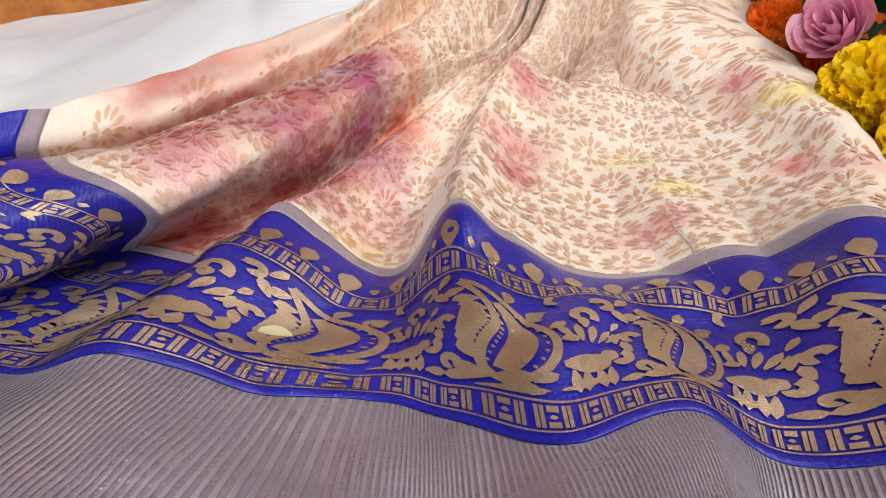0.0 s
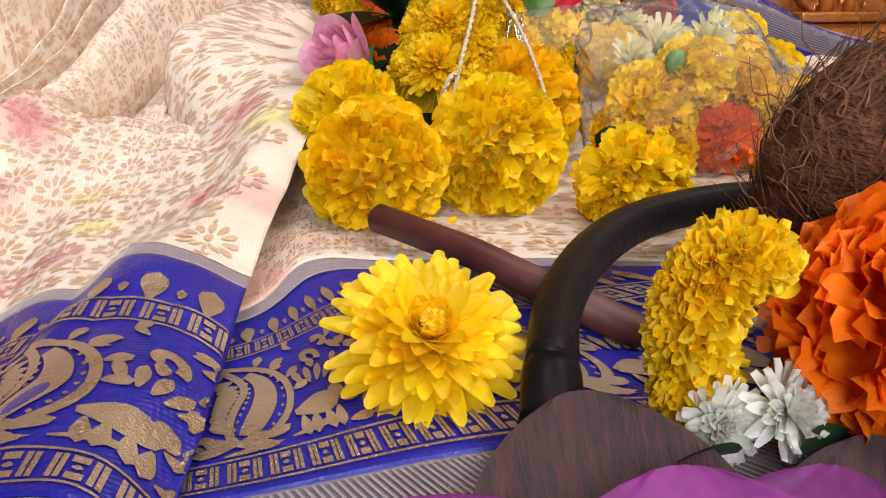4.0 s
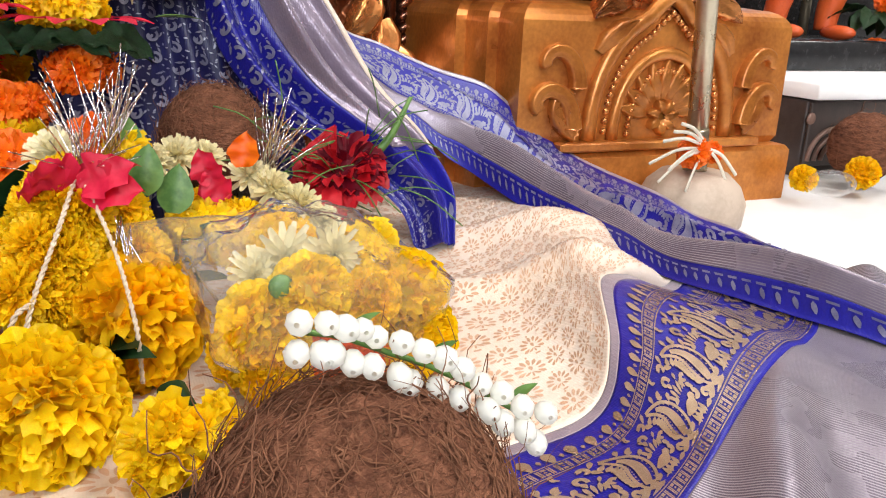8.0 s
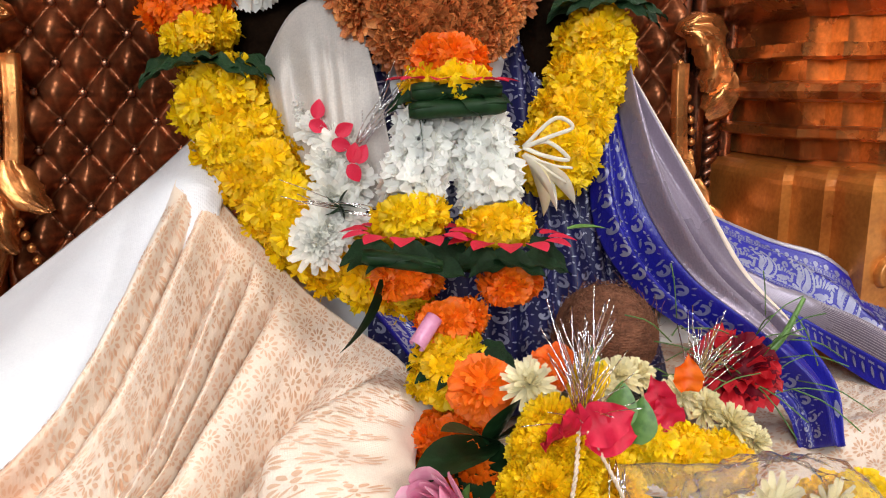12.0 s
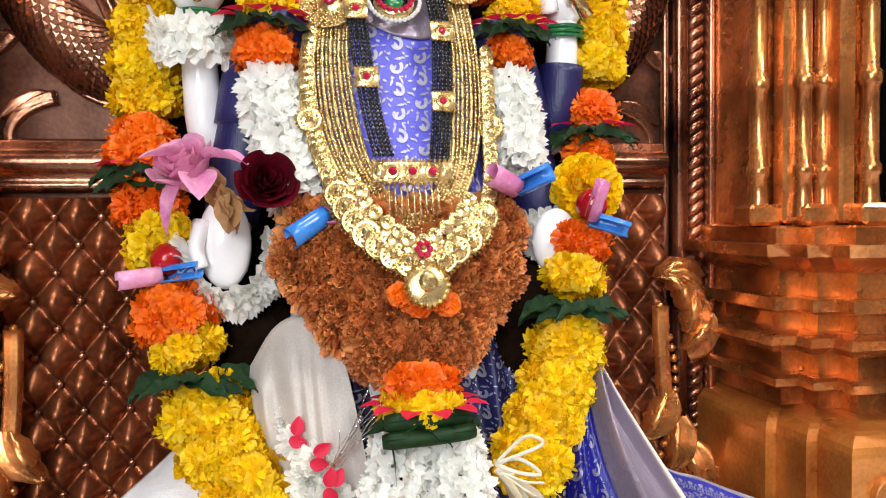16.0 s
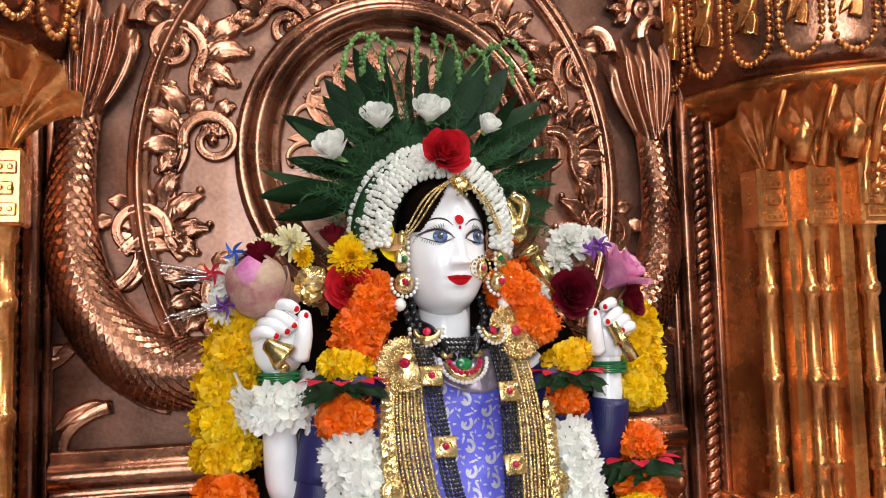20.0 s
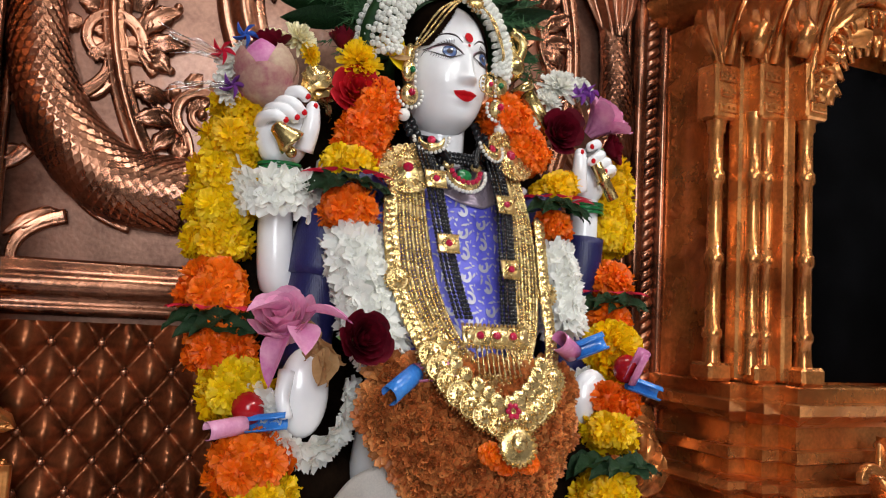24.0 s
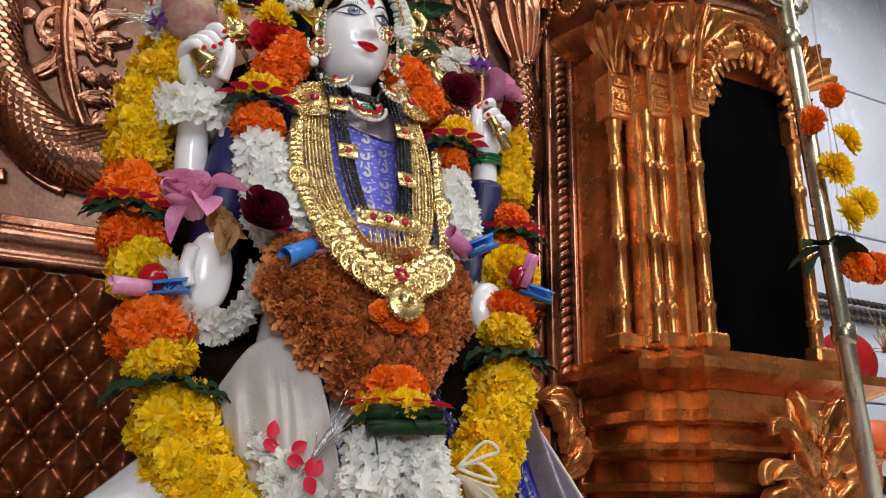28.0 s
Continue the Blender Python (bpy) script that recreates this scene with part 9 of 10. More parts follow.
for nm, lab, at_, items in (("arm_posy", "posy of white, purple and red blossoms beside the lotus bud", (0.099, 0.712, 0.652), (("mum_w", (0, 0, 0.004), 0.016), ("mum_w", (-0.006, 0.002, -0.018), 0.015), ("mum_w", (0.01, 0.006, 0.018), 0.013), ("mum_c", (0.056, 0.012, 0.040), 0.018), ("mum_c", (0.036, 0.015, 0.036), 0.014), ("mum_y", (0.066, 0.008, 0.028), 0.011))),
                           ("shoulder_posy", "posy of white chrysanthemums above the shoulder", (0.425, 0.715, 0.690), (("mum_w", (0, 0, 0), 0.022), ("mum_w", (0.024, 0.004, 0.002), 0.019), ("mum_w", (-0.016, -0.004, -0.018), 0.016), ("mum_w", (-0.038, -0.002, -0.044), 0.016)))):
    ps = thing(nm, lab, "flowers", at_)
    for kind, off, r in items:
        bloom(kind, off, (rnd(-0.5, 0.5), -1, rnd(0.1, 0.9)), r, ps)
    cols = ("purple_fl", "silk_red", "blue_fl") if nm == "arm_posy" else ("purple_fl", "purple_fl")
    for k, c in enumerate(cols):
        off = ((-0.002, -0.014, -0.016), (-0.012, -0.010, 0.012), (0.006, -0.010, 0.030))[k] if nm == "arm_posy" else ((0.014, -0.018, -0.006), (0.026, -0.016, -0.002))[k]
        part("accent_petal", merge([(turn(leaf_blade(0.012, 0.010, 0.5)[0], Matrix.Rotation(q, 4, "Y")), leaf_blade(0.012, 0.010, 0.5)[1]) for q in (0, 1.3, 2.6, 3.9, 5.2)]), c, ps, at=Matrix.Translation(off))
    if nm == "arm_posy":
        tinsel("silver_wire", (-0.012, -0.008, 0.008), (-1, -0.1, 0.15), 8, 0.05, ps, 0.15, 0.0004)
        tinsel("silver_wire", (-0.002, -0.012, -0.014), (-1, -0.1, -0.2), 6, 0.06, ps, 0.12, 0.0004)
gf = thing("gilt_flower", "crumpled gilt foil flower beside the bud", "flower", (0.163, 0.712, 0.652))
for k in range(5):
    part("petal", mesh_data("petal", *leaf_blade(0.03, 0.024, 0.5, 0.25, 0.003), "gold"), None, gf, at=Matrix.Translation((0.001 * k, 0, -0.004 * k)) @ Matrix.Rotation(rnd(-1.6, 0.6), 4, "Y") @ Matrix.Rotation(rnd(0.5, 2), 4, "X"))

# ---- offerings on the spread cloth ----
random.seed(33)


def marigold_thing(kind, at, d, r, label, stem=True):
    ob = thing("marigold", label, "flower", at, "loose marigolds on the cloth")
    bloom(kind, (0, 0, 0), d, r, ob, "petals")
    if stem:
        e = -unit(d)
        part("calyx", tube([e * r * 0.45, e * r * 0.75, e * r * 1.02, e * r * 1.06], [r * 0.34, r * 0.27, r * 0.22, r * 0.05], 9), "leaf_light" if r > 0.03 else "leaf", ob, "green calyx")
    return ob


marigold_thing("big_y", (0.250, 0.283, 0.030), (-0.15, -0.9, 0.35), 0.030, "full yellow marigold lying on the cloth")
marigold_thing("big_y", (0.307, 0.297, 0.032), (0.1, -0.9, -0.25), 0.033, "full yellow marigold with its calyx up")
marigold_thing("big_y", (0.358, 0.262, 0.024), (0.1, -0.8, -0.6), 0.0255, "small yellow marigold with a green calyx")
marigold_thing("big_y", (0.250, 0.334, 0.040), (-0.4, -0.6, 0.7), 0.027, "yellow marigold leaning on others")
marigold_thing("big_y", (0.345, 0.366, 0.036), (0.2, -0.9, 0.1), 0.036, "large yellow marigold standing on its side")
marigold_thing("near_o", (0.346, 0.096, 0.029), (-0.15, -0.6, 0.75), 0.0400, "large orange marigold on the cloth", False)
marigold_thing("big_o", (0.285, 0.425, 0.050), (-0.5, -0.8, 0.2), 0.030, "orange marigold under dark leaves", False)
marigold_thing("marigold_o", (0.298, 0.455, 0.098), (-0.2, -0.7, 0.7), 0.022, "orange marigold on top of the heap", False)

fc = thing("yellow_chrysanthemum", "large open yellow chrysanthemum with an orange heart on the blue border", "flower", (0.232, 0.147, 0.020))
for nm, rings, r_, lo, hi, seed, mt in (("outer_petals", 4, 0.0275, 0.02, 0.40, 5, "mum_y"), ("middle_petals", 4, 0.0215, 0.45, 0.80, 6, "mum_y"), ("inner_petals", 3, 0.0140, 0.85, 1.25, 7, "mari_y")):
    random.seed(seed)
    pcs = []
    for k in range(rings):
        f = k / (rings - 1)
        n = int(22 - 5 * f) if nm != "inner_petals" else 13
        for i in range(n):
            a_ = (i + 0.5 * (k % 2)) * 2 * math.pi / n + rnd(-0.10, 0.10)
            el = lo + (hi - lo) * f + rnd(-0.08, 0.08)
            ln, wd = r_ * (1 - 0.18 * f) * rnd(0.90, 1.06), 0.0031 * rnd(0.85, 1.1)
            V_ = []
            for q in np.linspace(0, 1, 7):
                w = wd * math.sin(math.pi * min(0.97, 0.12 + 0.80 * q ** 1.3)) ** 0.6
                rr_, zz = ln * q * math.cos(el) + 0.001, ln * (q * math.sin(el) - 0.16 * q * q + 0.05 * q ** 4) + 0.0012 * k
                V_ += [((rr_ - 0.0008 * e * e * q) * math.cos(a_) - w * e * math.sin(a_), (rr_ - 0.0008 * e * e * q) * math.sin(a_) + w * e * math.cos(a_), zz + 0.32 * w * e * e) for e in (-1, -0.5, 0, 0.5, 1)]
            pcs.append((V_, quads(7, 5)))
    part(nm, merge(pcs), mt, fc, at=facing((0, 0, 0), (-0.03, -0.50, 0.85), 1.0, 0.3))
part("centre", mesh_data("centre", *marigold(0.0048, 50, 0.0, 0.6, 4), "mari_y"), None, fc, at=facing((0, -0.005, 0.0085), (-0.03, -0.50, 0.85), 0.8))

fr = thing("flower_roll", "bent roll of yellow petals ending in white blossom", "flower", (0.290, 0.111, 0.004))
P = spline([(0.003, 0.003, 0.004), (0.000, 0.002, 0.016), (-0.002, 0.002, 0.028), (-0.001, 0.002, 0.038), (0.004, 0.001, 0.046), (0.010, 0.000, 0.047)], 9)
for k, p in enumerate(P):
    for q in range(5):
        a_ = q * 1.257 + k * 0.6
        e = np.array([math.cos(a_), math.sin(a_) * 0.9, 0.25 + 0.3 * math.cos(k + q)])
        bloom("tuft_y", p + e * 0.0040 * np.array([1, 1, 0.4]), e, rnd(0.0085, 0.0105), fr, "petal_tuft")
for k, a_ in enumerate((-8, 14, -26)):
    part("petal", leaf_blade(0.017, 0.009, 0.3, 0.1), "mum_y", fr, at=Matrix.Translation((0.008, -0.003, 0.045 - 0.002 * k)) @ Matrix.Rotation(radians(a_), 4, "Y") @ Matrix.Rotation(radians(50), 4, "X"))
bloom("mum_w", (0.013, -0.015, 0.013), (0.2, -0.8, 0.5), 0.0120, fr)
bloom("mum_w", (0.001, -0.010, 0.010), (-0.4, -0.8, 0.3), 0.0100, fr)
part("stem", tube(spline([(0.008, 0.006, 0.030), (0.018, 0.008, 0.026), (0.036, 0.010, 0.018)], 10), 0.0015, 7), "string", fr)
for k, (x, y, z, a_) in enumerate(((-0.004, -0.022, 0.010, 175), (0.010, -0.026, 0.008, -15))):
    part("leaf", leaf_blade(0.019, 0.015, 0.3, 0.1), "leaf", fr, at=Matrix.Translation((x, y, z)) @ Matrix.Rotation(radians(a_), 4, "Z") @ Matrix.Rotation(radians(40), 4, "X"))

# withered magenta lotus close in front
lm = thing("magenta_lotus", "large magenta lotus with brown withered petals", "flower", (0.262, 0.052, 0.000))
for root, d_, ln, wd, mt in (((-0.012, 0.020, -0.006), (0.10, 0.66, 0.75), 0.046, 0.060, "lotus_brown"), ((0.038, 0.006, -0.006), (0.35, 0.52, 0.78), 0.036, 0.046, "lotus_brown"), ((-0.014, 0.004, 0.000), (-0.75, 0.55, 0.42), 0.056, 0.036, "lotus_mag"), ((-0.012, -0.004, -0.002), (-0.95, 0.30, 0.35), 0.056, 0.036, "lotus_mag"),
                             ((-0.004, 0.000, 0.000), (0.20, 0.70, 0.62), 0.036, 0.060, "lotus_mag"), ((0.010, -0.004, -0.002), (0.62, 0.55, 0.50), 0.044, 0.046, "lotus_mag"), ((0.022, -0.008, -0.002), (0.92, 0.30, 0.40), 0.052, 0.036, "lotus_mag"), ((0.006, -0.010, 0.002), (-0.25, 0.30, 0.85), 0.024, 0.032, "lotus_mag"), ((0.014, -0.012, 0.000), (0.35, 0.20, 0.85), 0.024, 0.034, "lotus_mag")):
    V_ = []
    for f in np.linspace(0, 1, 13):
        w = 0.5 * wd * math.sin(math.pi * min(1.0, 0.16 + 0.80 * f ** 0.9)) ** 0.62
        V_ += [(ln * f * (1 - 0.05 * q * q), w * q, 0.22 * w * q * q - 0.10 * ln * f * f + 0.0005 * math.cos(q * 22)) for q in np.linspace(-1, 1, 13)]
    part("petal", (V_, quads(13, 13)), mt, lm, "brown withered petal" if mt == "lotus_brown" else "", at=Matrix.Translation(root) @ Vector(d_).to_track_quat("X", "Z").to_matrix().to_4x4())

rod = thing("maroon_rod", "round maroon wooden rod lying on the cloth", "rod", (0, 0, 0))
part("shaft", tube([(0.243, 0.250, 0.020), (0.2432, 0.2495, 0.020), (0.268, 0.213, 0.017), (0.300, 0.150, 0.011)], [0.0042, 0.0056, 0.0056, 0.0056], 16), "rod", rod)
part("cut_end", tube([(0.2428, 0.2505, 0.0200), (0.2426, 0.2510, 0.0200)], [0.0043, 0.0035], 14), "rod", rod)
hook = thing("iron_handle", "curved black iron handle lying on the cloth", "handle", (0, 0, 0))
HK = spline([(0.250, 0.107, 0.016), (0.256, 0.122, 0.024), (0.270, 0.148, 0.026), (0.296, 0.180, 0.026), (0.330, 0.208, 0.025), (0.373, 0.226, 0.023), (0.41, 0.232, 0.020), (0.46, 0.222, 0.012)], 50)
part("bar", tube(HK[6:], 0.0074, 14, 0.85), "pan", hook)
part("grip", tube(HK[:7], np.linspace(0.0086, 0.0076, 7), 14, 0.85), "pan", hook, "worn grip end")


def coconut(at, r, seed, label, fuzz=260, tall=1.0, hair=0.02):
    random.seed(seed)
    c = thing("coconut", label, "coconut", at, "brown coconuts")
    nu, nv = 48, 64
    th = np.linspace(0.03, math.pi - 0.03, nu)
    V, F = lathe(np.stack([np.sin(th), np.cos(th)], 1), nv)
    d = V / np.linalg.norm(V, axis=1)[:, None]
    n1 = np.array([noise.noise(Vector(p * 4 + seed)) for p in d])
    n2 = np.array([noise.noise(Vector((p[0] * 14 + seed, p[1] * 14, p[2] * 7))) for p in d])
    V = d * (r * (1 + 0.045 * n1 + 0.035 * n2))[:, None] * np.array([1.04, 1.0, tall])
    part("husk", (V, F), "husk", c)
    out = []
    for _ in range(fuzz):
        a_ = unit((rnd(-1, 1), rnd(-1, 1), rnd(-0.9, 1)))
        t_ = unit(np.cross(a_, (rnd(-0.4, 0.4), rnd(-0.4, 0.4), 1)))
        t2 = np.cross(t_, a_)
        ang = rnd(0, 6.28) if rnd(0, 1) < 0.12 else rnd(-0.35, 0.35) + 1.57
        g_ = math.cos(ang) * t_ + math.sin(ang) * t2
        l_ = rnd(0.18, 0.75) * r
        s_ = np.array([1.04, 1.0, tall])
        p = []
        lift = rnd(0.0, 0.22) if rnd(0, 1) < 0.88 else rnd(0.3, 0.6)
        for q in np.linspace(0, 1, 7):
            e = unit(a_ + g_ * q * l_ / r + np.array([rnd(-1, 1), rnd(-1, 1), rnd(-1, 1)]) * 0.05)
            p.append(e * s_ * r * (1.012 + lift * q * q * hair / 0.03))
        out.append(tube(spline(p, 14), np.linspace(0.00024, 0.00010, 14) * rnd(0.6, 1.9), 4))
    part("coir_fibre", merge(out), "fibre", c, "loose coir fibres", kind="stuff")
    return c


coconut((0.392, 0.153, 0.050), 0.0445, 3, "brown fibrous husked coconut at the front", 760, 0.98, 0.025)
coconut((0.418, 0.555, 0.094), 0.0365, 8, "brown fibrous coconut behind the flower heap", 420, 1.0, 0.02)
nest = thing("offering_bowl", "steel bowl under the rear coconut, mostly covered by flowers", "bowl", (0.418, 0.555, 0.004))
part("bowl", lathe([(0.001, 0.0), (0.028, 0.0), (0.036, 0.03), (0.041, 0.054), (0.039, 0.054), (0.034, 0.032), (0.001, 0.004)], 28), "steel", nest)

js = thing("jasmine_string", "double string of plump white jasmine buds over the coconut", "garland", (0, 0, 0))
bme = mesh_data("bud", *bud(0.0036, 0.0096), "jasmine")
P = np.array([0, -0.003, 0.002]) + spline([(0.378, 0.166, 0.106), (0.390, 0.166, 0.103), (0.403, 0.165, 0.097), (0.418, 0.164, 0.090), (0.434, 0.162, 0.080), (0.449, 0.160, 0.070)], 13)
for i, p in enumerate(P):
    for s, off in ((-1, (-0.0010, -0.0030, -0.0006)), (1, (0.0014, 0.0004, 0.0048))):
        part("bud", bme, None, js, at=facing(p + np.array(off) + np.array([rnd(-1, 1), rnd(-1, 1), rnd(-1, 1)]) * 0.0006, (-0.15 + rnd(-0.25, 0.25), -0.9, (-0.12 if s < 0 else 0.12) + rnd(-0.12, 0.12)), rnd(0.92, 1.08)))
part("green_thread", tube(P + np.array([0, 0.003, 0.0]), 0.0009, 6), "leaf_light", js)
for k in (3, 7, 11):
    part("sepal", leaf_blade(0.010, 0.005), "leaf_light", js, at=Matrix.Translation(P[min(k, 12)] + np.array([0, 0.003, 0.002])) @ Matrix.Rotation(radians(-40), 4, "Y"))

# pink rose and the heap tied with string
rose_thing("pink_rose", "pink rose lying on the marigolds", "rose_pink", (0.268, 0.394, 0.058), (-0.75, -0.45, 0.4), 0.020, 6, 0.2, 1.4, 15)
hp = thing("tied_garland", "yellow chrysanthemum garland folded and tied with jute string", "garland", (0, 0, 0))
strand(hp, "mum_y", [(0.326, 0.400, 0.098), (0.318, 0.386, 0.082), (0.308, 0.372, 0.064), (0.300, 0.362, 0.048)], 0.024, 0.017, 0.012, 6)
strand(hp, "mum_y", [(0.332, 0.405, 0.094), (0.345, 0.395, 0.075), (0.352, 0.386, 0.058)], 0.018, 0.014, 0.012, 5)
rope([(0.327, 0.378, 0.108), (0.318, 0.358, 0.088), (0.306, 0.342, 0.062), (0.300, 0.338, 0.040), (0.297, 0.340, 0.012)], 0.0011, 60, "string", hp)
rope([(0.305, 0.341, 0.060), (0.298, 0.336, 0.056), (0.294, 0.336, 0.040), (0.293, 0.337, 0.010)], 0.0011, 40, "string", hp)
part("knot", merge([ball((0.303, 0.339, 0.036), 0.0035, 6, 9), ball((0.301, 0.338, 0.029), 0.003, 6, 9)]), "string", hp)
rope([(0.330, 0.378, 0.106), (0.340, 0.352, 0.080), (0.346, 0.330, 0.050), (0.347, 0.326, 0.022)], 0.0010, 50, "string", hp)
for d_ in ((-1, -0.3, 0.2), (1, -0.3, 0.05), (0.8, -0.3, 0.5), (-0.7, -0.4, 0.5)):
    V_, F_ = leaf_blade(0.028, 0.022, 0.5, 0.25, 0.004)
    part("cloth_petal", (V_, F_), "silk_red", hp, "red cloth petal", at=Matrix.Translation((0.328, 0.376, 0.102)) @ Vector(d_).to_track_quat("X", "Z").to_matrix().to_4x4() @ Matrix.Rotation(radians(60), 4, "X"))
tinsel("silver_tinsel", (0.330, 0.384, 0.106), (0.1, -0.1, 1), 34, 0.05, hp, 0.8, 0.0003)
tinsel("silver_tinsel", (0.345, 0.415, 0.112), (0.05, 0.1, 1), 30, 0.05, hp, 0.35, 0.0004)
tinsel("silver_tinsel", (0.345, 0.372, 0.085), (0.1, -0.3, -1), 10, 0.06, hp, 0.3, 0.0004)
for k, (x, y, z, r) in enumerate(((0.318, 0.430, 0.108, 0.016), (0.336, 0.440, 0.114, 0.015), (0.352, 0.430, 0.110, 0.014))):
    bloom(("mum_c", "marigold_o", "marigold_y")[k], (x, y, z), (rnd(-0.4, 0.4), -0.6, 0.8), r, hp)
sec = thing("flower_row", "row of yellow and cream blossoms with red petals in the heap", "garland", (0, 0, 0))
strand(sec, "marigold_y", [(0.378, 0.432, 0.070), (0.400, 0.426, 0.062), (0.425, 0.420, 0.056), (0.445, 0.418, 0.050)], 0.020, 0.013, 0.011, 6)
for x, y, z, r in ((0.432, 0.440, 0.080, 0.016), (0.446, 0.432, 0.072, 0.016), (0.420, 0.446, 0.088, 0.014), (0.380, 0.452, 0.100, 0.015), (0.396, 0.458, 0.098, 0.013), (0.366, 0.446, 0.098, 0.013), (0.460, 0.428, 0.062, 0.013)):
    bloom("mum_c", (x, y, z), (rnd(-0.4, 0.4), -0.6, 0.8), r, sec)
for x, y, z in ((0.396, 0.420, 0.092), (0.402, 0.418, 0.084), (0.388, 0.424, 0.088), (0.414, 0.430, 0.098)):
    V_, F_ = leaf_blade(0.020, 0.017, 0.5, 0.25, 0.004)
    part("cloth_petal", (V_, F_), "silk_red" if y < 0.428 else "mari_o", sec, at=Matrix.Translation((x, y, z)) @ Matrix.Rotation(rnd(-2.8, 0.2), 4, "Y") @ Matrix.Rotation(radians(70), 4, "X"))
for x, y, z in ((0.357, 0.400, 0.092), (0.350, 0.425, 0.104), (0.372, 0.405, 0.080)):
    part("leaf", leaf_blade(0.026, 0.018, 0.3, 0.2), "leaf_light", sec, at=Matrix.Translation((x, y, z)) @ Matrix.Rotation(radians(-80), 4, "Y") @ Matrix.Rotation(rnd(0.8, 2), 4, "X"))
tinsel("silver_tinsel", (0.432, 0.452, 0.092), (0.4, -0.1, 1), 34, 0.050, sec, 0.5, 0.0004)
sp = thing("leaf_sprig", "sprig of dark green rounded leaves beside the orange marigold", "leaves", (0.296, 0.425, 0.078))
for d_, ln in (((-1, -0.5, 0.05), 0.056), ((-0.7, -0.4, 0.6), 0.042), ((-0.3, -0.8, -0.8), 0.050), ((0.5, -0.5, 0.6), 0.040), ((0.2, -0.3, 1), 0.036), ((-0.6, -0.8, -0.5), 0.044)):
    part("leaf", leaf_blade(ln, ln * 0.62, 0.2, 0.2), "leaf", sp, at=Vector(d_).to_track_quat("X", "Z").to_matrix().to_4x4())
for x, y, z, d_ in ((0.310, 0.345, 0.030, (1, -0.6, 0.4)), (0.322, 0.352, 0.020, (0.5, -0.8, 0.8)), (0.292, 0.355, 0.028, (-0.6, -0.8, 0.6)), (0.360, 0.412, 0.030, (0.6, -0.5, 0.5))):
    lf_ = thing("loose_leaf", "dark green leaf among the flowers", "leaf", (x, y, z), "loose leaves in the heap")
    part("blade", leaf_blade(0.05, 0.030, 0.25, 0.2), "leaf", lf_, at=Vector(d_).to_track_quat("X", "Z").to_matrix().to_4x4())

# plastic bag of flowers
bag = thing("flower_bag", "clear plastic bag full of yellow and orange marigolds", "bag", (0.436, 0.338, 0.0))
nu, nv = 40, 56
th = np.linspace(0.02, math.pi - 0.02, nu)
V, F = lathe(np.stack([np.sin(th), np.cos(th)], 1), nv)
n1 = np.array([noise.noise(Vector(p * 2.6 + np.array([3.0, 1, 2]))) for p in V])
n2 = np.array([abs(noise.noise(Vector((p[0] * 6, p[1] * 6, p[2] * 3)))) for p in V])
V = V * (1 + 0.16 * n1 + 0.12 * n2)[:, None] * np.array([0.061, 0.046, 0.050])
V[:, 2] = np.maximum(V[:, 2] + 0.046, 0.011)
V[:, 0] -= 0.025 * np.clip((V[:, 2] - 0.055) / 0.04, 0, 1)
film_ob = part("film", (V, F), "film", bag, "clear crinkled plastic film")
film_ob.visible_shadow = False
for x, y, z, r, k in ((-0.032, -0.012, 0.040, 0.026, "big_y"), (-0.012, -0.016, 0.058, 0.021, "big_y"), (0.034, -0.004, 0.046, 0.030, "big_y"), (0.004, -0.022, 0.028, 0.022, "big_o"), (-0.010, 0.012, 0.034, 0.022, "big_y"), (0.020, 0.012, 0.062, 0.020, "big_y"), (0.044, -0.018, 0.030, 0.020, "big_y"), (-0.030, -0.024, 0.022, 0.018, "big_y"), (0.016, -0.020, 0.054, 0.016, "big_y"), (-0.044, -0.004, 0.026, 0.016, "big_y"), (0.030, -0.026, 0.020, 0.016, "big_y"), (0.002, -0.006, 0.074, 0.015, "mum_c"), (0.024, -0.002, 0.076, 0.014, "marigold_y"), (-0.018, 0.010, 0.068, 0.018, "mum_c"), (-0.034, 0.006, 0.062, 0.014, "mum_c")):
    bloom(k, (x, y, z), (rnd(-0.3, 0.3), -1, rnd(0, 0.6)), r, bag)
part("calyx", ball((-0.028, -0.024, 0.066), 0.006, 7, 9, (1, 0.6, 1)), "leaf_light", bag)
part("leaf", leaf_blade(0.035, 0.016), "leaf", bag, at=Matrix.Translation((-0.048, -0.012, 0.045)) @ Matrix.Rotation(radians(60), 4, "Y"))
part("twisted_neck", tube(spline([(-0.040, 0.010, 0.070), (-0.062, 0.020, 0.080), (-0.085, 0.032, 0.070)], 16), np.interp(np.linspace(0, 1, 16), [0, 0.5, 1], [0.024, 0.009, 0.016]), 14, 0.7, False), "film", bag)

# dark red flower with its stem, beside the blue corner
rf = thing("red_carnation", "dark red ruffled flower with a green stem", "flower", (0.498, 0.516, 0.070))
random.seed(4)
part("petals", marigold(0.036, 70, 0.0, 0.55, 9), "rose_red", rf, at=facing((0, 0, 0), (-0.2, -0.45, 0.8), 1.0))
part("petals", marigold(0.028, 40, 0.1, 0.5, 10), "rose_dark", rf, at=facing((0.004, -0.004, 0.006), (-0.2, -0.45, 0.8), 1.0))
part("stem", tube(spline([(0.022, 0.0, 0.012), (0.036, -0.004, 0.028), (0.052, -0.002, 0.056)], 10), np.linspace(0.004, 0.0015, 10), 7), "leaf_light", rf)
gr = []
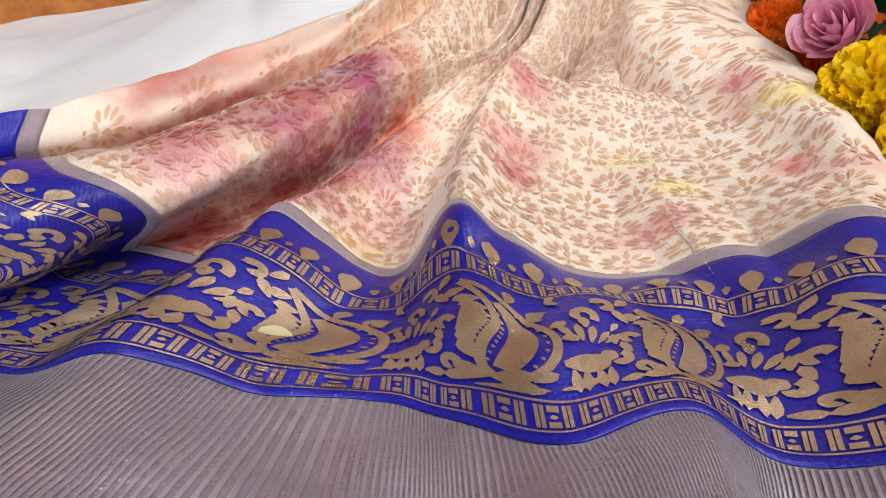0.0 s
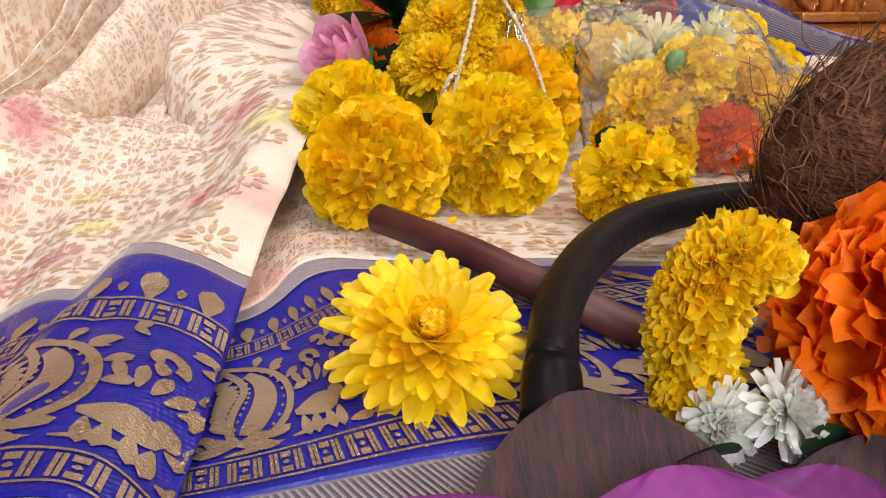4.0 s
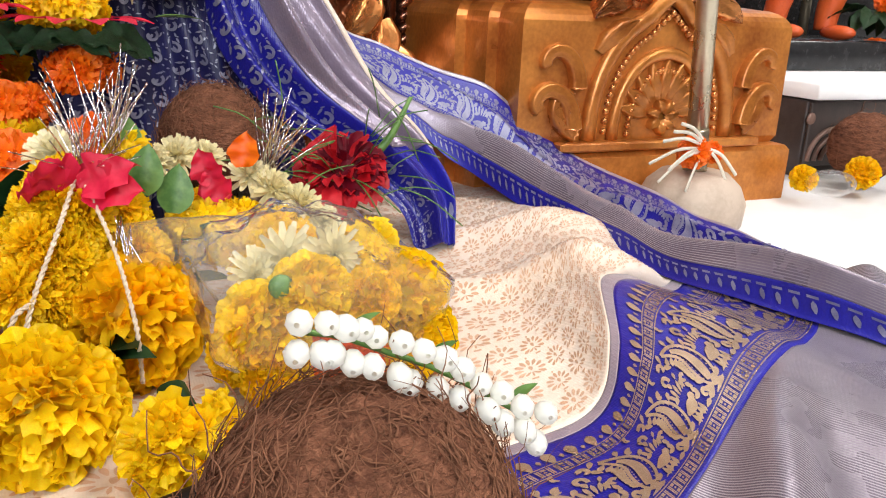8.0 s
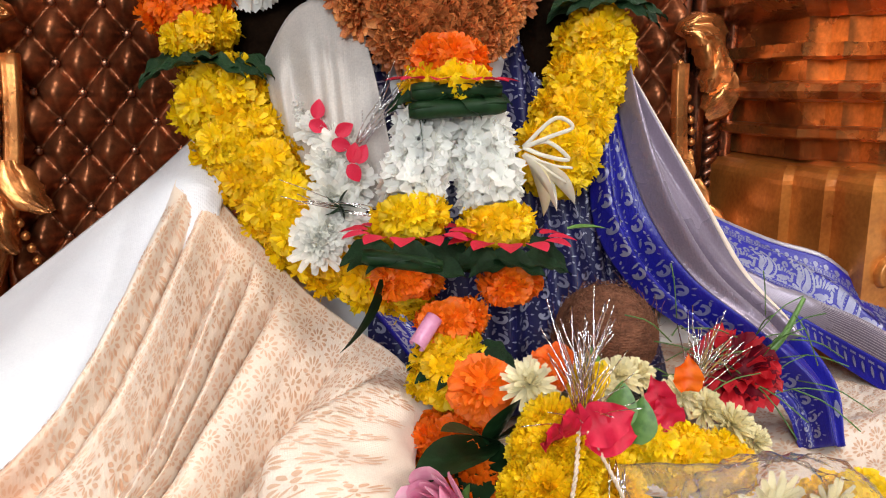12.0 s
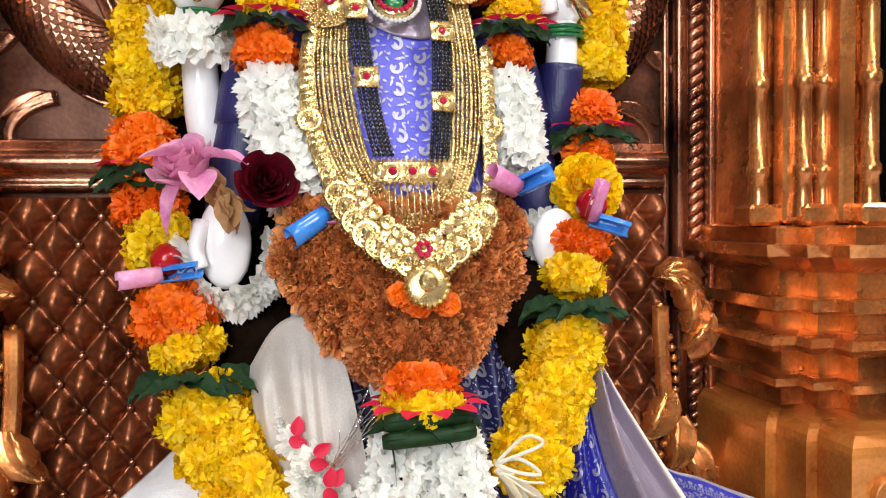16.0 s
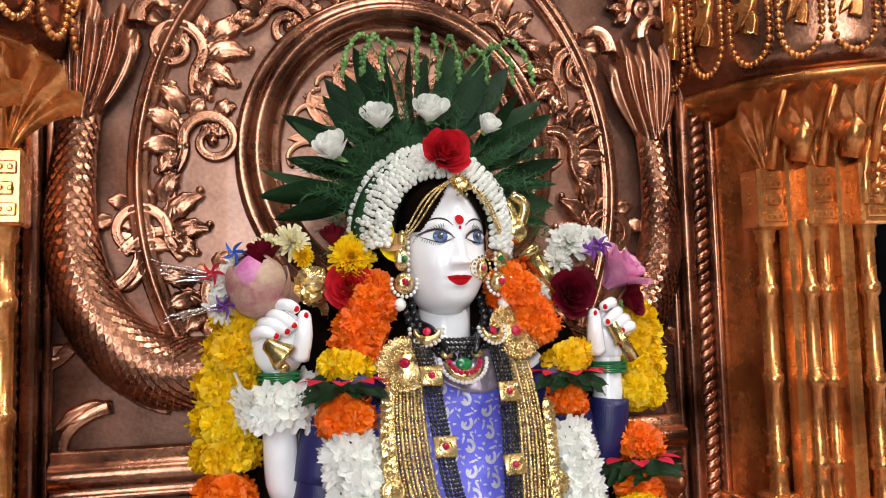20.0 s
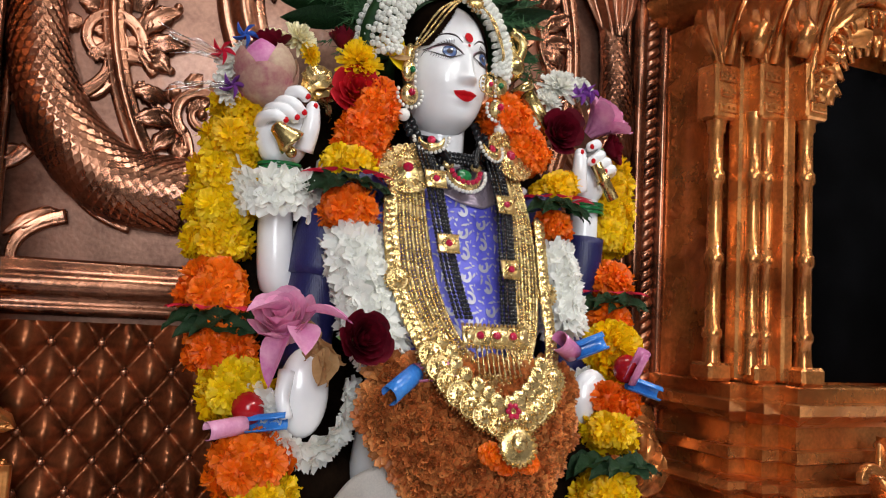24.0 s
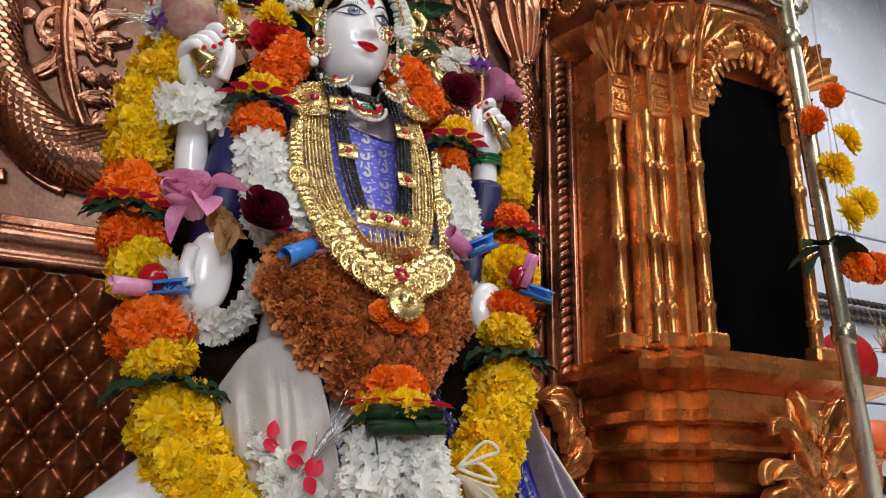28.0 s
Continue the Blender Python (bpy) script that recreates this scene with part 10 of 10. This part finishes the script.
for k in range(34):
    a_ = rnd(-2.8, 0.3)
    p0 = np.array([rnd(-0.06, 0.05), rnd(-0.03, 0.02), rnd(-0.02, 0.04)])
    e = unit((math.cos(a_), rnd(-0.6, 0.2), rnd(-0.3, 0.9)))
    gr.append(tube(spline([p0, p0 + e * 0.025, p0 + e * 0.05 + np.array([0, 0, -0.01])], 6), 0.0005, 4))
part("sacred_grass", merge(gr), "leaf_light", rf, "thin sacred grass", kind="stuff")

# stray petals
for x, y, z, m, a_, ln in ((0.590, 0.380, 0.016, "mari_y", 30, 0.016), (0.596, 0.378, 0.016, "mari_o", 160, 0.012), (0.745, 0.285, 0.014, "mari_o", 20, 0.022), (0.262, 0.262, 0.012, "mari_y", 10, 0.010), (0.275, 0.258, 0.012, "mari_y", 60, 0.008), (0.268, 0.150, 0.020, "mari_y", 80, 0.010), (0.286, 0.175, 0.016, "mari_y", 130, 0.009), (-0.017, 0.189, 0.006, "cream_fl", -35, 0.011), (0.013, 0.262, -0.003, "cream_fl", -25, 0.008)):
    pe = thing("stray_petal", "single fallen petal lying on the cloth", "petal", (x, y, z), "fallen petals")
    part("blade", leaf_blade(ln, ln * 0.45, 0.4, -0.1), m, pe, at=Matrix.Rotation(radians(a_), 4, "Z"))

# ---- staff in its stone foot, beside the right turret ----
st = thing("trident_staff", "tall tarnished metal staff with a trident head and marigolds", "staff", (0.897, 0.600, 0.0))
SA, SB = np.array([0.0, 0, 0.035]), np.array([-0.068, 0.0, 0.99])
sp_at = lambda z: SA + (SB - SA) * (z - 0.035) / (0.99 - 0.035)
part("pole", tube([SA, SB], 0.0105, 18), "steel", st)
for z, r_ in ((0.044, 0.0125), (0.07, 0.0118), (0.40, 0.0135), (0.78, 0.0130)):
    part("collar", tube([sp_at(z - 0.012), sp_at(z - 0.010), sp_at(z + 0.010), sp_at(z + 0.012)], [0.0108, r_, r_, 0.0108], 18), "steel", st)
hd = [tube(spline([sp_at(0.83) + np.array(q) for q in ((0, 0, 0), (s * 0.03, 0, 0.002), (s * 0.045, 0, 0.03), (s * 0.04, 0, 0.075))], 16), np.linspace(0.007, 0.002, 16), 8) for s in (-1, 1)]
part("prong_head", merge(hd + [tube([sp_at(0.83), sp_at(0.99) + np.array([0, 0, 0.03])], [0.008, 0.002], 8)]), "steel", st)
for z, dx, k, r_ in ((0.700, 0.028, "big_o", 0.017), (0.655, -0.018, "big_o", 0.018), (0.640, 0.036, "mum_y", 0.022), (0.595, 0.006, "mum_y", 0.024), (0.560, 0.044, "mum_y", 0.021), (0.540, 0.012, "mum_y", 0.023), (0.478, 0.018, "big_o", 0.019), (0.480, 0.046, "big_o", 0.020)):
    bloom(k, sp_at(z) + np.array([dx, -0.022, 0]), (rnd(-0.6, 0.6), -0.9, rnd(-0.3, 0.4)), r_, st)
leaves_round(st, tuple(sp_at(0.505)), 0.02, 7, 0.045, 0.028, -0.1)
part("hanging_thread", tube([sp_at(0.86) + np.array([0.03, -0.012, 0]), sp_at(0.48) + np.array([0.03, -0.016, 0])], 0.0006, 5), "string", st)
part("stone_foot", lathe([(0.001, -0.0125), (0.052, -0.0125), (0.054, 0.010), (0.047, 0.026), (0.034, 0.038), (0.001, 0.041)], 30), "stone_dull", st, "rounded beige stone foot")
bd_ = thing("flower_tuft", "white ribbon strips and an orange marigold tied to the staff's foot", "flowers", (0.888, 0.585, 0.062))
bloom("big_o", (-0.012, -0.004, 0.0), (-0.2, -1, 0.1), 0.017, bd_)
bloom("marigold_o", (0.014, 0.0, -0.002), (0.3, -1, 0.1), 0.012, bd_)
for k in range(9):
    a_ = (200, 185, 170, 160, 150, 195, -60, -40, 230)[k]
    e = np.array([math.cos(radians(a_)), -0.2, math.sin(radians(a_))])
    l_ = (0.075, 0.085, 0.07, 0.06, 0.055, 0.06, 0.045, 0.04, 0.05)[k]
    part("ribbon_strip", tube(spline([(0, -0.010, 0.004), e * l_ * 0.5 + np.array([0, -0.01, 0.010]), e * l_ + np.array([0, -0.012, 0.004])], 10), 0.0018, 5, 0.4), "lily", bd_)

# ---- side altar at the right ----
al = thing("side_altar", "low side altar with patterned dark tile front and white slab", "altar", (1.197, 0.735, 0.0))
part("base", block(0.0, 1.0, 0.006, 0.7, -0.0125, 0.088, 0.002), "bronze_dark", al)
for i in range(7):
    tl = part("tile", block(0.003 + i * 0.095, 0.095 + i * 0.095, 0.0, 0.0062, 0.002, 0.087, 0.0015), "bronze_dark", al, smooth=False)
    cxx = 0.049 + i * 0.095
    rel = [tube(np.stack([cxx + q * np.cos(np.linspace(0, math.pi, 15)), np.full(15, -0.0015), 0.010 + q * np.sin(np.linspace(0, math.pi, 15))], 1), 0.0035, 6) for q in (0.042, 0.030, 0.018)] + [ball((cxx + 0.046 * s, -0.001, 0.066), 0.008, 6, 9, (1, 0.4, 1)) for s in (-1, 1)]
    part("relief", merge(rel), "tile_brown", tl, "brown relief arches")
part("slab", block(-0.003, 1.02, -0.012, 0.7, 0.0905, 0.112, 0.003), "marble", al, "white marble slab")
bk = thing("black_pedestal", "polished black granite block under a painted statue", "pedestal", (1.30, 0.90, 0.113))
part("stone", block(0.0, 0.52, 0.0, 0.3, 0.0, 0.044, 0.003), "black_stone", bk)
part("back_slab", block(0.0, 0.9, 0.30, 0.32, 0.0, 0.17, 0.003), "black_stone", bk)
leg = []
for x in (0.085, 0.20):
    leg.append(tube(spline([(x, 0.10, 0.155), (x + 0.004, 0.11, 0.09), (x + 0.002, 0.12, 0.045), (x, 0.12, 0.014)], 16), np.interp(np.linspace(0, 1, 16), [0, 0.5, 1], [0.030, 0.021, 0.017]), 12))
    leg.append(ball((x - 0.008, 0.085, 0.012), 0.017, 8, 12, (1.0, 2.0, 0.7)))
leg.append(ball((0.142, 0.11, 0.175), 0.06, 10, 16, (1.4, 0.7, 0.6)))
V, F = merge(leg)
so_ = new("small_statue", mesh_data("small_statue", V + np.array([1.285, 0.87, 0.157]), F, "vermilion"))
tagged(so_, "lower body of a vermilion painted statue on black stone", "statue")
for x, y, z, k, r in ((1.04, 0.565, 0.016, "big_y", 0.016), (1.135, 0.565, 0.018, "big_y", 0.020), (1.56, 0.92, 0.138, "big_o", 0.026)):
    marigold_thing(k, (x + 0.04, y + 0.06, z), (-0.2, -0.7, 0.7), r, "marigold lying near the side altar", False)
coconut((1.225, 0.668, 0.040), 0.042, 12, "brown coconut beside the side altar", 90, 1.0, 0.02)
pk = thing("plastic_packet", "small crumpled clear plastic packet on the platform", "packet", (1.10, 0.605, 0.0))
part("film", ball((0, 0, 0.014), 0.03, 10, 14, (1.1, 0.8, 0.5)), "film", pk)
gl = thing("leaf_garland", "green leaves and orange flower beside the painted statue", "garland", (1.54, 0.95, 0.17))
leaves_round(gl, (0, 0, 0.04), 0.03, 12, 0.06, 0.03, -0.3)
bloom("big_o", (0.01, -0.02, 0.05), (0, -1, 0.2), 0.022, gl)
# dark beaded cable rail on the tiled wall, and a red tinsel cloth below it
rl = thing("beaded_rail", "dark beaded rails running along the tiled wall", "rail", (1.45, 1.482, 0.0))
for k in range(3):
    part("rail", merge([ball((0.024 * i, 0, 0.782 - 0.0255 * k), 0.0115, 5, 8, (1.25, 1, 0.85)) for i in range(42)]), "bronze_dark", rl, kind="stuff")
rt = thing("red_tinsel_cloth", "red cloth with gold tinsel fringe", "cloth", (1.66, 1.20, 0.53))
part("cloth", ball((0, 0, 0), 0.075, 14, 20, (1.1, 0.6, 0.9)), "rose_red", rt)
part("stand", tube([(0, 0, -0.4178), (0, 0, -0.03)], 0.012, 10), "steel", rt)
random.seed(2)
tinsel("tinsel_fringe", (0.06, -0.05, 0.02), (0.3, -0.5, 0.6), 90, 0.10, rt, 0.9, 0.0012, "gold")
